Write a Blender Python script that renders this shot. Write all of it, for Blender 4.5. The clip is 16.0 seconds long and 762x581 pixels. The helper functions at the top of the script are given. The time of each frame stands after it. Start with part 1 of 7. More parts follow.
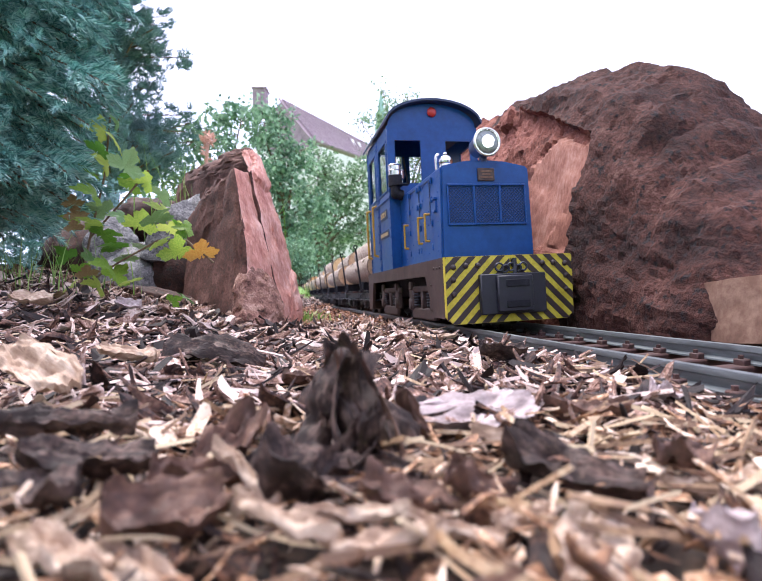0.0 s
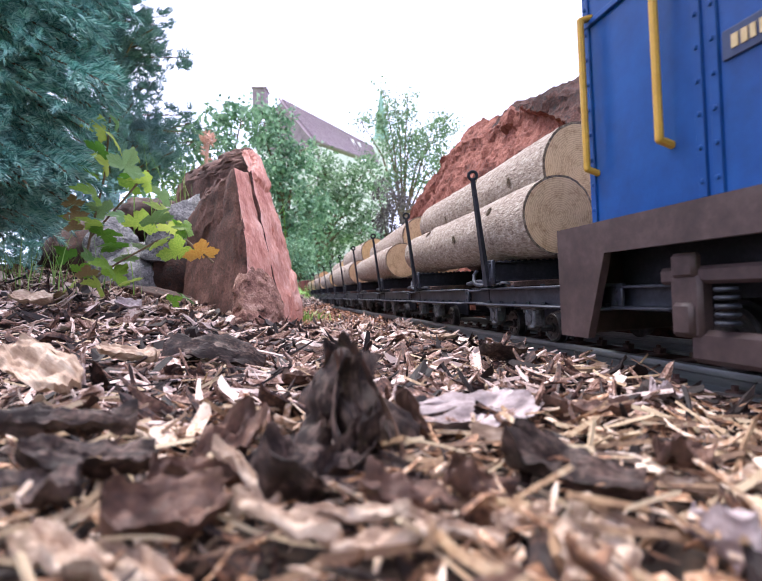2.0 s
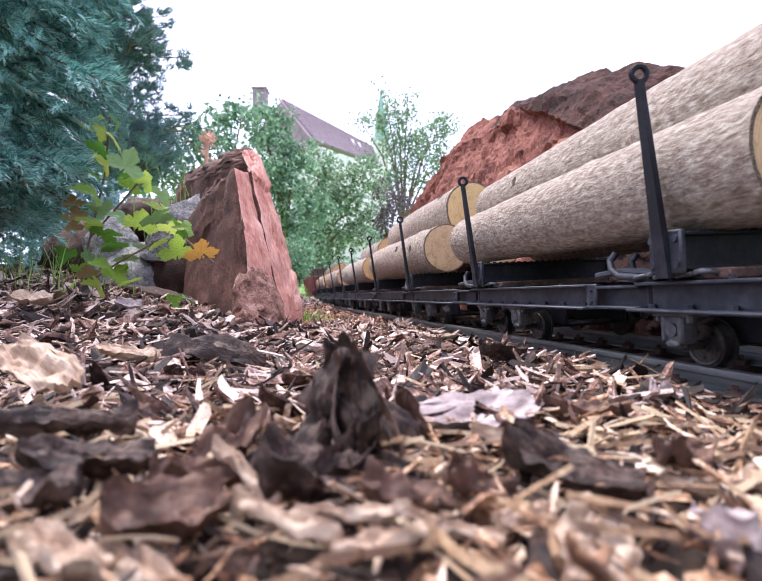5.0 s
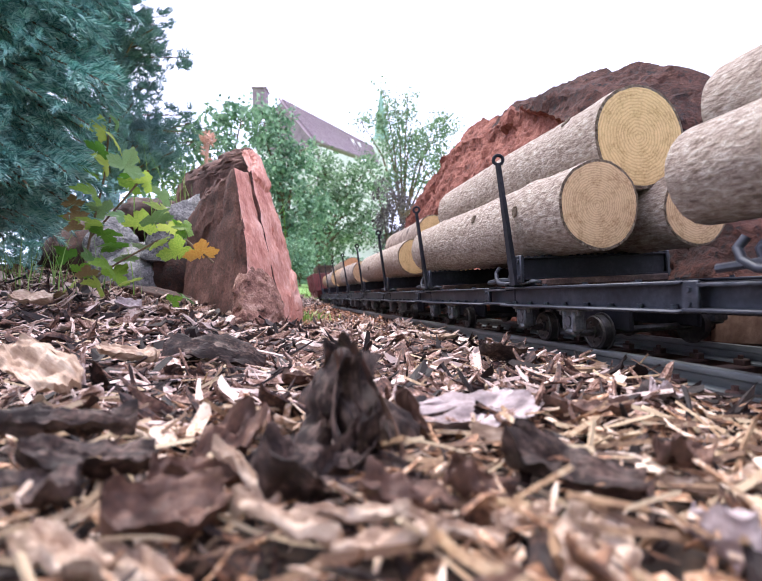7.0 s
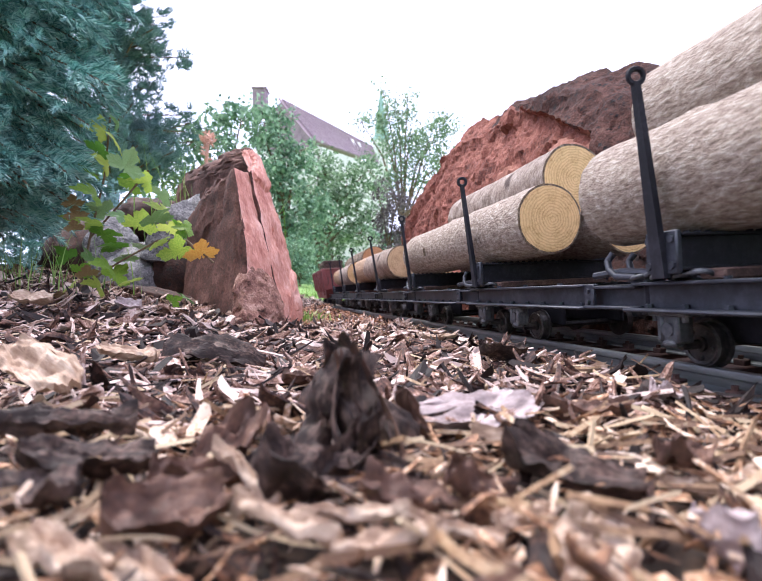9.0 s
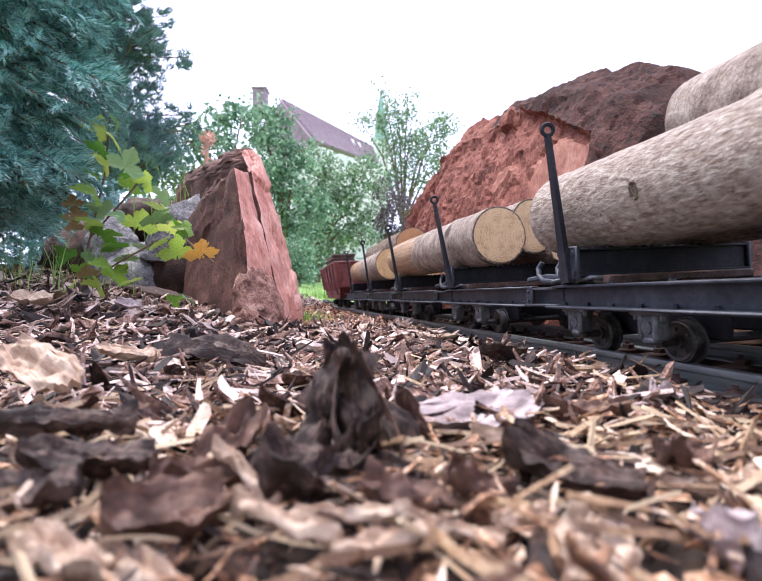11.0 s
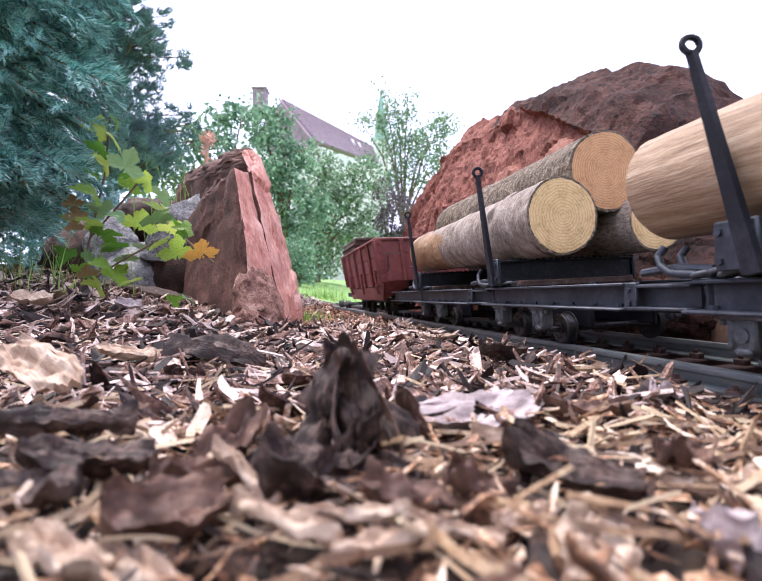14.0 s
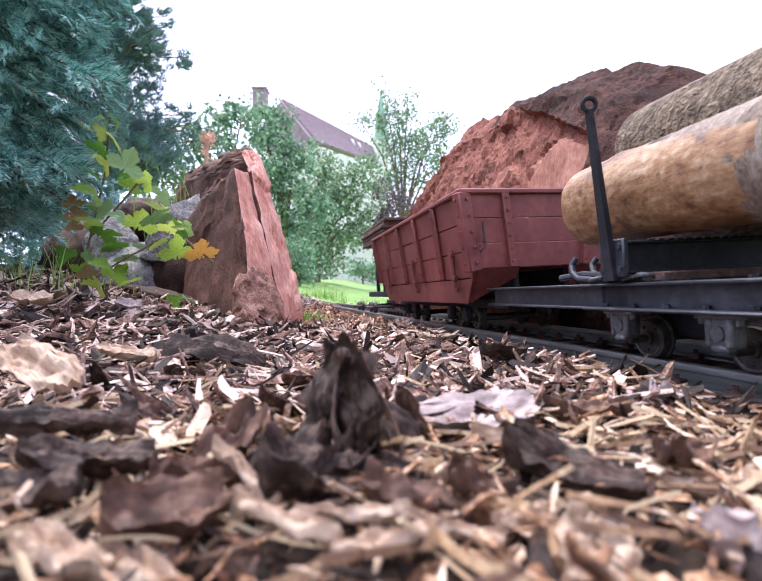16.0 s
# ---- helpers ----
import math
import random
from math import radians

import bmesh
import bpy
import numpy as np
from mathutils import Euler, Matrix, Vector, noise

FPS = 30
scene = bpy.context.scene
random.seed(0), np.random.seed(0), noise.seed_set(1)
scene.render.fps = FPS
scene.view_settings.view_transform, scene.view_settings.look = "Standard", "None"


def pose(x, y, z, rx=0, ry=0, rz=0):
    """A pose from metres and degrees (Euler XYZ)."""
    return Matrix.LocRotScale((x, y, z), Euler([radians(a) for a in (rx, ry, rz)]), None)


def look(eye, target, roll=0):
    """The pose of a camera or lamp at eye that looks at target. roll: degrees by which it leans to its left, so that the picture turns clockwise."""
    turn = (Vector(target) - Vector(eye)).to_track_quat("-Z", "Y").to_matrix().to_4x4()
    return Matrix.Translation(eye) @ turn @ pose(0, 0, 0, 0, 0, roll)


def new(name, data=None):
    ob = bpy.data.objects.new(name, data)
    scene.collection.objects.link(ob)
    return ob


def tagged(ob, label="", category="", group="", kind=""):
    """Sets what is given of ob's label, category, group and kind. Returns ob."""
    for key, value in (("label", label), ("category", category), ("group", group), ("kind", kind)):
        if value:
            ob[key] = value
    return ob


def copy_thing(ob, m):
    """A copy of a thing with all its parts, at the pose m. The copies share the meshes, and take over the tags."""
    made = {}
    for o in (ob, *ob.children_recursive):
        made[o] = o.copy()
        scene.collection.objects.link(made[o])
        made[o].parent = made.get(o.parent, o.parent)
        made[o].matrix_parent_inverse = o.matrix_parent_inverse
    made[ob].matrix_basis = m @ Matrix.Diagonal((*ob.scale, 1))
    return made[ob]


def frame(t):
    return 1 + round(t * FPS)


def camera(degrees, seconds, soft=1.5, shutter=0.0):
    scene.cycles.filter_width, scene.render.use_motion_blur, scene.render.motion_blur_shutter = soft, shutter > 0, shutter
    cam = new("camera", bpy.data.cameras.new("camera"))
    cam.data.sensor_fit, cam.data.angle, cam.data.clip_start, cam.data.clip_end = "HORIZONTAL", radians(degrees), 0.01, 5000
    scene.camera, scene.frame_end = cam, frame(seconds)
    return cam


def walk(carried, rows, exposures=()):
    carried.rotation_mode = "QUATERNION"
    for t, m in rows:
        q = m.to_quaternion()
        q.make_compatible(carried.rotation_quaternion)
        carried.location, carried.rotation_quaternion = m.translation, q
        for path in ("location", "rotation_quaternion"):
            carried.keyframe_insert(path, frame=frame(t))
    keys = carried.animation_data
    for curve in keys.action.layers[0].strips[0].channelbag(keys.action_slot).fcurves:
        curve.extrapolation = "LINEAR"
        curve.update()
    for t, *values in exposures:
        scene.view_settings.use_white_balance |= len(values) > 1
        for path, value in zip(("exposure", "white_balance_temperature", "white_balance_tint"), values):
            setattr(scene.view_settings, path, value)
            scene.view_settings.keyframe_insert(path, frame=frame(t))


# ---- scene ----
# the camera lies on the bark mulch beside a garden railway and does not move
EYE_Z = 0.077
cam = camera(76.2, 16.0, soft=1.0, shutter=0.1)
CAM_POSE = pose(0, 0, EYE_Z, 90.69, 0, 0)
walk(cam, [(0.0, CAM_POSE), (16.0, CAM_POSE)], exposures=[(0.0, 0.0), (16.0, 0.0)])
cam.data.dof.use_dof = True
cam.data.dof.focus_distance = 0.70
cam.data.dof.aperture_fstop = 8.8

# ---- light: a bright, thinly overcast sky and a weak, wide sun ----
world = bpy.data.worlds.new("overcast_sky")
scene.world = world
world.use_nodes = True
wn, wl = world.node_tree.nodes, world.node_tree.links
sky = wn.new("ShaderNodeTexSky")
sky.sky_type, sky.sun_disc = "NISHITA", False
sky.sun_elevation, sky.sun_rotation = radians(69), radians(-48)
sky_mix = wn.new("ShaderNodeMixRGB")
sky_mix.inputs[0].default_value = 0.9
sky_mix.inputs[2].default_value = (19.0, 19.4, 26.5, 1)
wl.new(sky.outputs[0], sky_mix.inputs[1])
wl.new(sky_mix.outputs[0], wn["Background"].inputs[0])
wn["Background"].inputs[1].default_value = 0.10

sun_lamp = new("sun", bpy.data.lights.new("sun", "SUN"))
sun_lamp.data.energy, sun_lamp.data.angle, sun_lamp.data.color = 5.8, radians(35), (1.0, 0.96, 0.92)
sun_lamp.matrix_basis = look((0, 0, 0), (0.28, -0.25, -1.0))


# ---- small tools ----
def lerp(a, b, f):
    return a + (b - a) * f


def table(x, pairs):
    """A value between the pairs (x, value), in rising order of x."""
    if x <= pairs[0][0]:
        return pairs[0][1]
    for (x0, v0), (x1, v1) in zip(pairs, pairs[1:]):
        if x <= x1:
            f = (x - x0) / (x1 - x0)
            return lerp(v0, v1, f * f * (3 - 2 * f))
    return pairs[-1][1]


def smooth(bm, angle=40):
    for f in bm.faces:
        f.smooth = True
    lim = radians(angle)
    for e in bm.edges:
        if len(e.link_faces) == 2 and e.calc_face_angle(0) > lim:
            e.smooth = False


def to_mesh(name, bm, mats, angle=40):
    smooth(bm, angle)
    me = bpy.data.meshes.new(name)
    bm.to_mesh(me)
    bm.free()
    for m in mats if isinstance(mats, (list, tuple)) else [mats]:
        me.materials.append(m)
    return me


def part(name, bm, material, parent, label="", at=None, angle=40):
    """Links a bmesh as one mesh object under a thing or a part."""
    ob = new(name, to_mesh(name, bm, material, angle))
    ob.parent = parent
    if at is not None:
        ob.matrix_basis = at
    return tagged(ob, label)


def thing(name, bm, material, label, category, at=None, group="", kind="", angle=40):
    ob = new(name, to_mesh(name, bm, material, angle) if bm else None)
    if at is not None:
        ob.matrix_basis = at
    return tagged(ob, label, category, group, kind)


def block(bm, x, y, z, sx, sy, sz, bevel=0.0, m=None, seg=1):
    """A box by its centre and sizes, its edges rounded off."""
    mat = Matrix.Translation((x, y, z)) @ Matrix.Diagonal((sx, sy, sz, 1))
    if m is not None:
        mat = m @ mat
    vs = bmesh.ops.create_cube(bm, size=1, matrix=mat)["verts"]
    if bevel:
        es = list({e for v in vs for e in v.link_edges})
        bmesh.ops.bevel(bm, geom=es, offset=bevel, segments=seg, profile=0.6, affect="EDGES")
    return bm


def rod(bm, a, b, r, seg=10, r2=None, cap=True):
    """A round bar from a to b."""
    a, b = Vector(a), Vector(b)
    d = b - a
    m = Matrix.Translation((a + b) / 2) @ d.to_track_quat("Z", "Y").to_matrix().to_4x4()
    bmesh.ops.create_cone(bm, cap_ends=cap, segments=seg, radius1=r, radius2=r if r2 is None else r2, depth=d.length, matrix=m)
    return bm


def bent(bm, pts, r, seg=7):
    for a, b in zip(pts, pts[1:]):
        rod(bm, a, b, r, seg)
    for p in pts[1:-1]:
        bmesh.ops.create_uvsphere(bm, u_segments=seg, v_segments=5, radius=r, matrix=Matrix.Translation(p))
    return bm


def ball(bm, p, r, u=10, v=7, squash=(1, 1, 1)):
    bmesh.ops.create_uvsphere(bm, u_segments=u, v_segments=v, radius=r, matrix=Matrix.Translation(p) @ Matrix.Diagonal((*squash, 1)))
    return bm


def ring(bm, c, axis, r, tube, n=14, k=6):
    """A torus round the given axis."""
    q = Vector(axis).to_track_quat("Z", "Y").to_matrix()
    rows = []
    for i in range(n):
        a = 2 * math.pi * i / n
        row = []
        for j in range(k):
            b = 2 * math.pi * j / k
            p = Vector(((r + tube * math.cos(b)) * math.cos(a), (r + tube * math.cos(b)) * math.sin(a), tube * math.sin(b)))
            row.append(bm.verts.new(Vector(c) + q @ p))
        rows.append(row)
    for i in range(n):
        for j in range(k):
            bm.faces.new((rows[i][j], rows[(i + 1) % n][j], rows[(i + 1) % n][(j + 1) % k], rows[i][(j + 1) % k]))
    return bm


def prism(bm, outline, y0, y1, m=None):
    """A plate: an outline in x and z, from y0 to y1."""
    m = m or Matrix()
    a = [bm.verts.new(m @ Vector((x, y0, z))) for x, z in outline]
    b = [bm.verts.new(m @ Vector((x, y1, z))) for x, z in outline]
    bm.faces.new(a)
    bm.faces.new(b[::-1])
    n = len(outline)
    for i in range(n):
        bm.faces.new((a[i], b[i], b[(i + 1) % n], a[(i + 1) % n]))
    return bm


def fixed(bm):
    bmesh.ops.recalc_face_normals(bm, faces=bm.faces)
    return bm


# ---- materials ----
def material(name, colours, scale=20.0, rough=0.7, bump=0.3, metal=0.0, stretch=(1, 1, 1), fine=6.0, spots=None, spec=0.5, per=0.0, depth=0.002, island=False, translucent=0.0):
    """Colours mixed by a coarse and a fine noise, with relief; per: how far single objects or islands differ in brightness."""
    mt = bpy.data.materials.new(name)
    mt.use_nodes = True
    n, l = mt.node_tree.nodes, mt.node_tree.links
    b = n["Principled BSDF"]
    co = n.new("ShaderNodeTexCoord")
    mp = n.new("ShaderNodeMapping")
    mp.inputs["Scale"].default_value = stretch
    l.new(co.outputs["Object"], mp.inputs[0])
    big, small = n.new("ShaderNodeTexNoise"), n.new("ShaderNodeTexNoise")
    for t, s, d in ((big, scale, 5), (small, scale * fine, 6)):
        t.inputs["Scale"].default_value, t.inputs["Detail"].default_value, t.inputs["Roughness"].default_value = s, d, 0.65
        l.new(mp.outputs[0], t.inputs["Vector"])
    mix = n.new("ShaderNodeMath")
    mix.operation = "MULTIPLY_ADD"
    mix.inputs[1].default_value = 0.45
    l.new(small.outputs[0], mix.inputs[0])
    half = n.new("ShaderNodeMath")
    half.operation = "MULTIPLY"
    half.inputs[1].default_value = 0.55
    l.new(big.outputs[0], half.inputs[0])
    l.new(half.outputs[0], mix.inputs[2])
    ramp = n.new("ShaderNodeValToRGB")
    els = ramp.color_ramp.elements
    k = len(colours)
    for i, c in enumerate(colours):
        p = 0.36 + 0.28 * i / max(1, k - 1)
        e = els[i] if i < 2 else els.new(p)
        e.position, e.color = p, (*c, 1)
    fac = mix.outputs[0]
    if per:
        if island:
            src = n.new("ShaderNodeNewGeometry").outputs["Random Per Island"]
        else:
            src = n.new("ShaderNodeObjectInfo").outputs["Random"]
        sh = n.new("ShaderNodeMath")
        sh.operation = "MULTIPLY_ADD"
        sh.inputs[1].default_value, sh.inputs[2].default_value = per, -per / 2
        l.new(src, sh.inputs[0])
        add = n.new("ShaderNodeMath")
        l.new(fac, add.inputs[0])
        l.new(sh.outputs[0], add.inputs[1])
        fac = add.outputs[0]
    l.new(fac, ramp.inputs[0])
    colour = ramp.outputs[0]
    if spots:
        sp_col, sp_scale, sp_at = spots
        sp = n.new("ShaderNodeTexNoise")
        sp.inputs["Scale"].default_value, sp.inputs["Detail"].default_value = sp_scale, 7
        l.new(co.outputs["Object"], sp.inputs["Vector"])
        sr = n.new("ShaderNodeValToRGB")
        sr.color_ramp.elements[0].position, sr.color_ramp.elements[1].position = sp_at, sp_at + 0.08
        l.new(sp.outputs[0], sr.inputs[0])
        sm = n.new("ShaderNodeMixRGB")
        sm.inputs[2].default_value = (*sp_col, 1)
        l.new(sr.outputs[0], sm.inputs[0])
        l.new(colour, sm.inputs[1])
        colour = sm.outputs[0]
    l.new(colour, b.inputs["Base Color"])
    b.inputs["Metallic"].default_value = metal
    b.inputs["Specular IOR Level"].default_value = spec
    rr = n.new("ShaderNodeMapRange")
    rr.inputs[3].default_value, rr.inputs[4].default_value = max(0.05, rough - 0.15), min(1, rough + 0.15)
    l.new(small.outputs[0], rr.inputs[0])
    l.new(rr.outputs[0], b.inputs["Roughness"])
    if bump:
        bp = n.new("ShaderNodeBump")
        bp.inputs["Strength"].default_value, bp.inputs["Distance"].default_value = bump, depth
        l.new(mix.outputs[0], bp.inputs["Height"])
        l.new(bp.outputs[0], b.inputs["Normal"])
    if translucent:
        tr = n.new("ShaderNodeBsdfTranslucent")
        l.new(colour, tr.inputs[0])
        ms = n.new("ShaderNodeMixShader")
        ms.inputs[0].default_value = translucent
        l.new(b.outputs[0], ms.inputs[1])
        l.new(tr.outputs[0], ms.inputs[2])
        l.new(ms.outputs[0], n["Material Output"].inputs[0])
    return mt


M_MULCH = material("bark_mulch", [(0.014, 0.008, 0.008), (0.050, 0.026, 0.023), (0.145, 0.073, 0.053), (0.34, 0.20, 0.15), (0.70, 0.55, 0.50)],
                   scale=45, rough=0.62, bump=0.9, per=0.40, island=True, depth=0.0012, spec=0.3)
M_SOIL = material("dark_soil", [(0.012, 0.009, 0.008), (0.05, 0.032, 0.024), (0.12, 0.07, 0.045)], scale=60, rough=0.9, bump=0.8, depth=0.004)
M_DARKROCK = material("weathered_red_rock", [(0.020, 0.009, 0.008), (0.055, 0.020, 0.015), (0.135, 0.056, 0.042)], scale=15, rough=0.75, bump=1.0, depth=0.008, fine=8,
                      spots=((0.03, 0.022, 0.02), 60, 0.58))


M_BOULDER = material("dark_boulder_skin", [(0.014, 0.0075, 0.008), (0.036, 0.0150, 0.0135), (0.075, 0.030, 0.024), (0.135, 0.068, 0.058)], scale=9, rough=0.85, bump=1.0, depth=0.012, fine=14,
                     spots=((0.020, 0.016, 0.018), 70, 0.58), spec=0.2)
M_BROKEN = material("rough_red_break", [(0.075, 0.023, 0.017), (0.20, 0.066, 0.047), (0.34, 0.140, 0.105)], scale=16, rough=0.85, bump=1.0, depth=0.007, fine=8, spec=0.3)
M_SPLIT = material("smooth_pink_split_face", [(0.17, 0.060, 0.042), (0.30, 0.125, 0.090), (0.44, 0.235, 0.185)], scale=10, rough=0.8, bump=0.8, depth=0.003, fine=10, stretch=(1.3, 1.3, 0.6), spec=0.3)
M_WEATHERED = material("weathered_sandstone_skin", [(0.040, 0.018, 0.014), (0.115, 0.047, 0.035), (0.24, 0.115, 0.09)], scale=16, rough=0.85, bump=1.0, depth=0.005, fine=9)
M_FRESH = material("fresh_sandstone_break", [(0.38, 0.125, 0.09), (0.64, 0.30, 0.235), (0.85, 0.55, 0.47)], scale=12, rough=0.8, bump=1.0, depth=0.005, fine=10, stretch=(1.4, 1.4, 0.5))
M_PITTED = material("pitted_sandstone", [(0.07, 0.03, 0.022), (0.27, 0.13, 0.10), (0.56, 0.36, 0.29)], scale=42, rough=0.9, bump=1.0, depth=0.006, fine=6,
                    spots=((0.03, 0.016, 0.013), 55, 0.62))
M_NEARMULCH = material("shredded_bark", [(0.016, 0.008, 0.007), (0.075, 0.036, 0.025), (0.23, 0.112, 0.064), (0.46, 0.265, 0.155), (0.76, 0.60, 0.48)], scale=60, rough=0.6, bump=0.9, per=0.36, island=True, depth=0.001, spec=0.3)
M_CRUMBS = material("rusty_bark_crumbs", [(0.04, 0.015, 0.010), (0.18, 0.062, 0.032), (0.36, 0.15, 0.075), (0.55, 0.31, 0.19)], scale=45, rough=0.7, bump=0.9, per=0.4, island=True, depth=0.0012)
M_GRANITE = material("grey_granite", [(0.05, 0.05, 0.06), (0.24, 0.23, 0.24), (0.52, 0.50, 0.50)], scale=75, rough=0.85, bump=0.9, depth=0.004, fine=4)
M_SLAB = material("tan_sandstone", [(0.10, 0.047, 0.032), (0.17, 0.090, 0.062), (0.27, 0.165, 0.12)], scale=14, rough=0.85, bump=0.5, depth=0.003)
M_RAIL = material("weathered_zinc_rail", [(0.12, 0.13, 0.14), (0.21, 0.23, 0.24), (0.34, 0.36, 0.37)], scale=25, rough=0.45, bump=0.25, metal=0.75, stretch=(1, 0.15, 1), depth=0.0006)
M_RUST = material("rust_brown_plastic", [(0.025, 0.011, 0.010), (0.055, 0.023, 0.02), (0.10, 0.045, 0.036)], scale=90, rough=0.7, bump=0.4, depth=0.0006)
M_BLUE = material("blue_enamel", [(0.004, 0.042, 0.185), (0.005, 0.058, 0.24), (0.007, 0.076, 0.30)], scale=9, rough=0.36, bump=0.05, depth=0.0008, spec=0.35)
M_DARKBLUE = material("dark_blue_roof", [(0.010, 0.018, 0.055), (0.017, 0.03, 0.085), (0.03, 0.048, 0.12)], scale=14, rough=0.5, bump=0.1, depth=0.0008)
M_FRAME = material("brown_grey_frame_paint", [(0.030, 0.017, 0.017), (0.055, 0.033, 0.032), (0.090, 0.060, 0.057)], scale=18, rough=0.6, bump=0.15, depth=0.0008)
M_YELLOW = material("warning_yellow", [(0.36, 0.29, 0.025), (0.52, 0.43, 0.04), (0.64, 0.55, 0.08)], scale=25, rough=0.5, bump=0.05)
M_STRIPE = material("warning_black", [(0.025, 0.015, 0.018), (0.042, 0.028, 0.03)], scale=25, rough=0.5, bump=0.05)
M_HANDLE = material("brass_yellow_handle", [(0.45, 0.24, 0.02), (0.60, 0.34, 0.04)], scale=40, rough=0.4, bump=0.05)
M_BLACK = material("black_iron", [(0.006, 0.006, 0.010), (0.013, 0.013, 0.020), (0.03, 0.03, 0.042)], scale=30, rough=0.75, bump=0.2, depth=0.0006, spec=0.3)
M_STEEL = material("dark_grey_steel", [(0.018, 0.02, 0.028), (0.036, 0.04, 0.056), (0.075, 0.08, 0.102)], scale=22, rough=0.5, bump=0.15, metal=0.3, depth=0.0006)
M_WHEEL = material("worn_wheel_steel", [(0.025, 0.025, 0.030), (0.055, 0.052, 0.055), (0.13, 0.12, 0.12)], scale=30, rough=0.5, bump=0.1, metal=0.7)
M_CHROME = material("polished_nickel", [(0.55, 0.55, 0.56), (0.72, 0.72, 0.73)], scale=30, rough=0.22, bump=0.03, metal=1.0)
M_REDPAINT = material("oxide_red_paint", [(0.11, 0.024, 0.024), (0.175, 0.041, 0.040), (0.24, 0.068, 0.064)], scale=12, rough=0.6, bump=0.2, depth=0.0008)
M_REDLENS = material("red_lens", [(0.38, 0.015, 0.015), (0.50, 0.03, 0.025)], scale=40, rough=0.2, bump=0.02)
M_GOLD = material("dull_gold_lettering", [(0.42, 0.30, 0.14), (0.60, 0.46, 0.26)], scale=60, rough=0.45, bump=0.1)
M_POCKET = material("dark_blue_black_paint", [(0.012, 0.012, 0.020), (0.022, 0.022, 0.036)], scale=30, rough=0.5, bump=0.1)
M_REFLECT = material("grey_reflector", [(0.18, 0.20, 0.20), (0.26, 0.28, 0.28)], scale=30, rough=0.3, bump=0.05, metal=0.6)
M_GLASSY = material("dark_window", [(0.02, 0.025, 0.03), (0.05, 0.055, 0.06)], scale=10, rough=0.1, bump=0.0)


def bark_material(name, colours, ridge, rough=0.85, spots=None, scale=105, fine=2.6):
    """Bark: wrinkles across the log's length, which is its y axis."""
    return material(name, colours, scale=scale, rough=rough, bump=1.0, stretch=(1.0, ridge, 1.0), depth=0.007, spots=spots, fine=fine)


M_BARK_A = bark_material("grey_ridged_bark", [(0.14, 0.098, 0.077), (0.27, 0.205, 0.167), (0.40, 0.332, 0.28), (0.55, 0.49, 0.44)], 0.40, scale=190, fine=1.6)


def rippled(mt, wave, deep):
    """Adds broken wavy wrinkles that run round a log, darker in their hollows."""
    n, l = mt.node_tree.nodes, mt.node_tree.links
    b = n["Principled BSDF"]
    co = n.new("ShaderNodeTexCoord")
    wv = n.new("ShaderNodeTexWave")
    wv.wave_type, wv.bands_direction = "BANDS", "Y"
    for key, val in (("Scale", 0.314 / wave), ("Distortion", 9.0), ("Detail", 4.0), ("Detail Scale", 3.2), ("Detail Roughness", 0.6)):
        wv.inputs[key].default_value = val
    l.new(co.outputs["Object"], wv.inputs["Vector"])
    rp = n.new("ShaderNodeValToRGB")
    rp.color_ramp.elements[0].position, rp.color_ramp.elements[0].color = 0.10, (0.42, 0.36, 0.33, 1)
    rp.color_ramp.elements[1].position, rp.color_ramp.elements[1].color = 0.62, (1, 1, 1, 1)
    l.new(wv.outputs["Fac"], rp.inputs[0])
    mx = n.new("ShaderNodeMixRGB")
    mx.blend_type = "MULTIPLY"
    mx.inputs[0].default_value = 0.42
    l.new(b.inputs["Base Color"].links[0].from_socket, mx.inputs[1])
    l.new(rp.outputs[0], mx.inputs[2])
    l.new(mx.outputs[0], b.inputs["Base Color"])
    bp = n.new("ShaderNodeBump")
    bp.inputs["Strength"].default_value, bp.inputs["Distance"].default_value = 0.9, deep
    l.new(wv.outputs["Fac"], bp.inputs["Height"])
    l.new(b.inputs["Normal"].links[0].from_socket, bp.inputs["Normal"])
    l.new(bp.outputs[0], b.inputs["Normal"])
    return mt


M_BARK_B = bark_material("silver_birch_bark", [(0.11, 0.075, 0.060), (0.28, 0.215, 0.18), (0.46, 0.395, 0.35)], 1.5, scale=38, fine=5, spots=((0.07, 0.045, 0.038), 22, 0.63))
M_BARK_C = bark_material("coarse_spruce_bark", [(0.05, 0.034, 0.024), (0.22, 0.16, 0.115), (0.42, 0.34, 0.26)], 0.7, scale=75, fine=3)
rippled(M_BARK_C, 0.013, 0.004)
M_PEELED = material("grooved_peeled_wood", [(0.13, 0.072, 0.042), (0.33, 0.205, 0.125), (0.50, 0.37, 0.26)], scale=70, rough=0.65, bump=0.9, stretch=(2.2, 0.10, 2.2), depth=0.002)
M_PEELED_WET = material("smooth_peeled_wood", [(0.07, 0.034, 0.018), (0.24, 0.115, 0.052), (0.37, 0.22, 0.12), (0.52, 0.38, 0.27)], scale=24, rough=0.45, bump=0.9, stretch=(1.0, 0.6, 1.0), depth=0.003, fine=6,
                        spots=((0.10, 0.05, 0.026), 40, 0.60))


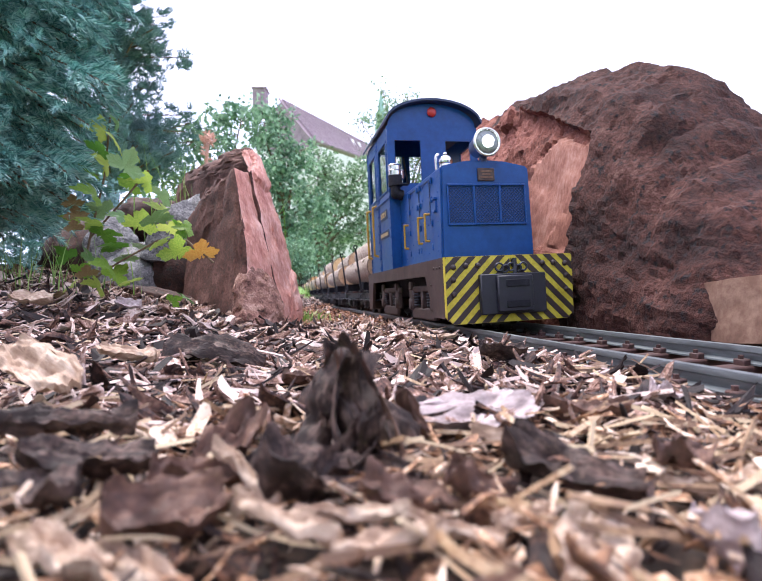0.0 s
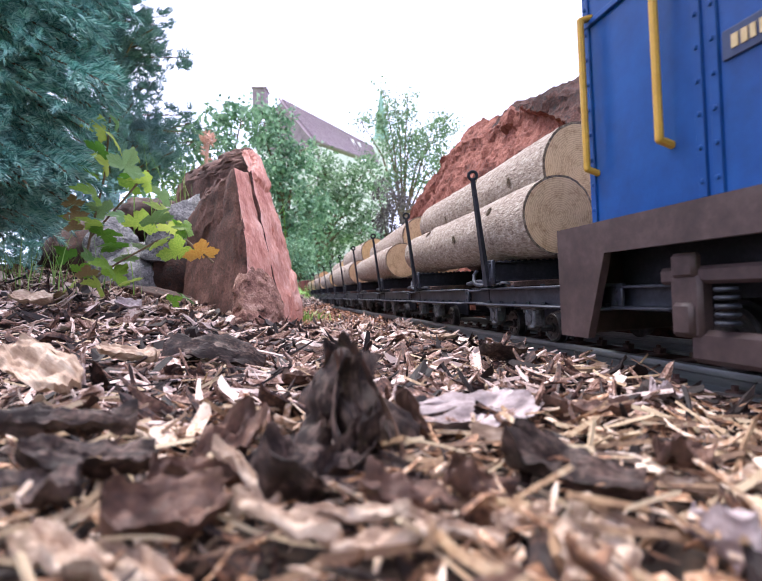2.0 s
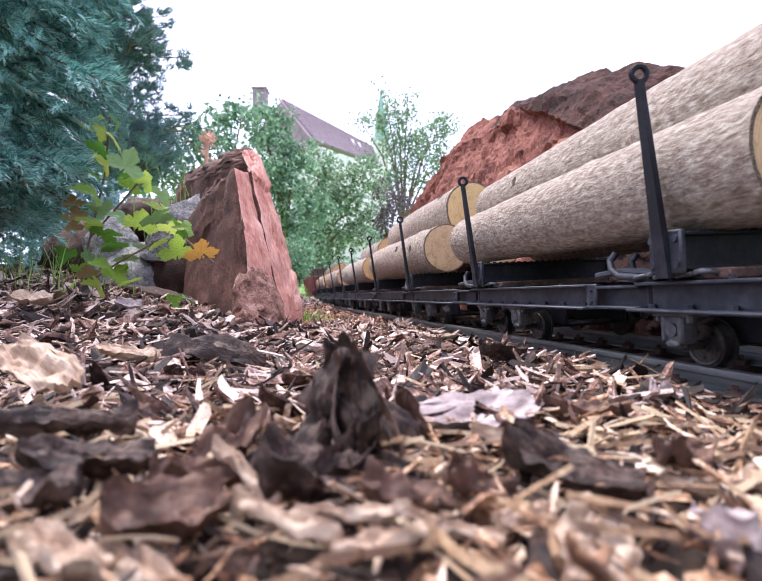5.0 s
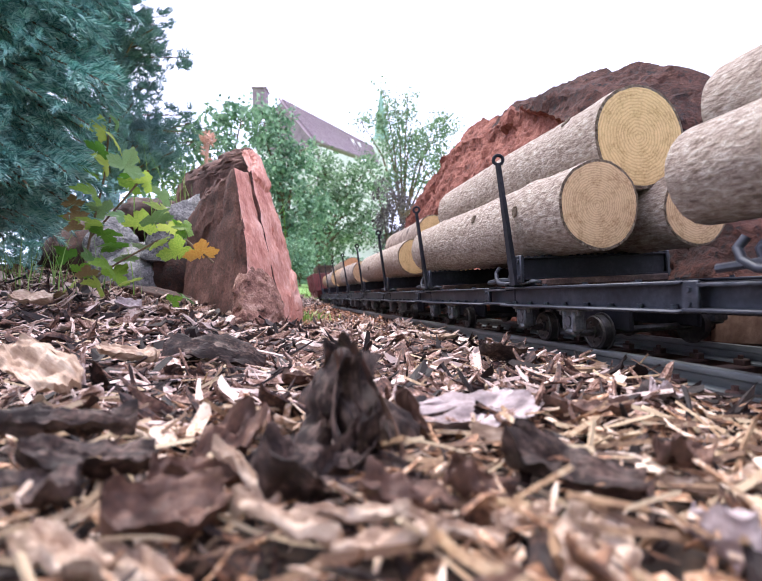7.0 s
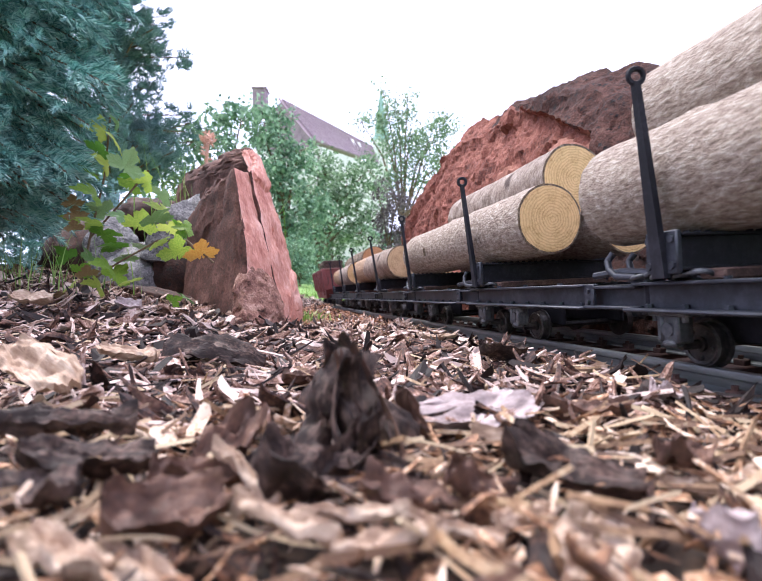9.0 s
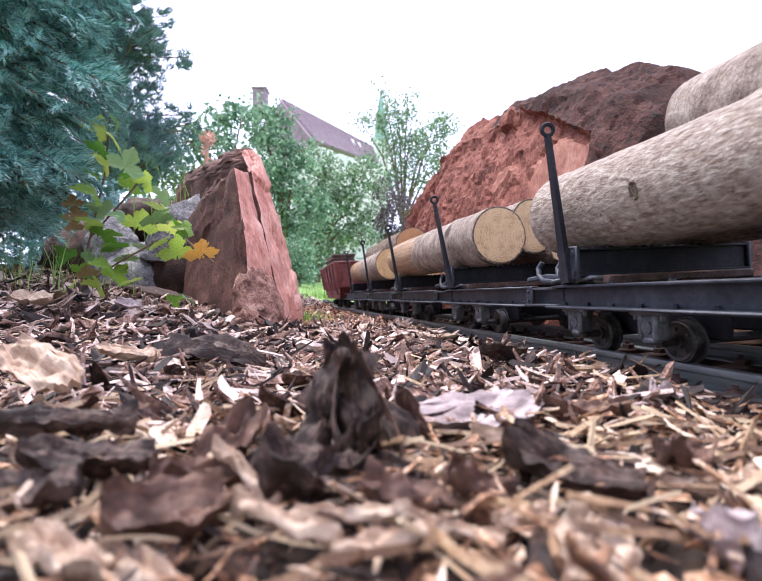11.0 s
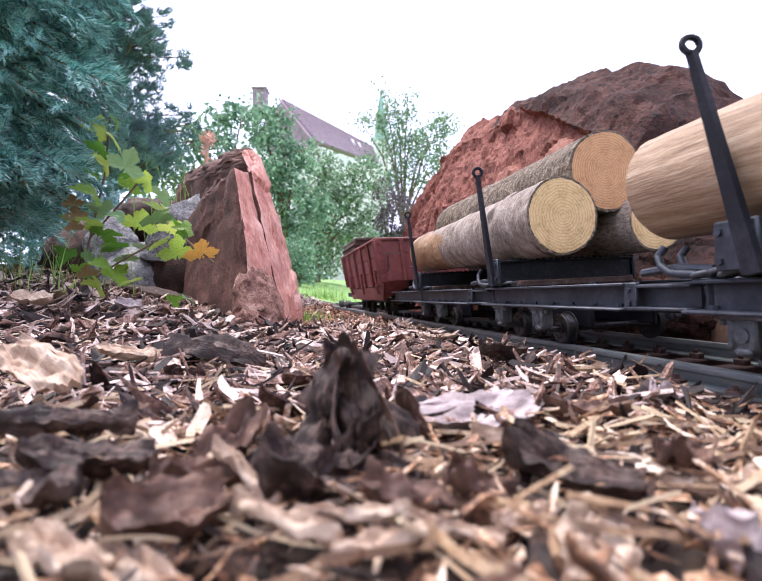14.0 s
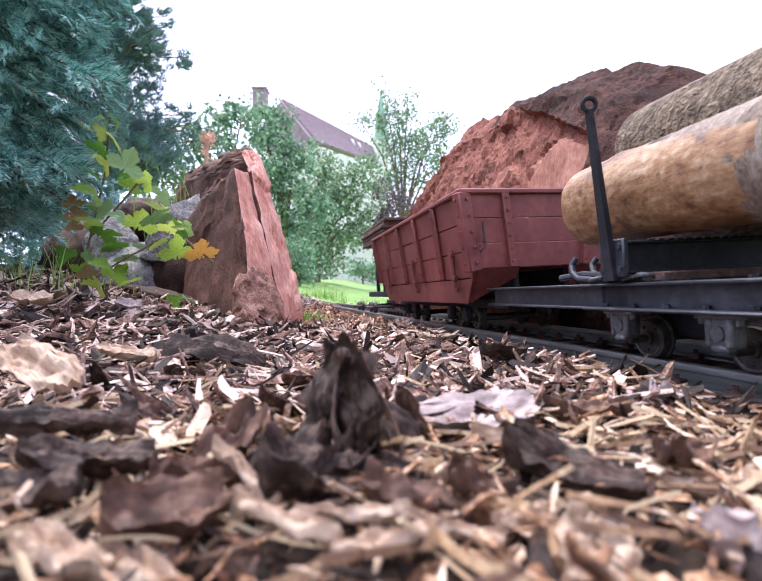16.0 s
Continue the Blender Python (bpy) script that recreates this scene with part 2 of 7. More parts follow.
def cut_material(name, pale, dark, rings):
    """A sawn end: rings round the log's y axis, with saw marks."""
    mt = material(name, [dark, pale, tuple(min(1, c * 1.12) for c in pale)], scale=55, rough=0.8, bump=0.8, depth=0.0012)
    n, l = mt.node_tree.nodes, mt.node_tree.links
    co = n.new("ShaderNodeTexCoord")
    mp = n.new("ShaderNodeMapping")
    mp.inputs["Rotation"].default_value = (radians(90), 0, 0)
    l.new(co.outputs["Object"], mp.inputs[0])
    wv = n.new("ShaderNodeTexWave")
    wv.wave_type, wv.rings_direction = "RINGS", "Z"
    wv.inputs["Scale"].default_value, wv.inputs["Distortion"].default_value, wv.inputs["Detail"].default_value = rings, 5.5, 6
    wv.inputs["Detail Scale"].default_value = 0.9
    l.new(mp.outputs[0], wv.inputs["Vector"])
    mx = n.new("ShaderNodeMixRGB")
    mx.blend_type = "MULTIPLY"
    mx.inputs[0].default_value = 0.30
    rp = n.new("ShaderNodeValToRGB")
    rp.color_ramp.elements[0].color = (*[c / max(pale) * 0.75 for c in dark], 1)
    rp.color_ramp.elements[0].position, rp.color_ramp.elements[1].position = 0.15, 0.6
    l.new(wv.outputs["Fac"], rp.inputs[0])
    b = n["Principled BSDF"]
    src = b.inputs["Base Color"].links[0].from_socket
    l.new(src, mx.inputs[1])
    l.new(rp.outputs[0], mx.inputs[2])
    l.new(mx.outputs[0], b.inputs["Base Color"])
    return mt


M_CUT_A = cut_material("pale_sawn_end", (0.64, 0.45, 0.27), (0.38, 0.22, 0.11), 110)
M_CUT_B = cut_material("yellow_sawn_end", (0.72, 0.51, 0.26), (0.50, 0.31, 0.13), 80)
M_CUT_C = cut_material("orange_sawn_end", (0.62, 0.34, 0.175), (0.46, 0.22, 0.10), 90)

M_SPRUCE = material("blue_spruce_needles", [(0.10, 0.28, 0.26), (0.30, 0.58, 0.54), (0.58, 0.80, 0.77)], scale=30, rough=0.5, bump=0, per=0.32, island=True, translucent=0.38)
M_CONIFER = material("dark_conifer_needles", [(0.08, 0.17, 0.18), (0.18, 0.31, 0.32), (0.32, 0.46, 0.48)], scale=2, rough=0.7, bump=0, per=0.25, island=True, translucent=0.35)
M_LEAF = material("fresh_green_leaf", [(0.07, 0.19, 0.025), (0.22, 0.38, 0.05), (0.50, 0.58, 0.14)], scale=30, rough=0.35, bump=0.4, per=0.35, translucent=0.55, depth=0.001)
M_LEAF_DRY = material("dry_leaf", [(0.14, 0.08, 0.04), (0.27, 0.17, 0.085), (0.46, 0.36, 0.20)], scale=40, rough=0.7, bump=0.4, translucent=0.2, depth=0.001)
M_LEAF_DARK = material("dark_glossy_leaf", [(0.12, 0.24, 0.08), (0.22, 0.36, 0.15), (0.38, 0.50, 0.32)], scale=30, rough=0.3, bump=0.4, per=0.3, translucent=0.25, depth=0.001)
M_LEAF_Y = material("autumn_leaf", [(0.38, 0.10, 0.03), (0.52, 0.27, 0.06), (0.55, 0.45, 0.12)], scale=40, rough=0.55, bump=0.3, translucent=0.3, depth=0.001)
M_HEDGE = material("hedge_leaves", [(0.09, 0.19, 0.115), (0.20, 0.35, 0.22), (0.37, 0.53, 0.37)], scale=2, rough=0.6, bump=0, per=0.35, island=True, translucent=0.25)
M_TREE = material("pale_tree_leaves", [(0.11, 0.20, 0.11), (0.22, 0.34, 0.20), (0.38, 0.50, 0.34)], scale=2, rough=0.6, bump=0, per=0.35, island=True, translucent=0.3)
M_PURPLE = material("copper_leaves", [(0.08, 0.06, 0.08), (0.14, 0.11, 0.13), (0.22, 0.18, 0.19)], scale=2, rough=0.6, bump=0, per=0.3, island=True, translucent=0.2)
M_GRASS = material("lawn", [(0.10, 0.20, 0.05), (0.18, 0.32, 0.08), (0.28, 0.42, 0.13)], scale=3, rough=0.8, bump=0.3)
M_BLADE = material("grass_blades", [(0.10, 0.22, 0.04), (0.22, 0.38, 0.08), (0.40, 0.50, 0.18)], scale=5, rough=0.6, bump=0, per=0.3, island=True, translucent=0.3)
M_TWIG = material("brown_twig", [(0.06, 0.035, 0.02), (0.15, 0.10, 0.06), (0.24, 0.17, 0.11)], scale=50, rough=0.85, bump=0.5)
M_ROOF = material("brown_roof_tiles", [(0.18, 0.125, 0.165), (0.26, 0.185, 0.235), (0.33, 0.25, 0.30)], scale=3, rough=0.8, bump=0.2)
M_WALL = material("pale_render", [(0.62, 0.62, 0.60), (0.74, 0.74, 0.72)], scale=2, rough=0.9, bump=0.1)
M_COPPER = material("green_copper", [(0.22, 0.36, 0.32), (0.32, 0.48, 0.43)], scale=1, rough=0.8, bump=0)
M_DRYPINK = material("dry_pink_flower", [(0.50, 0.25, 0.18), (0.68, 0.42, 0.33), (0.80, 0.60, 0.52)], scale=60, rough=0.8, bump=0.3, translucent=0.2)

# ---- the plan: a straight, canted track that leads away past the camera ----
TURN, CANT, GAUGE, OFFSET, RAIL_TOP = 12.35, 2.86, 0.127, 0.432, 0.020
TRACK = pose(OFFSET * math.cos(radians(TURN)), OFFSET * math.sin(radians(TURN)), RAIL_TOP, 0, 0, TURN) @ pose(0, 0, 0, 0, -CANT, 0)
FLAT = pose(0, 0, 0, 0, 0, TURN)
PITCH = 0.379
# the way of the train's first pair of stakes towards the camera, in metres, against the seconds
WAY = [(0.0, -1.81), (0.5, -1.536), (1.0, -1.262), (1.5, -0.975), (2.0, -0.728), (2.5, -0.505), (3.0, -0.275), (3.5, -0.0625), (4.2, 0.144), (5.2, 0.42), (6.3, 0.702),
       (7.0, 0.883), (7.5, 1.025), (8.0, 1.188), (9.2, 1.580), (10.2, 1.892), (11.3, 2.231), (12.0, 2.458), (12.5, 2.612), (13.5, 2.926), (14.5, 3.246), (15.0, 3.399), (16.0, 3.724)]
START = -0.070


def level(x, y):
    """The mulch bed's height: flat at the track, rising to a bank beside the rocks, lumpy in front."""
    bank = 0.19 * max(0.0, -0.2 - x) * min(1.0, max(0.0, (y - 0.2) / 0.7))
    bank = min(bank, 0.16)
    lawn = 0.0
    if y > 4.5:
        lawn = 0.5 * min(1.0, (y - 4.5) / 12.0)
    lumps = 0.007 * noise.noise(Vector((x * 7, y * 7, 3.1))) if y < 4 else 0.0
    return -0.004 + bank + lawn + lumps


def make_ground():
    bm = bmesh.new()
    xs = [-400, -120, -40, -15, -7, -4] + [-3 + 0.1 * i for i in range(71)] + [6, 9, 15, 40, 120, 400]
    ys = [-400, -100, -20, -5, -2, -1] + [-0.6 + 0.1 * i for i in range(62)] + [6.2, 7.5, 9, 11, 13, 15, 16.5, 20, 30, 60, 120, 400, 900]
    grid = [[bm.verts.new((x, y, level(x, y) - 0.008)) for x in xs] for y in ys]
    for j in range(len(ys) - 1):
        for i in range(len(xs) - 1):
            f = bm.faces.new((grid[j][i], grid[j][i + 1], grid[j + 1][i + 1], grid[j + 1][i]))
            if ys[j] > 4.0 or ys[j] < -1.5 or abs(xs[i]) > 3.5:
                f.material_index = 1
    return thing("ground", bm, [M_SOIL, M_GRASS], "dark soil under bark mulch, running into a sunlit mown lawn", "ground", kind="structure", angle=180)


make_ground()


def make_unseen_hedge():
    """A plain clipped hedge behind the camera, unseen, added to block low sky light."""
    bm = bmesh.new()
    block(bm, 0.5, -4.6, 0.85, 13.0, 0.7, 2.0, 0.06)
    bmesh.ops.subdivide_edges(bm, edges=bm.edges[:], cuts=10, use_grid_fill=True)
    roughen(bm, 0.08, 1.7, 4)
    thing("wall_south", bm, M_HEDGE, "unseen plain clipped green hedge, added to block low sky light", "hedge", kind="structure")


# ---- bark mulch ----
def chip_shape(rng, length, width, thick, n=7):
    """One splinter of bark: an uneven, slightly curled plate."""
    top, low = [], []
    curl = rng.uniform(-0.5, 0.5)
    for k in range(n):
        a = 2 * math.pi * k / n + rng.uniform(-0.3, 0.3)
        px = length / 2 * math.copysign(abs(math.cos(a)) ** 0.6, math.cos(a)) * rng.uniform(0.8, 1.1)
        py = width / 2 * math.copysign(abs(math.sin(a)) ** 0.7, math.sin(a)) * rng.uniform(0.7, 1.15)
        z = curl * length * (px / length) ** 2 * 2 + rng.uniform(-0.2, 0.2) * thick
        top.append((px, py, z + thick / 2))
        low.append((px * rng.uniform(0.85, 1.05), py * rng.uniform(0.85, 1.05), z - thick / 2 * rng.uniform(0.6, 1.2)))
    mid = (rng.uniform(-0.1, 0.1) * length, 0, thick * rng.uniform(0.5, 1.1))
    faces = [(k, (k + 1) % n, 2 * n) for k in range(n)]
    faces += [(k, n + k, n + (k + 1) % n, (k + 1) % n) for k in range(n)] + [tuple(range(2 * n - 1, n - 1, -1))]
    return top + low + [mid], faces


def in_rail_way(x, y):
    """Distance from the track's middle line, to keep the mulch off the rails."""
    a = radians(TURN)
    return x * math.cos(a) + y * math.sin(a) - OFFSET


def scatter_chips(name, count, region, sizes, seed, lift=0.0, mat=None):
    rng = random.Random(seed)
    shapes = []
    for k in range(24):
        kind = rng.random()
        if kind < 0.58:
            shapes.append(chip_shape(rng, 1.5, rng.uniform(0.05, 0.16), rng.uniform(0.02, 0.05), 9))
        elif kind < 0.90:
            shapes.append(chip_shape(rng, 1.1, rng.uniform(0.22, 0.48), rng.uniform(0.025, 0.06), 9))
        else:
            shapes.append(chip_shape(rng, 0.9, rng.uniform(0.5, 0.75), rng.uniform(0.08, 0.2), 9))
    verts, faces = [], []
    placed = 0
    while placed < count:
        x, y = region(rng)
        off = in_rail_way(x, y)
        if -0.082 < off < 0.16 and rng.random() > 0.10:
            continue
        vs, fs = shapes[rng.randrange(24)]
        size = lerp(sizes[0], sizes[1], rng.random() ** 2)
        near = -0.11 < off < 0.2
        if near:
            size = min(size, 0.022)
        z = level(x, y) + rng.uniform(-0.006, 0.009) + lift
        if near:
            z = min(z, -0.002) - (0.012 if -0.085 < off < 0.16 else 0)
        tilt = 24 if not near else 10
        m = pose(x, y, z, rng.gauss(0, tilt), rng.gauss(0, tilt), rng.uniform(0, 360))
        base = len(verts)
        for v in vs:
            verts.append(m @ (Vector(v) * size))
        faces.extend(tuple(base + i for i in f) for f in fs)
        placed += 1
    me = bpy.data.meshes.new(name)
    me.from_pydata([tuple(v) for v in verts], [], faces)
    me.materials.append(mat or M_MULCH)
    ob = new(name, me)
    return ob


def wedge(y0, y1, spread=0.95):
    def pick(rng):
        y = math.sqrt(rng.uniform(y0 * y0, y1 * y1))
        return rng.uniform(-spread, spread) * (y + 0.12), y
    return pick


def strip(x0, x1, y0, y1):
    return lambda rng: (rng.uniform(x0, x1), rng.uniform(y0, y1))


for spec in ((3200, wedge(0.28, 0.6), (0.007, 0.050), 11), (10000, wedge(0.5, 1.3), (0.006, 0.055), 12), (6500, wedge(1.2, 2.8, 0.6), (0.010, 0.045), 13),
             (2400, strip(-1.3, 1.4, -0.8, 0.1), (0.015, 0.05), 14), (1600, strip(-1.6, 0.4, 2.6, 4.3), (0.02, 0.05), 15)):
    tagged(scatter_chips("bark_mulch", *spec), "loose brown and tan shredded bark mulch on soil", "mulch", kind="stuff")


tagged(scatter_chips("bark_mulch", 3600, strip(-0.34, 0.12, 1.25, 3.0), (0.008, 0.030), 16, 0.004, M_CRUMBS), "rusty orange-brown bark crumbs by the standing stone", "mulch", kind="stuff")


tagged(scatter_chips("bark_mulch", 3600, wedge(0.05, 0.33), (0.005, 0.026), 17, 0.002, M_NEARMULCH), "loose orange-brown shredded bark and splinters", "mulch", kind="stuff")


def scatter_fibres(count, region, seed, thick=1.0, mat=None):
    """Thin splinters and straws among the chips."""
    rng = random.Random(seed)
    verts, faces = [], []
    placed = 0
    while placed < count:
        x, y = region(rng)
        off = in_rail_way(x, y)
        if -0.095 < off < 0.2:
            continue
        placed += 1
        ln, w = rng.uniform(0.015, 0.055), rng.uniform(0.0005, 0.0013) * thick
        m = pose(x, y, level(x, y) + rng.uniform(0.0, 0.013), rng.gauss(0, 10), rng.gauss(0, 16), rng.uniform(0, 360))
        bow = rng.uniform(-0.15, 0.15)
        n = len(verts)
        for k in range(4):
            u = k / 3 - 0.5
            for dy, dz in ((w, 0), (-w, 0), (0, w * 1.5)):
                verts.append(tuple(m @ Vector((u * ln, dy + bow * ln * (1 - 4 * u * u), dz))))
        for k in range(3):
            b = n + 3 * k
            for i in range(3):
                faces.append((b + i, b + (i + 1) % 3, b + 3 + (i + 1) % 3, b + 3 + i))
        faces.append((n, n + 1, n + 2))
        faces.append((n + 9, n + 11, n + 10))
    me = bpy.data.meshes.new("straw")
    me.from_pydata(verts, [], faces)
    me.materials.append(mat or M_STRAW)
    return tagged(new("wood_fibres", me), "thin pale wood fibres and straws lying on the mulch", "mulch", kind="stuff")


M_STRAW = material("pale_straw", [(0.14, 0.075, 0.045), (0.34, 0.21, 0.12), (0.55, 0.42, 0.28)], scale=60, rough=0.65, bump=0.3, per=0.4, island=True)
scatter_fibres(400, wedge(0.06, 0.30), 51, 1.3)
scatter_fibres(300, wedge(0.28, 0.6), 53)
scatter_fibres(1000, wedge(0.5, 1.6, 0.8), 52)
scatter_fibres(700, wedge(0.26, 0.75), 54, 1.3, M_MULCH)
scatter_fibres(1100, wedge(0.6, 1.7, 0.75), 55, 1.5, M_MULCH)


# ---- track ----
def rail_profile():
    half = [(0.0, 0.0), (0.0042, 0.0), (0.0046, -0.0012), (0.0046, -0.0058), (0.0016, -0.0075), (0.0014, -0.0150), (0.0085, -0.0172), (0.0088, -0.0190), (0.0, -0.0190)]
    return half + [(-x, z) for x, z in half[-2:0:-1]]


def make_track():
    track = thing("track", None, None, "narrow-gauge garden railway track of weathered metal rails on brown sleepers", "railway track", at=TRACK)
    for side in (-1, 1):
        bm = bmesh.new()
        c = side * (GAUGE / 2 + 0.0046)
        prism(bm, [(c + x, z) for x, z in rail_profile()], -1.5, 9.0)
        part("rail", fixed(bm), M_RAIL, track, "weathered grey metal rail")
    bm = bmesh.new()
    block(bm, 0, 0, -0.0245, 0.215, 0.022, 0.011, 0.002)
    for side in (-1, 1):
        c = side * (GAUGE / 2 + 0.0046)
        for s in (-1, 1):
            block(bm, c + s * 0.0125, 0, -0.0165, 0.010, 0.013, 0.008, 0.0012)
            block(bm, c + s * 0.0085, 0, -0.0142, 0.006, 0.009, 0.003, 0.0006)
            rod(bm, (c + s * 0.0135, 0, -0.013), (c + s * 0.0135, 0, -0.0085), 0.0028, 6)
    me = to_mesh("sleeper", bm, M_RUST)
    for k in range(130):
        ob = new("sleeper", me)
        ob.parent = track
        ob.matrix_basis = Matrix.Translation((0, -0.6 + 0.057 * k, 0))
    return track


make_track()


# ---- rocks ----
def roughen(bm, amp, freq, seed, ridged=True):
    bm.normal_update()
    off = Vector((seed * 3.7, seed * 1.3, seed * 2.1))
    move = []
    for v in bm.verts:
        p = v.co * freq + off
        d = noise.fractal(p, 0.9, 2.1, 5) * 0.6
        if ridged:
            d += 0.7 * (0.5 - abs(noise.noise(p * 0.6)))
            d += 0.12 * (noise.cell(p * 0.9) - 0.5)
        move.append(v.normal * d * amp)
    for v, m in zip(bm.verts, move):
        v.co += m
    return bm


def facet(bm, amp, freq, squash=1.0):
    """Breaks a surface into plates: every cell is pushed in or out as a whole, with a groove round it."""
    bm.normal_update()
    move = []
    for v in bm.verts:
        w = v.co * 9
        p = Vector((v.co.x, v.co.y, v.co.z * squash)) * freq + 0.25 * noise.noise_vector(w)
        dist, pts = noise.voronoi(p)
        step = noise.noise(pts[0] * 3.71) * 1.4
        groove = -0.5 * max(0.0, 1 - (dist[1] - dist[0]) * 9)
        move.append(v.normal * (step + groove) * amp)
    for v, m in zip(bm.verts, move):
        v.co += m
    return bm


def hull_rock(name, points, mats, label, amp, freq, seed, cuts=14, crisp=35, pick=None):
    bm = bmesh.new()
    for p in points:
        bm.verts.new(p)
    res = bmesh.ops.convex_hull(bm, input=bm.verts)
    bmesh.ops.delete(bm, geom=[g for g in res["geom_interior"] if isinstance(g, bmesh.types.BMVert)], context="VERTS")
    bmesh.ops.subdivide_edges(bm, edges=bm.edges[:], cuts=cuts, use_grid_fill=True)
    bmesh.ops.triangulate(bm, faces=bm.faces[:])
    roughen(bm, amp, freq, seed)
    facet(bm, amp * 0.5, freq, 0.35)
    facet(bm, amp * 0.18, freq * 3, 0.6)
    roughen(bm, amp * 0.22, freq * 5, seed + 2)
    bm.normal_update()
    if pick:
        for f in bm.faces:
            f.material_index = pick(f)
    return thing(name, bm, mats, label, "rock", angle=crisp)


def hull(points, cuts, skin):
    """A convex block; skin(normal) says which of the materials a side shows."""
    bm = bmesh.new()
    for p in points:
        bm.verts.new(p)
    res = bmesh.ops.convex_hull(bm, input=bm.verts)
    bmesh.ops.delete(bm, geom=[g for g in res["geom_interior"] if isinstance(g, bmesh.types.BMVert)], context="VERTS")
    bm.normal_update()
    for f in bm.faces:
        f.material_index = skin(f.normal)
    bmesh.ops.subdivide_edges(bm, edges=bm.edges[:], cuts=cuts, use_grid_fill=True)
    bmesh.ops.triangulate(bm, faces=bm.faces[:])
    return bm


def make_standing_stone():
    """Two upright plates split from one another, and a rough foot; their broken sides are fresh and pink."""
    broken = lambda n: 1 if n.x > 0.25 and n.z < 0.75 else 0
    plate = [(-0.364, 1.20, 0.399), (-0.357, 1.17, 0.276), (-0.338, 1.15, 0.220), (-0.311, 1.12, 0.195), (-0.305, 1.11, 0.147), (-0.326, 1.08, -0.026), (-0.497, 1.38, 0.383), (-0.554, 1.40, 0.301), (-0.558, 1.36, 0.091), (-0.555, 1.34, -0.030), (-0.337, 1.32, 0.404), (-0.303, 1.31, 0.302), (-0.264, 1.29, 0.184), (-0.224, 1.27, -0.019), (-0.441, 1.45, 0.352), (-0.426, 1.50, -0.043)]
    rear = [(-0.375, 1.36, 0.493), (-0.374, 1.30, 0.470), (-0.342, 1.262, 0.411), (-0.356, 1.40, 0.480), (-0.319, 1.40, 0.389), (-0.282, 1.38, 0.281), (-0.250, 1.36, 0.176), (-0.225, 1.34, 0.061), (-0.214, 1.32, -0.029), (-0.329, 1.248, 0.308), (-0.295, 1.228, 0.185), (-0.230, 1.20, -0.019), (-0.462, 1.50, 0.519), (-0.651, 1.62, 0.488), (-0.677, 1.62, 0.446), (-0.675, 1.60, -0.051), (-0.497, 1.75, -0.063), (-0.358, 1.60, -0.051)]
    foot = [(-0.311, 1.13, 0.155), (-0.332, 1.10, 0.099), (-0.331, 1.06, -0.018), (-0.259, 1.06, -0.018), (-0.208, 1.12, -0.013), (-0.245, 1.17, 0.077), (-0.280, 1.17, 0.136), (-0.301, 1.06, 0.045), (-0.369, 1.30, -0.027)]
    all_bm = bmesh.new()
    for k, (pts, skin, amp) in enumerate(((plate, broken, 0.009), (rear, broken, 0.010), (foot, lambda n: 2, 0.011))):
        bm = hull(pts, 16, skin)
        roughen(bm, amp * 0.6, 7, 3 + k)
        facet(bm, amp * 0.95, 8.5, 0.75)
        facet(bm, amp * 0.4, 30, 0.7)
        roughen(bm, amp * 0.35, 45, 7 + k)
        me = bpy.data.meshes.new("plate")
        bm.to_mesh(me)
        bm.free()
        all_bm.from_mesh(me)
        bpy.data.meshes.remove(me)
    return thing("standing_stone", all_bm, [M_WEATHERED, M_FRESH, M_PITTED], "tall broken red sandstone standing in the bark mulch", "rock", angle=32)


make_standing_stone()
make_unseen_hedge()


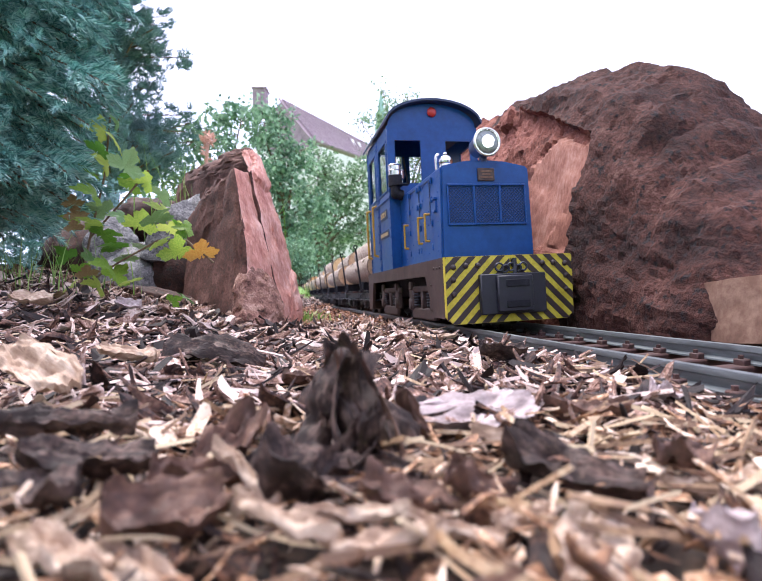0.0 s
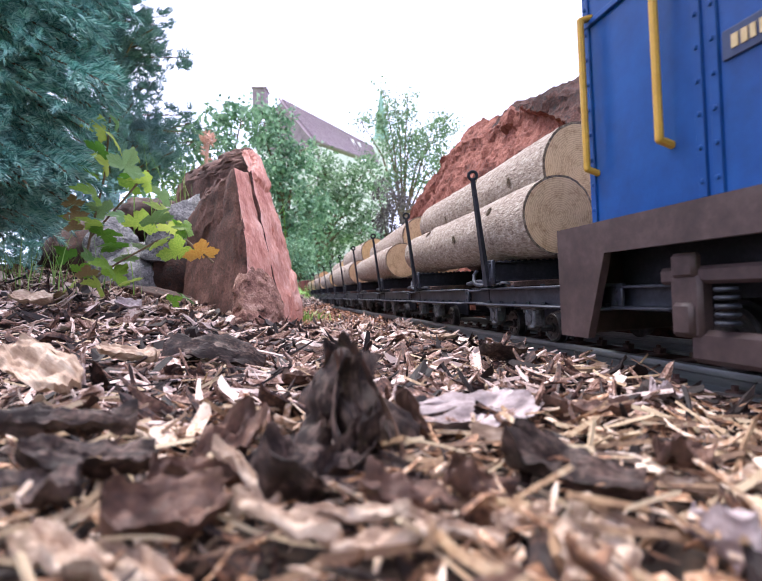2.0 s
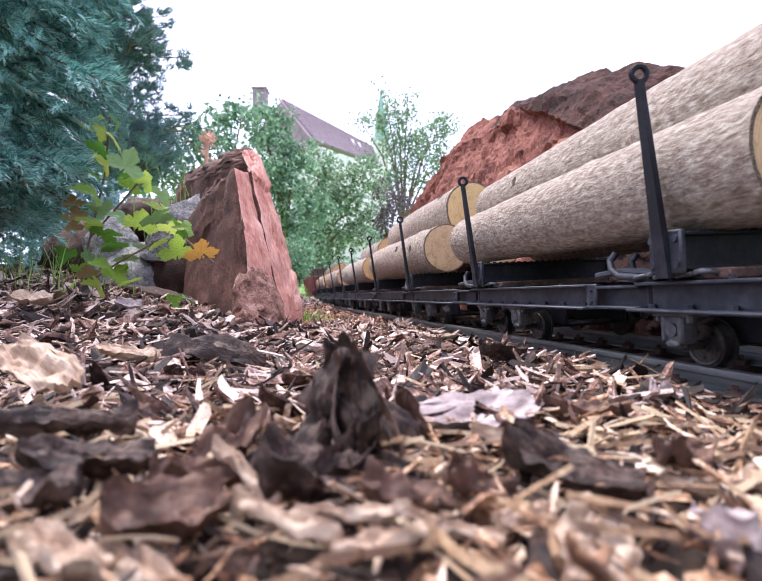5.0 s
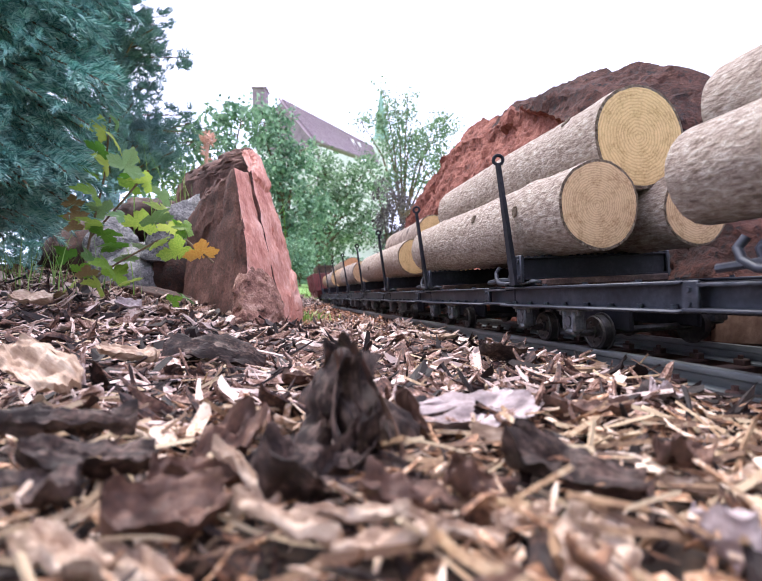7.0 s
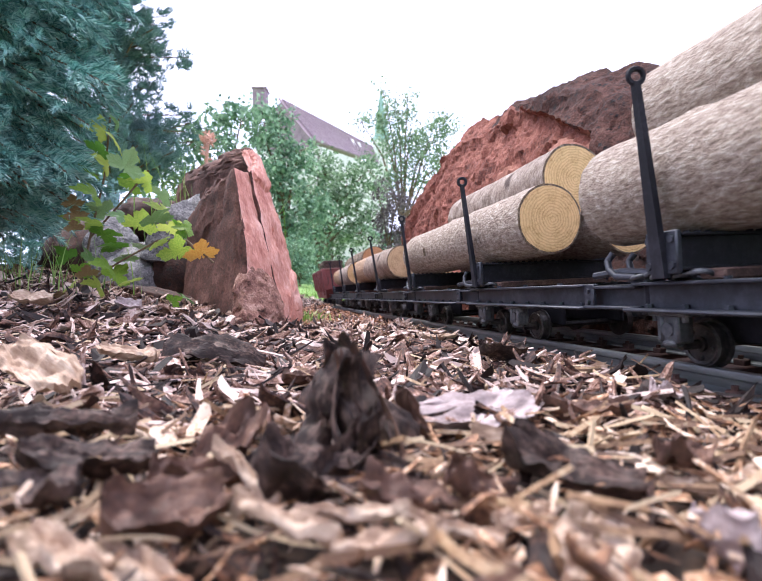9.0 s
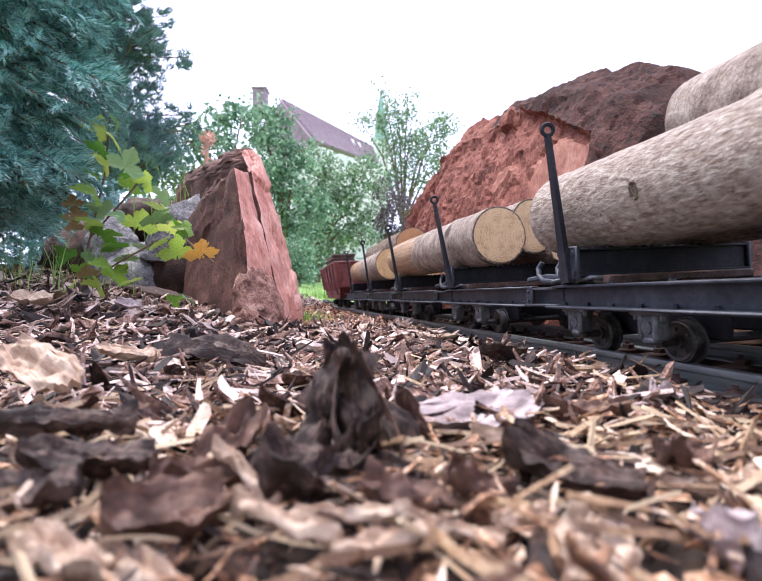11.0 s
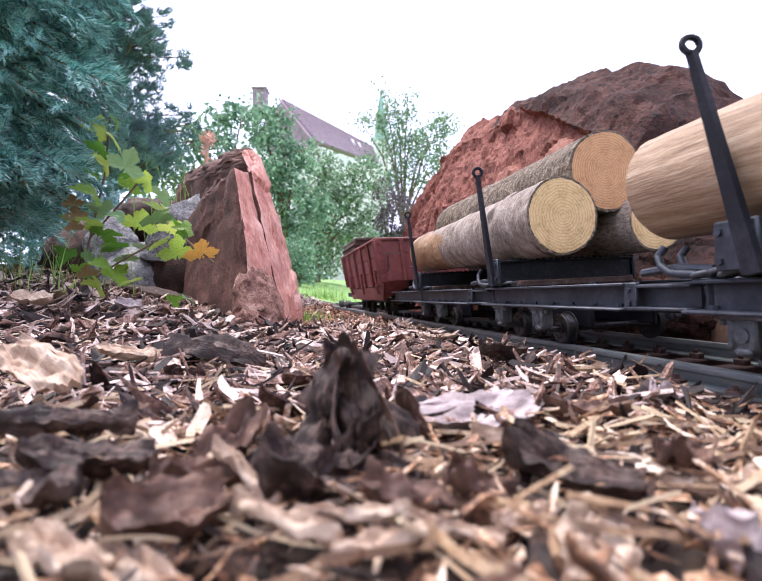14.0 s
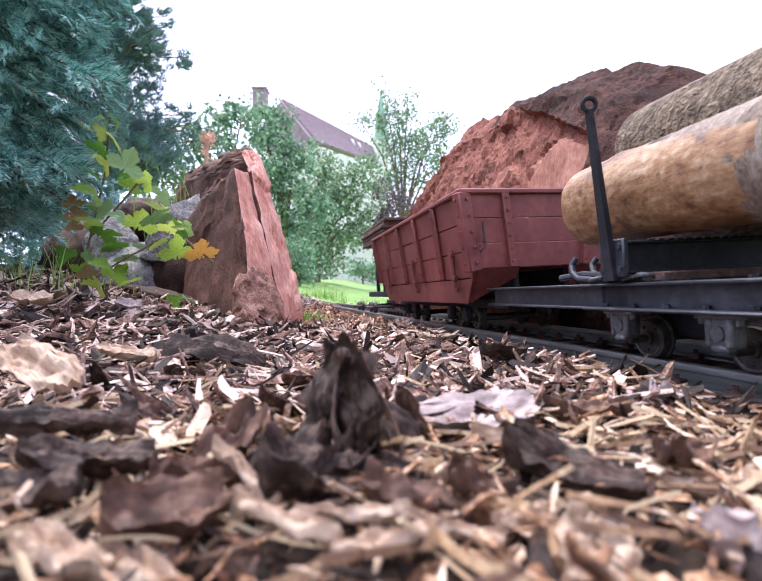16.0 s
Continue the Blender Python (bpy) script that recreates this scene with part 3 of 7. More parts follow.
def make_boulder():
    """The long red rock behind the track: sections across the track, s along it. Its near end keeps a dark, rounded skin; the rest has split away in flat red faces."""
    ridge = [(0.40, 0.02), (0.5, 0.15), (0.60, 0.262), (0.69, 0.332), (0.758, 0.405), (0.81, 0.474), (0.91, 0.578), (1.03, 0.645), (1.20, 0.697), (1.37, 0.722),
             (1.59, 0.740), (1.775, 0.758), (1.94, 0.70), (2.11, 0.596), (2.27, 0.453), (2.4, 0.25), (2.5, 0.03)]
    back = [(0.4, 0.80), (0.7, 0.84), (1.2, 0.84), (1.59, 0.80), (1.775, 0.78), (1.94, 0.74), (2.11, 0.68), (2.27, 0.62), (2.5, 0.60)]

    def skin_end(z):
        """How far along the track the dark skin reaches at the height z."""
        jag = 0.020 * noise.noise(Vector((z * 16, 3.3, 0))) + 0.010 * noise.noise(Vector((z * 55, 8.1, 0)))
        return 0.905 + jag + 1.9 * max(0.0, z - 0.425) + 0.12 * max(0.0, 0.17 - z)

    bm = bmesh.new()
    rows, kind = [], {}
    n = 260
    for i in range(n + 1):
        s = 0.40 + 2.1 * i / n
        h = table(s, ridge) if 0.40 < s < 2.5 else 0.01
        r = max(table(s, back), 0.62)
        front = 0.59 + 0.125 * max(0, (0.62 - s) / 0.22) ** 2
        outline = [(front, -0.04), (front - 0.006, 0.20 * h), (lerp(front, r, 0.06), 0.46 * h), (lerp(front, r, 0.22), 0.70 * h), (lerp(front, r, 0.50), 0.89 * h), (r, h),
                   (r + 0.13, 0.93 * h), (r + 0.27, 0.62 * h), (r + 0.33, -0.04)]
        row = []
        for k in range(len(outline) - 1):
            steps = 15 if k < 5 else 6
            for j in range(steps):
                p = Vector(outline[k]).lerp(Vector(outline[k + 1]), j / steps)
                cut = min(1.0, max(0.0, (s - skin_end(p.y)) / 0.016))
                low = min(1.0, max(0.0, (p.y - 0.15 - 0.03 * noise.noise(Vector((s * 9, 0, 4)))) / 0.03))
                if k < 5:
                    p.x += 0.040 * cut * (0.45 + 0.55 * low) * min(1.0, (h - p.y) / (0.16 * h + 0.01))
                v = bm.verts.new(FLAT @ Vector((p.x, s, p.y)))
                rag = noise.noise(Vector((s * 7, p.y * 7, 2.2)))
                mossy = s < 1.62 and p.y > (0.91 + 0.10 * rag) * h
                kind[v] = 0 if cut < 0.5 or k > 6 or mossy else (2 if low > 0.5 and s < 1.30 + 0.25 * rag and p.y < 0.44 + 0.05 * rag else 1)
                row.append(v)
        rows.append(row)
    for a, b in zip(rows, rows[1:]):
        for k in range(len(a) - 1):
            f = bm.faces.new((a[k], a[k + 1], b[k + 1], b[k]))
            f.material_index = kind[b[k]]
    bm.faces.new(rows[0][::-1])
    bm.faces.new(rows[-1])
    fixed(bm)
    bm.normal_update()
    move = {}
    for v, q in kind.items():
        p = v.co
        soft = 0.030 * noise.fractal(p * 3.1 + Vector((4, 1, 7)), 0.9, 2.0, 3)
        grain = 0.0065 * noise.noise(p * 38) + 0.0055 * noise.noise(p * 85)
        if q == 0:
            d = 0.75 * soft + 0.010 * noise.noise(p * 11) + grain
        else:
            w = Vector((p.x, p.y, p.z * 0.8)) * (5.0 if q == 2 else 8.0) + 0.12 * noise.noise_vector(p * 14)
            dist, pts = noise.voronoi(w)
            lean = noise.noise_vector(pts[0] * 2.3)
            d = 0.5 * soft + 0.012 * noise.noise(pts[0] * 3.71) + 0.030 * lean.dot(w - pts[0]) / (1.0 if q == 2 else 1.3) + grain * (0.4 if q == 2 else 1.1)
        move[v] = v.normal * d
    for v, m in move.items():
        v.co += m
    bm.normal_update()
    return thing("boulder", bm, [M_BOULDER, M_BROKEN, M_SPLIT], "huge red sandstone boulder beside the track, dark-skinned with pink split faces", "rock", angle=22)


make_boulder()


def lump(name, at, size, mat, label, seed, amp=0.12, freq=2.2, sub=4):
    bm = bmesh.new()
    bmesh.ops.create_icosphere(bm, subdivisions=sub, radius=1)
    roughen(bm, amp * 2.2, freq, seed)
    for v in bm.verts:
        v.co = Vector((v.co.x * size[0], v.co.y * size[1], v.co.z * size[2]))
    return thing(name, bm, mat, label, "rock", at=at, angle=32)


def slab_points(w, d, h, skew):
    return [(x * w / 2 + skew * z, y * d / 2, z * h) for x in (-1, 1) for y in (-1, 1) for z in (0, 1)]


slab = hull_rock("sandstone_slab", slab_points(0.30, 0.20, 0.082, 0.012), M_SLAB, "flat brown sandstone block leaning on the boulder", 0.005, 9, 5, cuts=12)
slab.matrix_basis = FLAT @ pose(0.668, 0.455, 0.016, 3, 4, 80)


# ---- the train: things stand on the track by their distance s along it ----
TRAIN = []


def ride(ob, s, local=None):
    """Puts a thing on the track at the distance s behind the first pair of stakes; keyed in motions()."""
    TRAIN.append((ob, s, local or Matrix()))
    ob.matrix_basis = TRACK @ Matrix.Translation((0, s + START - WAY[0][1], 0)) @ (local or Matrix())
    return ob


WHEELSETS = []


def wheel_mesh(r, width):
    """A flanged pair of spoked-looking disc wheels on an axle."""
    bm = bmesh.new()
    rod(bm, (-GAUGE / 2 - 0.028, 0, 0), (GAUGE / 2 + 0.028, 0, 0), r * 0.22, 8)
    for side in (-1, 1):
        c = side * (GAUGE / 2 + 0.003)
        rod(bm, (c - width / 2, 0, 0), (c + width / 2, 0, 0), r, 28)
        rod(bm, (c - side * width / 2, 0, 0), (c - side * (width / 2 + 0.002), 0, 0), r * 1.13, 28)
        ring(bm, (c + side * width / 2, 0, 0), (1, 0, 0), r * 0.86, r * 0.09, 28, 5)
        rod(bm, (c + side * width / 2, 0, 0), (c + side * (width / 2 + 0.003), 0, 0), r * 0.35, 12)
        for k in range(5):
            a = 2 * math.pi * k / 5
            ball(bm, (c + side * width / 2, r * 0.6 * math.cos(a), r * 0.6 * math.sin(a)), r * 0.10, 6, 4)
    return to_mesh("wheelset", bm, M_WHEEL, 35)


WHEEL_SMALL = wheel_mesh(0.0195, 0.009)
WHEEL_LOCO = wheel_mesh(0.027, 0.010)


def wheelset(parent, y, r, me):
    ob = new("wheelset", me)
    ob.parent = parent
    ob.matrix_basis = Matrix.Translation((0, y, r))
    WHEELSETS.append((ob, y, r))
    return ob


M_OLDBOARD = material("weathered_board", [(0.035, 0.018, 0.016), (0.085, 0.045, 0.038), (0.17, 0.10, 0.085)], scale=40, rough=0.8, bump=0.6, stretch=(2.0, 0.2, 2.0), depth=0.0015)
M_CASTING = material("grey_casting", [(0.04, 0.043, 0.052), (0.085, 0.09, 0.105), (0.17, 0.175, 0.195)], scale=40, rough=0.5, bump=0.4, metal=0.3, depth=0.0008)


def make_truck(first):
    """A four-wheeled log lorry: channel frame, axle boxes, bolster with two stakes."""
    tr = thing("log_truck", None, None, "black iron log lorry with a cross bolster and two upright stakes", "rail truck", group="log trucks of the train")
    for side in (-1, 1):
        bm = bmesh.new()
        x = side * 0.098
        block(bm, x, -0.1085, 0.0735, 0.020, 0.307, 0.003, 0.0008)
        block(bm, x - side * 0.005, -0.1085, 0.062, 0.003, 0.307, 0.022)
        block(bm, x + side * 0.002, -0.1065, 0.0500, 0.028, 0.315, 0.003, 0.0012)
        for k in range(8):
            y = 0.035 - 0.040 * k
            rod(bm, (x, y, 0.0515), (x, y, 0.0550), 0.0032, 6)
            if k % 2 == 0:
                rod(bm, (x, y, 0.075), (x, y, 0.0775), 0.0030, 6)
        part("side_beam", bm, M_STEEL, tr, "dark grey steel channel beam with bolts")
        bm = bmesh.new()
        x = side * 0.096
        block(bm, x, -0.298, 0.0712, 0.018, 0.074, 0.003, 0.0008)
        block(bm, x - side * 0.004, -0.298, 0.061, 0.003, 0.074, 0.018)
        block(bm, x + side * 0.001, -0.298, 0.0512, 0.022, 0.074, 0.003, 0.0008)
        block(bm, x + side * 0.007, -0.268, 0.062, 0.004, 0.016, 0.026, 0.001)
        for z in (0.056, 0.068):
            rod(bm, (x + side * 0.008, -0.268, z), (x + side * 0.0115, -0.268, z), 0.0026, 6)
        part("coupling_tongue", bm, M_STEEL, tr, "short steel tongue bolted to the beam's end")
    for y in (0.040, -0.258):
        part("cross_beam", block(bmesh.new(), 0, y, 0.062, 0.19, 0.006, 0.022, 0.001), M_BLACK, tr)
    bm = bmesh.new()
    block(bm, 0.0, -0.012, 0.0795, 0.185, 0.052, 0.009, 0.0015)
    part("packing_board", bm, M_OLDBOARD, tr, "brown weathered packing board")
    part("pivot_plate", block(bmesh.new(), 0, 0.0, 0.066, 0.17, 0.05, 0.006), M_BLACK, tr)
    part("drawbar", block(bmesh.new(), 0, -0.2, 0.064, 0.06, 0.28, 0.006), M_BLACK, tr)
    # Added black plates that stand in for the shade under the frame.
    for side in (-1, 1):
        bm = bmesh.new()
        block(bm, side * 0.045, -0.046, 0.040, 0.006, 0.17, 0.040, 0.002)
        block(bm, side * 0.045, -0.18, 0.050, 0.006, 0.20, 0.014, 0.002)
        part("inner_beam", bm, M_BLACK, tr)
    for y in (0.008, -0.100):
        wheelset(tr, y, 0.0195, WHEEL_SMALL)
        for side in (-1, 1):
            bm = bmesh.new()
            x = side * 0.095
            block(bm, x, y, 0.0350, 0.016, 0.020, 0.026, 0.003, None, 2)
            for s in (-1, 1):
                block(bm, x + side * 0.003, y + s * 0.0085, 0.0355, 0.014, 0.007, 0.025, 0.002)
            block(bm, x, y, 0.0470, 0.022, 0.040, 0.004, 0.001)
            block(bm, x + side * 0.004, y, 0.022, 0.012, 0.014, 0.006, 0.002)
            rod(bm, (x + side * 0.006, y, 0.034), (x + side * 0.010, y, 0.034), 0.006, 10)
            for s in (-1, 1):
                rod(bm, (x + side * 0.006, y + s * 0.016, 0.046), (x + side * 0.006, y + s * 0.016, 0.0405), 0.0028, 6)
            part("axle_box", bm, M_CASTING, tr, "grey cast axle box")
    bolster = bmesh.new()
    block(bolster, 0, 0, 0.0985, 0.218, 0.026, 0.026, 0.001)
    block(bolster, 0, 0, 0.1125, 0.218, 0.036, 0.0025, 0.0006)
    block(bolster, 0, 0, 0.0852, 0.218, 0.036, 0.0025, 0.0006)
    rod(bolster, (0, 0, 0.066), (0, 0, 0.086), 0.018, 14)
    for k in range(20):
        rod(bolster, (-0.100 + 0.0105 * k, -0.012, 0.1125), (-0.100 + 0.0105 * k, -0.012, 0.1155), 0.0028, 5)
    bol = part("bolster", bolster, M_BLACK, tr, "black cross bolster with a toothed top")
    for side in (-1, 1):
        bm = bmesh.new()
        block(bm, side * 0.112, 0, 0.0985, 0.006, 0.034, 0.036, 0.0015)
        for z in (0.088, 0.109):
            for s in (-1, 1):
                rod(bm, (side * 0.109, s * 0.012, z), (side * 0.117, s * 0.012, z), 0.0032, 6)
        part("stake_pocket", bm, M_STEEL, tr)
        bm = bmesh.new()
        lean = pose(side * 0.1165, 0, 0.090, 0, side * 5.5, 0)
        prism(bm, [(-0.0030, -0.012), (0.0030, -0.012), (0.0026, 0.150), (-0.0026, 0.150)], -0.0046, 0.0046, lean)
        for v in bm.verts:
            q = lean.inverted() @ v.co
            q.y *= lerp(1.45, 0.62, min(1.0, max(0.0, q.z / 0.15)))
            v.co = lean @ q
        ring(bm, lean @ Vector((side * -0.001, 0, 0.1555)), (0.25, 1, 0), 0.0062, 0.0024, 14, 6)
        part("stake", fixed(bm), M_BLACK, tr, "flat iron stake with a ring on top")
    # links and a short chain lying on the frame beside the bolster
    for x, y in ((-0.101, 0.022), (-0.066, 0.034)):
        bm = bmesh.new()
        bent(bm, [(x - 0.004, y + 0.020, 0.0795), (x - 0.003, y + 0.046, 0.0815), (x, y + 0.060, 0.088), (x + 0.003, y + 0.066, 0.097), (x + 0.007, y + 0.062, 0.105)], 0.0034, 10)
        part("coupling_hook", bm, M_STEEL, tr, "bent dark iron coupling hook")
    bm = bmesh.new()
    bent(bm, [(-0.106, 0.098, 0.083), (-0.098, 0.068, 0.086), (-0.090, 0.040, 0.0835)], 0.0036)
    part("coupling_bar", bm, M_STEEL, tr, "grey iron coupling bar")
    bm = bmesh.new()
    for k in range(6):
        ring(bm, (-0.100 + 0.004 * (k % 2), 0.040 - 0.012 * k, 0.0795), (0.3 * (k % 2), 0.2, 1), 0.0078, 0.0024, 12, 5)
    part("chain", bm, M_CASTING, tr, "short grey steel chain")
    return tr


def log_mesh(r0, r1, length, seed, bend=0.004):
    """Log along y from 0 (front) to length: bark skin, uneven and knotty, open at the ends."""
    rng = random.Random(seed)
    bm = bmesh.new()
    seg, n = 56, 70
    knots = [(rng.uniform(0.1, 0.9) * length, rng.uniform(0, 6.28), rng.uniform(0.012, 0.02)) for _ in range(5)]
    rows = []
    for i in range(n + 1):
        y = length * i / n
        r = lerp(r0, r1, i / n)
        cx = bend * math.sin(3.1 * i / n + seed)
        row = []
        for k in range(seg):
            a = 2 * math.pi * k / seg
            d = 1 + 0.03 * noise.noise(Vector((math.cos(a) * 1.3, math.sin(a) * 1.3, y * 6 + seed * 5)))
            d += 0.020 * noise.noise(Vector((math.cos(a) * 9, math.sin(a) * 9, y * 50 + seed)))
            for ky, ka, kr in knots:
                da = (a - ka + math.pi) % (2 * math.pi) - math.pi
                q = ((y - ky) ** 2 + (da * r) ** 2) / (kr * kr)
                d += 0.10 * math.exp(-q * 2.2) - 0.09 * math.exp(-q * 14)
            row.append(bm.verts.new((cx + r * d * math.cos(a), y, r * d * math.sin(a))))
        rows.append(row)
    for a, b in zip(rows, rows[1:]):
        for k in range(seg):
            bm.faces.new((a[k], b[k], b[(k + 1) % seg], a[(k + 1) % seg]))
    ends = []
    for row, y, flip in ((rows[0], -0.0006, 1), (rows[-1], length + 0.0006, -1)):
        eb = bmesh.new()
        c = sum((v.co for v in row), Vector()) / seg
        loops = []
        for f in (0.94, 0.66, 0.33):
            loops.append([eb.verts.new((lerp(c.x, v.co.x, f), y + 0.0008 * noise.noise(v.co * 60 * f), lerp(c.z, v.co.z, f))) for v in row])
        mid = eb.verts.new((c.x, y, c.z))
        rim = [eb.verts.new(v.co) for v in row]
        for big, small in ((rim, loops[0]), (loops[0], loops[1]), (loops[1], loops[2])):
            for k in range(seg):
                f = eb.faces.new((big[k], big[(k + 1) % seg], small[(k + 1) % seg], small[k]))
                f.material_index = 1 if big is rim else 0
        for k in range(seg):
            eb.faces.new((loops[2][k], loops[2][(k + 1) % seg], mid))
        ends.append(fixed(eb))
    return fixed(bm), ends


def make_log(s, d, h, r0, r1, length, bark, cut, label, seed, peeled=None, yaw=0.0):
    """A log whose front end lies at s; peeled: a stretch of its length that has lost its bark."""
    lg = thing("log", None, None, label, "log", group="logs on the train")
    bm, ends = log_mesh(r0, r1, length, seed)
    if peeled:
        for f in bm.faces:
            c = f.calc_center_median()
            top = max(0.0, c.z / math.hypot(c.x, c.z) - 0.35)
            if peeled[0] + (0.12 if peeled[2] else 0.42) * top ** 1.5 + 0.05 * noise.noise(c * 30) < c.y / length < peeled[1]:
                f.material_index = 1
    part("bark", bm, [bark, M_PEELED if peeled and peeled[2] else M_PEELED_WET], lg, angle=50)
    if bark is M_BARK_A and d < 0.05:
        rng = random.Random(seed + 300)
        for k in range(3):
            y, a = (0.10 + 0.27 * k + rng.uniform(0, 0.16)) * length, radians(rng.uniform(145, 215) - 20)
            r = lerp(r0, r1, y / length)
            kb = bmesh.new()
            ring(kb, (0, 0, -0.0004), (0, 0, 1), 0.0058, 0.0015, 16, 5)
            ball(kb, (0, 0, -0.0006), 0.0048, 10, 6, (1, 1, 0.35))
            out = Vector((math.cos(a), 0, math.sin(a)))
            m = Matrix.Translation(Vector((0.0, y, 0.0)) + out * (r * 0.992)) @ out.to_track_quat("Z", "Y").to_matrix().to_4x4() @ Matrix.Diagonal((0.62, rng.uniform(1.0, 1.5), 1, 1))
            part("knot", kb, M_BARK_C, lg, "dark branch knot", at=m)
    for eb in ends:
        part("sawn_end", eb, [cut, M_BARK_C], lg, "pale sawn end with growth rings")
    return ride(lg, s, pose(d, 0, h, 0, 0, yaw))


# how far each truck stands behind its even place in the train
TRUCK_SET = [0.022, 0.020, 0.018, 0.018, 0.032, 0.034, 0.034, 0.030, 0.022, 0.022, 0.028, 0.029]
proto = make_truck(True)
ride(proto, TRUCK_SET[0])
for k in range(1, 12):
    c = copy_thing(proto, Matrix())
    for o in c.children:
        if o.name.startswith("wheelset"):
            y = o.matrix_basis.translation.y
            WHEELSETS.append((o, y, 0.0195))
        if k in (8, 9) and o.name.startswith("stake") and "pocket" not in o.name:
            o.matrix_basis = Matrix.Translation((0, -0.010, 0.10)) @ Matrix.Rotation(radians(-9), 4, "X") @ Matrix.Translation((0, 0, -0.10))
    ride(c, PITCH * k + TRUCK_SET[k])

BARKS = {"a": M_BARK_A, "b": M_BARK_B, "c": M_BARK_C}
CUTS = {"a": M_CUT_A, "b": M_CUT_B, "c": M_CUT_C}
GREY, BIRCH, COARSE = "grey-brown ridged-bark log with pale sawn ends", "white birch log with peeling bark and sawn ends", "coarse-barked spruce log with an orange sawn end"
# front end behind the load's first stakes, side, radius at front and back, length, bark, cut
LOADS = [
    [(-0.085, -0.058, 0.053, 0.046, 0.61, "a", "a", GREY), (-0.035, 0.012, 0.065, 0.054, 0.61, "a", "a", GREY), (-0.17, 0.065, 0.046, 0.046, 0.62, "a", "a", GREY)],
    [(-0.057, -0.060, 0.051, 0.043, 0.602, "a", "a", GREY), (-0.034, 0.013, 0.063, 0.050, 0.605, "a", "a", GREY), (-0.085, 0.064, 0.047, 0.046, 0.58, "a", "a", GREY)],
    [(-0.066, -0.058, 0.053, 0.053, 0.585, "a", "a", GREY), (-0.051, 0.015, 0.064, 0.058, 0.57, "a", "b", GREY), (-0.08, 0.066, 0.046, 0.045, 0.58, "a", "a", GREY)],
    [(-0.107, -0.063, 0.047, 0.050, 0.60, "a", "b", GREY), (-0.055, 0.010, 0.052, 0.052, 0.40, "b", "b", BIRCH), (-0.09, 0.066, 0.045, 0.045, 0.58, "a", "b", GREY)],
    [(-0.080, -0.063, 0.048, 0.048, 0.585, "b", "a", BIRCH), (-0.030, 0.036, 0.050, 0.046, 0.33, "b", "a", BIRCH), (-0.045, 0.084, 0.027, 0.025, 0.55, "a", "a", GREY)],
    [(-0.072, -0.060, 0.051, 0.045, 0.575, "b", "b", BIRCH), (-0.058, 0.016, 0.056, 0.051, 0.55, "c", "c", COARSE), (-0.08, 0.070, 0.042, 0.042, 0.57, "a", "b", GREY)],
]
BOLSTER_TOP = 0.1145
for i, load in enumerate(LOADS):
    for j, (front, d, r0, r1, length, bark, cut, label) in enumerate(load):
        if j == 1:
            a, c = load[0], load[2]
            low = BOLSTER_TOP + (a[2] + a[3]) / 2
            dx = d - a[1]
            reach = (a[2] + a[3]) / 2 + (r0 + r1) / 2 - 0.002
            h = low + math.sqrt(max(0.0004, reach * reach - dx * dx))
        else:
            h = BOLSTER_TOP + max(r0, r1) - 0.001
        peel = {(4, 0): (0.60, 1.1, True), (5, 0): (0.63, 1.1, False)}.get((i, j))
        make_log(2 * i * PITCH + front, d, h, r0, r1, length, BARKS[bark], CUTS[cut], label, 10 * i + j, peel)


# ---- locomotive: front at y = 0, its body runs back along +y ----
def rivets(bm, pts, r=0.0022, axis=(-1, 0, 0)):
    for p in pts:
        ball(bm, p, r, 6, 4)
    return bm


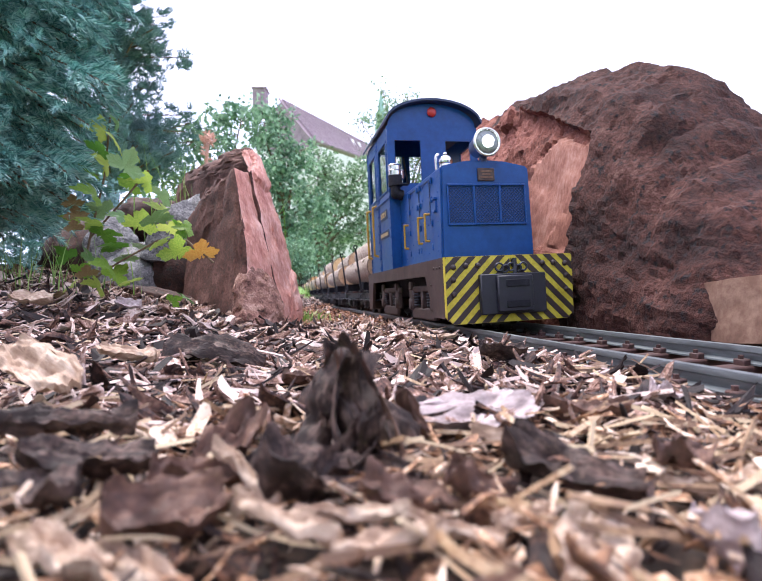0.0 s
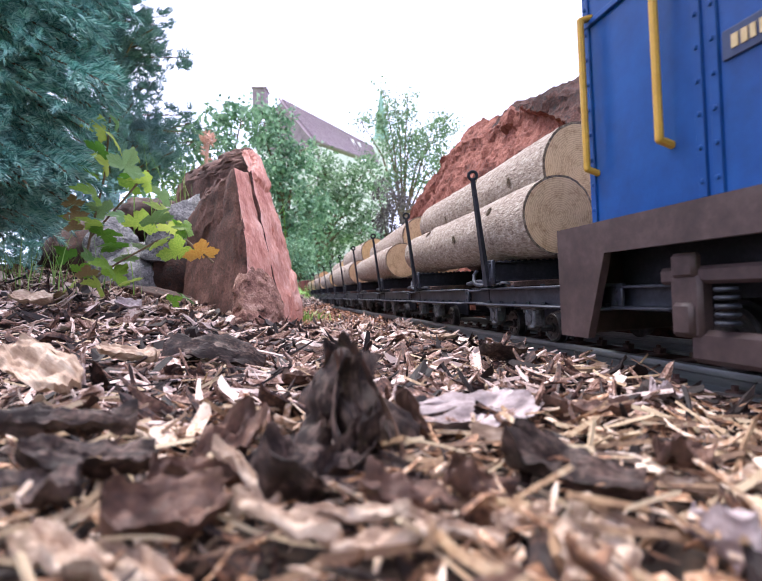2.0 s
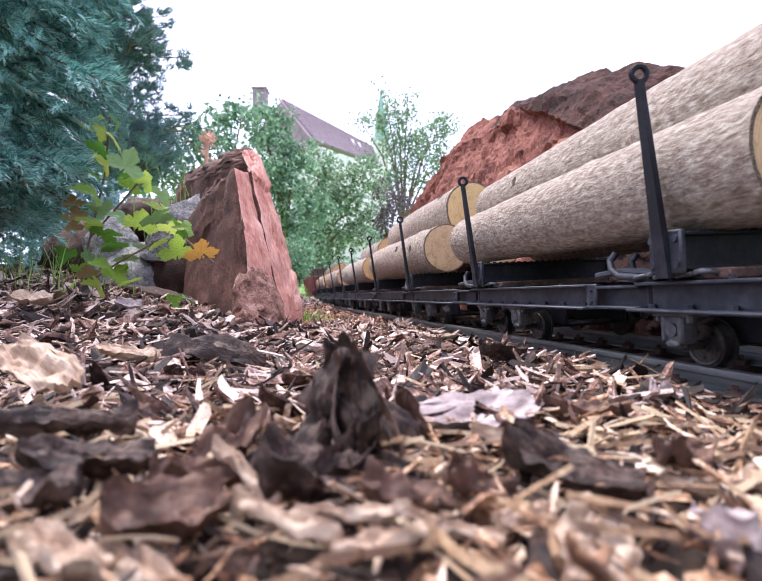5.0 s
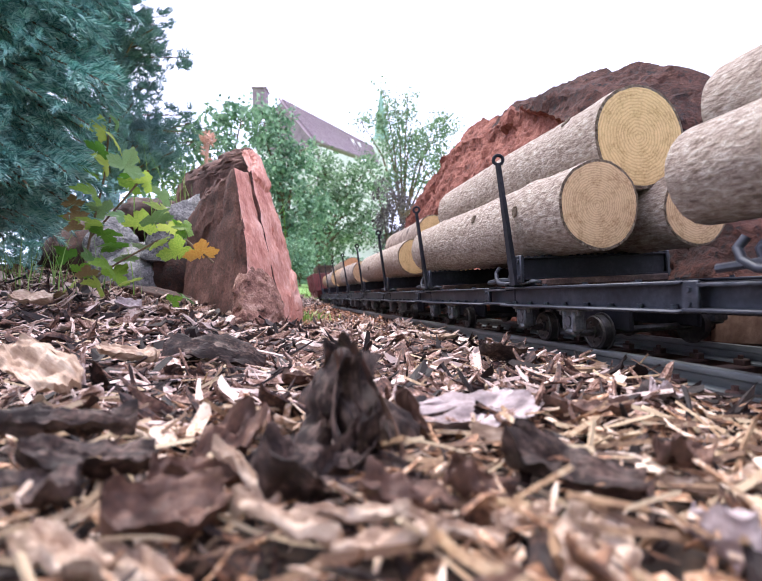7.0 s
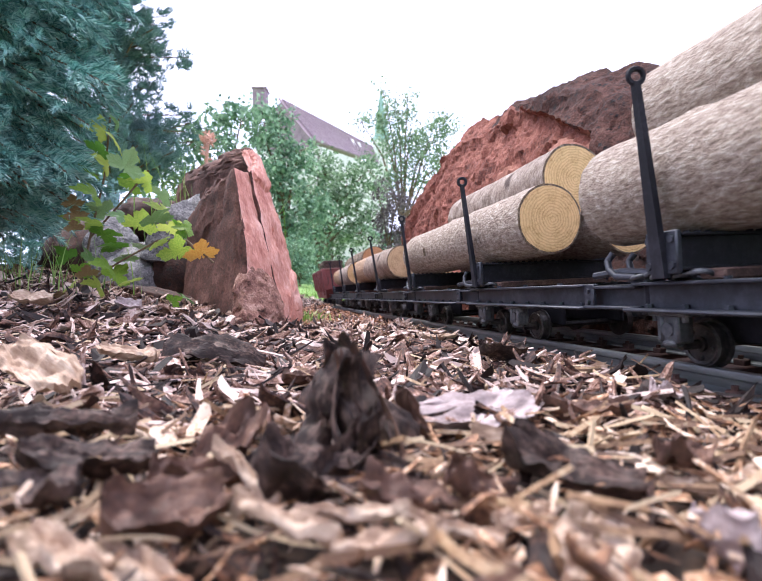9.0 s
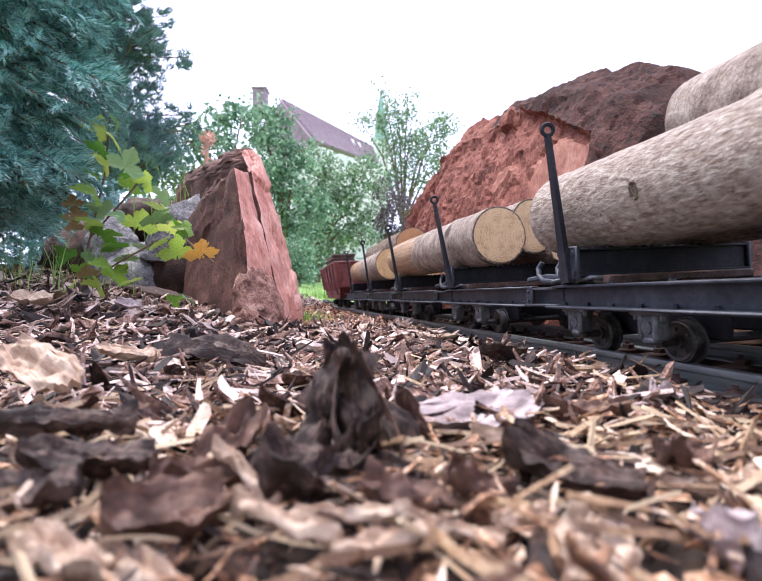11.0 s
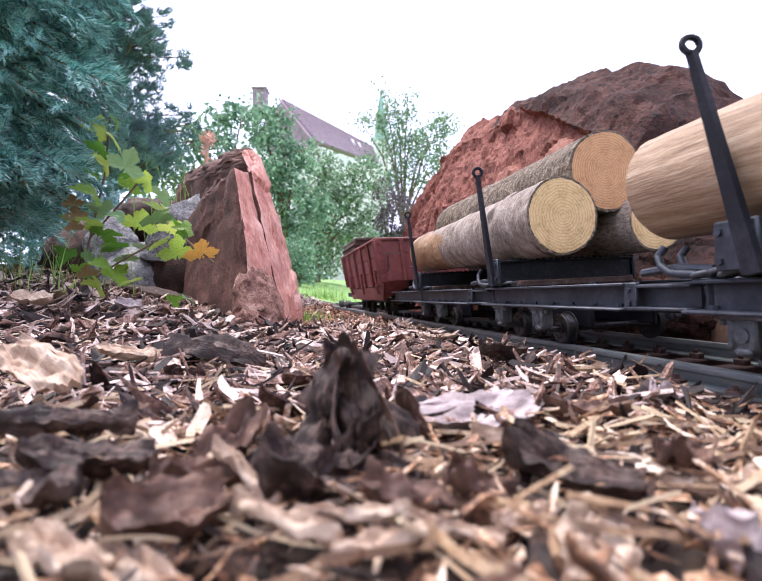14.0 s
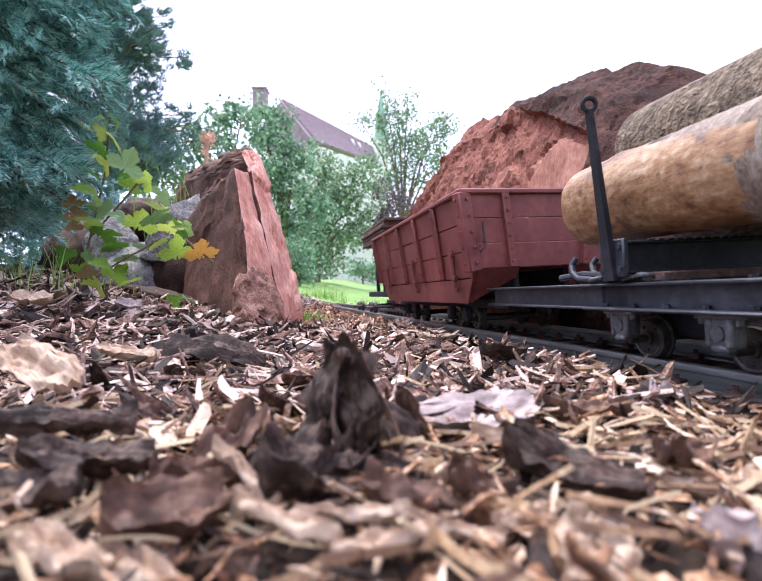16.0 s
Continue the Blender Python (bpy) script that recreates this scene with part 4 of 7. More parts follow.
def make_loco():
    W, TOP = 0.1275, 0.134
    L = 0.72
    lo = thing("locomotive", None, None, "blue model diesel locomotive with a yellow and black striped buffer beam", "locomotive")
    bm = bmesh.new()
    for side in (-1, 1):
        prism(bm, [(side * W, TOP), (side * (W - 0.006), TOP), (side * (W - 0.006), TOP - 0.030), (side * W, TOP - 0.030)], 0.004, L)
        for y0, y1, lean in ((0.004, 0.115, 0.045), (L - 0.075, L, -0.03)):
            ins = [(y0, 0.022), (y1 - (lean if lean > 0 else 0), 0.022), (y1, TOP - 0.03), (y0, TOP - 0.03)]
            if lean < 0:
                ins = [(y0 - lean, 0.022), (y1, 0.022), (y1, TOP - 0.03), (y0, TOP - 0.03)]
            a = [bm.verts.new((side * W, y, z)) for y, z in ins]
            b = [bm.verts.new((side * (W - 0.008), y, z)) for y, z in ins]
            bm.faces.new(a)
            bm.faces.new(b[::-1])
            for i in range(4):
                bm.faces.new((a[i], b[i], b[(i + 1) % 4], a[(i + 1) % 4]))
        rivets(bm, [(side * (W + 0.0005), 0.02 + 0.018 * k, TOP - 0.018) for k in range(3)] + [(side * (W + 0.0005), 0.075, 0.085)], 0.0028)
    block(bm, 0, L / 2, TOP - 0.004, 2 * W - 0.004, L - 0.01, 0.006, 0.001)
    block(bm, 0, L - 0.004, 0.078, 2 * W, 0.008, 0.112, 0.002)
    part("frame", fixed(bm), M_FRAME, lo, "brown-grey painted side frame")
    # buffer beam: a yellow plate with black slanting bars
    bm = bmesh.new()
    out = [(-W, TOP), (W, TOP), (W, 0.024), (W - 0.014, 0.011), (-W + 0.014, 0.011), (-W, 0.024)]
    prism(bm, out, -0.006, 0.004)
    beam = part("buffer_beam", fixed(bm), M_YELLOW, lo, "yellow and black warning-striped buffer beam")
    bm = bmesh.new()
    for side in (-1, 1):
        for k in range(9):
            c0 = side * (0.010 + 0.0285 * k)
            lo_x, hi_x = c0, c0 + side * 0.0145
            run = side * 0.123
            bar = [(lo_x, TOP - 0.0005), (hi_x, TOP - 0.0005), (hi_x + run, 0.0115), (lo_x + run, 0.0115)]
            # slanting outwards and downwards, clipped to the plate
            poly = [Vector((x, z)) for x, z in bar]
            for sgn in (1, -1):
                lim = W - 0.0006
                res = []
                for i in range(len(poly)):
                    p, q = poly[i], poly[(i + 1) % len(poly)]
                    ip, iq = sgn * p.x <= lim, sgn * q.x <= lim
                    if ip:
                        res.append(p)
                    if ip != iq:
                        f = (sgn * lim - p.x) / (q.x - p.x)
                        res.append(p.lerp(q, f))
                poly = res
                if len(poly) < 3:
                    break
            if len(poly) >= 3:
                prism(bm, [(p.x, max(p.y, 0.0115)) for p in poly], -0.0068, -0.0058)
        for k in range(1, 5):
            c0 = side * (0.010 - 0.0285 * k)
            run = side * 0.123
            bar = [Vector((c0, TOP)), Vector((c0 + side * 0.0145, TOP)), Vector((c0 + side * 0.0145 + run, 0.0115)), Vector((c0 + run, 0.0115))]
            res = []
            for i in range(4):
                p, q = bar[i], bar[(i + 1) % 4]
                ip, iq = side * p.x >= 0.001, side * q.x >= 0.001
                if ip:
                    res.append(p)
                if ip != iq:
                    res.append(p.lerp(q, (side * 0.001 - p.x) / (q.x - p.x)))
            if len(res) >= 3:
                prism(bm, [(p.x, p.y) for p in res], -0.0068, -0.0058)
    part("stripe", fixed(bm), M_STRIPE, beam, "black slanting warning stripes")
    bolt = to_mesh("bolt", ball(bmesh.new(), (0, 0, 0), 0.0055, 8, 5), M_STRIPE)
    for side in (-1, 1):
        for x, z in ((0.112, 0.115), (0.088, 0.117), (0.065, 0.117), (0.113, 0.092), (0.113, 0.066)):
            ob = new("bolt", bolt)
            ob.parent = beam
            ob.matrix_basis = Matrix.Translation((side * x, -0.007, z))
    bm = bmesh.new()
    block(bm, 0.0, -0.012, 0.063, 0.130, 0.012, 0.074, 0.002)
    block(bm, 0.0, -0.021, 0.063, 0.070, 0.008, 0.066, 0.002)
    pocket = part("coupler_pocket", bm, M_POCKET, lo, "dark coupler pocket")
    bm = bmesh.new()
    for z in (0.044, 0.082):
        block(bm, 0.004, -0.0256, z, 0.046, 0.003, 0.013, 0.001)
    part("coupler_slot", bm, M_BLACK, pocket)
    bm = bmesh.new()
    for k in range(5):
        ring(bm, (-0.025 + 0.012 * k, -0.012, 0.112 - 0.003 * (k % 2)), (0.2, 1, 0.5 * (k % 2)), 0.007, 0.002, 12, 5)
    rod(bm, (0.006, -0.012, 0.100), (0.006, -0.012, 0.128), 0.004, 8)
    part("coupling_pin", bm, M_STEEL, pocket, "steel coupling pin on a chain")
    # hood
    HW, H0, H1, HT = 0.096, 0.080, 0.405, 0.322
    bm = bmesh.new()
    prof = [(-HW - 0.005, TOP), (-HW, HT - 0.004), (-HW + 0.006, HT + 0.001), (-0.045, HT + 0.010), (0, HT + 0.013), (0.045, HT + 0.010), (HW - 0.006, HT + 0.001), (HW, HT - 0.004), (HW + 0.005, TOP)]
    prism(bm, prof, H0, H1)
    fixed(bm)
    bmesh.ops.bevel(bm, geom=[e for e in bm.edges if abs(e.verts[0].co.y - H0) < 1e-5 and abs(e.verts[1].co.y - H0) < 1e-5], offset=0.004, segments=2, affect="EDGES")
    hood = part("hood", bm, M_BLUE, lo, "bright blue riveted engine hood", angle=30)
    bm = bmesh.new()
    for side in (-1, 1):
        for y in (H0 + 0.02, 0.16, 0.20, 0.28, 0.335, H1 - 0.015):
            rivets(bm, [(side * (HW + 0.004 - 0.005 * (z - TOP) / 0.2), y, z) for z in [TOP + 0.02 + 0.03 * k for k in range(6)]], 0.0023)
    tagged(part("rivets", bm, M_BLUE, hood), kind="stuff")
    hinge = to_mesh("hinge", block(bmesh.new(), 0, 0, 0, 0.005, 0.006, 0.013, 0.001), M_BLUE)
    for side in (-1, 1):
        for y in (0.135, 0.215, 0.235, 0.30):
            for z in (0.165, 0.215, 0.265, 0.305):
                ob = new("hinge", hinge)
                ob.parent = hood
                ob.matrix_basis = Matrix.Translation((side * (HW + 0.0035), y, z))
    for side in (-1, 1):
        for y in (0.155, 0.205, 0.32):
            bm = bmesh.new()
            x0 = side * (HW + 0.002)
            x1 = side * (HW + 0.013)
            bent(bm, [(x0, y, 0.180), (x1, y, 0.180), (x1, y, 0.237), (x0, y, 0.237)], 0.0024, 8)
            part("handle", bm, M_HANDLE, hood, "brass-yellow grab handle")
    for side in (-1, 1):
        for y in (0.148, 0.225, 0.305):
            part("door_seam", block(bmesh.new(), side * (HW + 0.0022), y, 0.225, 0.0012, 0.0022, 0.165), M_DARKBLUE, hood)
        part("door_seam", block(bmesh.new(), side * (HW + 0.0010), 0.227, 0.309, 0.0012, 0.160, 0.0022), M_DARKBLUE, hood)
    for side in (-1, 1):
        bm = bmesh.new()
        block(bm, side * (HW + 0.004), 0.112, 0.262, 0.008, 0.014, 0.006, 0.001)
        block(bm, side * (HW + 0.004), 0.112, 0.236, 0.008, 0.014, 0.006, 0.001)
        block(bm, side * (HW + 0.003), 0.109, 0.249, 0.004, 0.006, 0.024, 0.001)
        part("latch", bm, M_BLUE, hood, "blue hood latch")
    # radiator grille in three panels
    for k in range(3):
        bm = bmesh.new()
        cx = -0.056 + 0.056 * k
        z0, z1, hw = 0.204, 0.283, 0.0272
        for z in (z0, z1):
            block(bm, cx, H0 - 0.002, z, 2 * hw + 0.003, 0.006, 0.004, 0.0008)
        for x in (cx - hw, cx + hw):
            block(bm, x, H0 - 0.0015, (z0 + z1) / 2, 0.003, 0.005, z1 - z0, 0.0006)
        g = part("grille", bm, M_BLUE, hood, "dark wire-mesh radiator grille in a blue frame")
        bm = bmesh.new()
        block(bm, cx, H0 - 0.0004, (z0 + z1) / 2, 2 * hw, 0.0008, z1 - z0)
        part("mesh_backing", bm, M_DARKBLUE, g)
        bm = bmesh.new()
        step = 0.0072
        nn = int((2 * hw + z1 - z0) / step)
        for sgn in (-1, 1):
            for i in range(1, nn):
                c0 = i * step
                # a wire at 45 degrees, clipped to the panel
                xa, za = max(0.0, c0 - (z1 - z0)), min(z1 - z0, c0)
                xb, zb = min(2 * hw, c0), max(0.0, c0 - 2 * hw)
                if xb - xa < 0.002:
                    continue
                fx = (lambda x: cx - hw + x) if sgn > 0 else (lambda x: cx + hw - x)
                rod(bm, (fx(xa), H0 - 0.0016, z0 + za), (fx(xb), H0 - 0.0016, z0 + zb), 0.0008, 4)
        part("wire_mesh", bm, M_BLUE, g)
    bm = bmesh.new()
    block(bm, 0, H0 - 0.002, 0.304, 0.036, 0.004, 0.026, 0.001)
    pl = part("number_plate", bm, M_FRAME, hood, "small brown cast plate")
    bm = bmesh.new()
    for z, w in ((0.310, 0.024), (0.304, 0.018), (0.298, 0.026)):
        block(bm, 0, H0 - 0.0045, z, w, 0.0012, 0.0028)
    part("plate_bar", bm, M_SLAB, pl)
    # headlight
    bm = bmesh.new()
    rod(bm, (0, 0.112, 0.366), (0, 0.067, 0.366), 0.020, 24, 0.0275)
    rod(bm, (0, 0.088, 0.330), (0, 0.088, 0.352), 0.008, 10)
    lamp = part("headlight", bm, M_DARKBLUE, lo, "round headlight, switched on")
    bm = bmesh.new()
    ring(bm, (0, 0.0655, 0.366), (0, 1, 0), 0.0265, 0.003, 28, 8)
    part("rim", bm, M_CHROME, lamp, "bright metal rim")
    bm = bmesh.new()
    ball(bm, (0, 0.0670, 0.366), 0.0245, 20, 10, (1, 0.25, 1))
    part("reflector", bm, M_REFLECT, lamp)
    bm = bmesh.new()
    ball(bm, (0, 0.0595, 0.366), 0.0125, 14, 8, (1, 0.4, 1))
    glow = material("lamp_glow", [(1, 1, 1), (1, 1, 1)], bump=0)
    gb = glow.node_tree.nodes["Principled BSDF"]
    gb.inputs["Emission Color"].default_value, gb.inputs["Emission Strength"].default_value = (0.85, 0.95, 1.0, 1), 6.0
    part("bulb", bm, glow, lamp, "white glowing bulb")
    # bell and air filter
    bm = bmesh.new()
    ball(bm, (-0.045, 0.185, 0.358), 0.015, 14, 8)
    rod(bm, (-0.045, 0.185, 0.332), (-0.045, 0.185, 0.357), 0.016, 14, 0.013)
    ball(bm, (-0.045, 0.185, 0.375), 0.005, 8, 6)
    bent(bm, [(-0.067, 0.185, 0.34), (-0.067, 0.185, 0.37), (-0.060, 0.185, 0.375)], 0.0028)
    part("bell", bm, M_CHROME, lo, "shiny nickel bell")
    bm = bmesh.new()
    rod(bm, (-0.113, 0.372, 0.345), (-0.113, 0.372, 0.372), 0.018, 16)
    bent(bm, [(-0.113, 0.372, 0.35), (-0.113, 0.372, 0.325), (-0.094, 0.372, 0.322)], 0.013, 12)
    block(bm, -0.098, 0.355, 0.346, 0.03, 0.02, 0.003)
    f = part("air_filter", bm, M_BLACK, lo, "black air filter elbow")
    bm = bmesh.new()
    rod(bm, (-0.113, 0.372, 0.372), (-0.113, 0.372, 0.398), 0.0165, 18)
    ring(bm, (-0.113, 0.372, 0.398), (0, 0, 1), 0.0165, 0.002, 18, 5)
    ring(bm, (-0.113, 0.372, 0.385), (0, 0, 1), 0.0168, 0.0013, 18, 5)
    rod(bm, (-0.098, 0.385, 0.366), (-0.098, 0.385, 0.388), 0.013, 16)
    ring(bm, (-0.098, 0.385, 0.388), (0, 0, 1), 0.013, 0.0018, 16, 5)
    part("cap", bm, M_CHROME, f, "silver ribbed cap")
    # cab
    C0, C1, CW, EAVE = 0.39, 0.665, 0.121, 0.508
    def wall_with_windows(bm, x, y0, y1, z0, z1, holes, thick, axis):
        """A wall as strips round its window holes; axis x: a side wall; axis y: a front or back wall."""
        edges_u = sorted({y0, y1, *[h[0] for h in holes], *[h[1] for h in holes]})
        edges_v = sorted({z0, z1, *[h[2] for h in holes], *[h[3] for h in holes]})
        for ua, ub in zip(edges_u, edges_u[1:]):
            for va, vb in zip(edges_v, edges_v[1:]):
                cu, cv = (ua + ub) / 2, (va + vb) / 2
                if any(h[0] < cu < h[1] and h[2] < cv < h[3] for h in holes):
                    continue
                if axis == "x":
                    block(bm, x, cu, cv, thick, ub - ua, vb - va)
                else:
                    block(bm, cu, x, cv, ub - ua, thick, vb - va)
    bm = bmesh.new()
    side_holes = [(C0 + 0.025, C0 + 0.115, 0.345, 0.468), (C0 + 0.165, C0 + 0.245, 0.345, 0.468)]
    for side in (-1, 1):
        wall_with_windows(bm, side * CW, C0, C1, TOP, EAVE, side_holes, 0.005, "x")
        block(bm, side * (CW + 0.003), (C0 + C1) / 2, 0.322, 0.006, C1 - C0 + 0.004, 0.006, 0.001)
        for y in (C0 + 0.004, C0 + 0.135, C0 + 0.148, C1 - 0.006):
            block(bm, side * (CW + 0.003), y, (TOP + EAVE) / 2, 0.003, 0.008, EAVE - TOP, 0.0008)
            rivets(bm, [(side * (CW + 0.0045), y, TOP + 0.012 + 0.024 * k) for k in range(15)], 0.0021)
        for h in side_holes:
            for z in (h[2] - 0.003, h[3] + 0.003):
                block(bm, side * (CW + 0.003), (h[0] + h[1]) / 2, z, 0.004, h[1] - h[0] + 0.012, 0.006, 0.001)
            for y in (h[0] - 0.003, h[1] + 0.003):
                block(bm, side * (CW + 0.003), y, (h[2] + h[3]) / 2, 0.004, 0.006, h[3] - h[2], 0.001)
    end_holes = [(-0.105, -0.035, 0.358, 0.470), (0.035, 0.105, 0.358, 0.470)]
    for y in (C0 + 0.003, C1 - 0.003):
        holes = end_holes if y < 0.5 else [(-0.110, -0.012, 0.330, 0.503), (0.012, 0.110, 0.330, 0.503)]
        wall_with_windows(bm, y, -CW, CW, TOP, EAVE, holes, 0.005, "y")
        arch = [(-CW, EAVE - 0.001)] + [(CW * math.sin(a), EAVE + 0.060 * (math.cos(a * 0.98))) for a in [-1.55 + 0.155 * k for k in range(21)]] + [(CW, EAVE - 0.001)]
        prism(bm, arch, y - 0.0025, y + 0.0025)
    cab = part("cab", fixed(bm), M_BLUE, lo, "blue riveted cab with square windows")
    clear = glass_mat()
    for side in (-1, 1):
        for h in side_holes:
            bm = block(bmesh.new(), side * CW, (h[0] + h[1]) / 2, (h[2] + h[3]) / 2, 0.0015, h[1] - h[0], h[3] - h[2])
            part("window_pane", bm, clear, cab, "clear cab window pane").visible_shadow = False
    bm = bmesh.new()
    seg = 24
    outer, inner = [], []
    for k in range(seg + 1):
        a = lerp(-1.0, 1.0, k / seg)
        x = (CW + 0.012) * a
        z = EAVE - 0.008 + 0.072 * math.sqrt(max(0, 1 - (a * 0.985) ** 2)) ** 0.9
        outer.append((x, z + 0.003))
        inner.append((x * 0.985, z - 0.003))
    prism(bm, outer + inner[::-1], C0 - 0.022, C1 + 0.022)
    part("roof", fixed(bm), M_DARKBLUE, cab, "dark blue arched roof", angle=30)
    bm = bmesh.new()
    ball(bm, (0, C0 - 0.002, 0.545), 0.013, 14, 8, (1, 0.4, 1))
    part("marker_lamp", bm, M_REDLENS, cab, "small red marker lamp")
    for side in (-1, 1):
        for y, z0, z1 in ((C0 + 0.175, 0.180, 0.328), (C1 - 0.012, 0.180, 0.328)):
            bm = bmesh.new()
            bent(bm, [(side * (CW + 0.002), y, z0), (side * (CW + 0.014), y, z0 + 0.004), (side * (CW + 0.014), y, z1 - 0.004), (side * (CW + 0.002), y, z1)], 0.0032, 8)
            part("grab_rail", bm, M_HANDLE, cab, "brass-yellow vertical grab rail")
        for z, w, h, txt in ((0.285, 0.075, 0.026, 1), (0.232, 0.100, 0.020, 0)):
            bm = bmesh.new()
            block(bm, side * (CW + 0.0035), C0 + 0.078, z, 0.002, w, h, 0.0006)
            pl = part("name_plate", bm, M_DARKBLUE, cab, "dark name plate with gold letters")
            if txt and side < 0:
                cu = bpy.data.curves.new("plate_text", "FONT")
                cu.body, cu.size, cu.extrude, cu.align_x, cu.align_y = "LOKI 1", 0.021, 0.0006, "CENTER", "CENTER"
                cu.materials.append(M_GOLD)
                t = new("lettering", cu)
                t.parent = pl
                t.matrix_basis = pose(side * (CW + 0.0053), C0 + 0.078, z, 90, 0, -90)
            elif not txt:
                bm = bmesh.new()
                rng = random.Random(4)
                y = -w / 2 + 0.008
                while y < w / 2 - 0.01:
                    q = rng.uniform(0.003, 0.005)
                    block(bm, side * (CW + 0.0048), C0 + 0.078 + y, z, 0.0012, q, 0.009)
                    y += q + (0.006 if rng.random() < 0.15 else 0.0022)
                part("lettering_bar", bm, M_GOLD, pl)
    bm = bmesh.new()
    block(bm, 0.03, C0 + 0.09, 0.225, 0.07, 0.05, 0.18, 0.01)
    rod(bm, (-0.05, C0 + 0.05, 0.30), (-0.07, C0 + 0.05, 0.44), 0.003, 6)
    rod(bm, (0.06, C0 + 0.05, 0.30), (0.04, C0 + 0.04, 0.42), 0.003, 6)
    part("control_stand", bm, M_BLACK, cab)
    # running gear
    for y0 in (0.190, 0.490):
        for dy in (-0.080, 0.080):
            wheelset(lo, y0 + dy, 0.027, WHEEL_LOCO)
        for side in (-1, 1):
            x = side * 0.108
            bm = bmesh.new()
            block(bm, x, y0, 0.024, 0.010, 0.160, 0.026, 0.004)
            block(bm, x, y0, 0.079, 0.010, 0.215, 0.014, 0.003)
            for dy in (-0.080, 0.080):
                block(bm, x, y0 + dy, 0.055, 0.014, 0.030, 0.050, 0.003)
                block(bm, x + side * 0.006, y0 + dy, 0.045, 0.010, 0.020, 0.026, 0.003)
                block(bm, x + side * 0.004, y0 + dy, 0.087, 0.010, 0.024, 0.020, 0.003)
            block(bm, x, y0, 0.056, 0.012, 0.016, 0.040, 0.002)
            fr = part("bogie_frame", bm, M_FRAME, lo, "brown-grey cast bogie side frame")
            for dy in (-0.048, 0.048):
                bm = bmesh.new()
                for k in range(5):
                    ring(bm, (x + side * 0.001, y0 + dy, 0.043 + 0.0062 * k), (0, 0, 1), 0.0070, 0.0018, 12, 5)
                part("coil_spring", bm, M_STEEL, fr, "coil spring")
    bm = bmesh.new()
    block(bm, 0, L / 2, 0.09, 0.16, L - 0.08, 0.06)
    part("underframe", bm, M_BLACK, lo)
    return ride(lo, -0.906)


def glass_mat():
    mt = bpy.data.materials.new("window_glass")
    mt.use_nodes = True
    b = mt.node_tree.nodes["Principled BSDF"]
    b.inputs["Transmission Weight"].default_value, b.inputs["Roughness"].default_value, b.inputs["IOR"].default_value = 1.0, 0.03, 1.1
    return mt


make_loco()


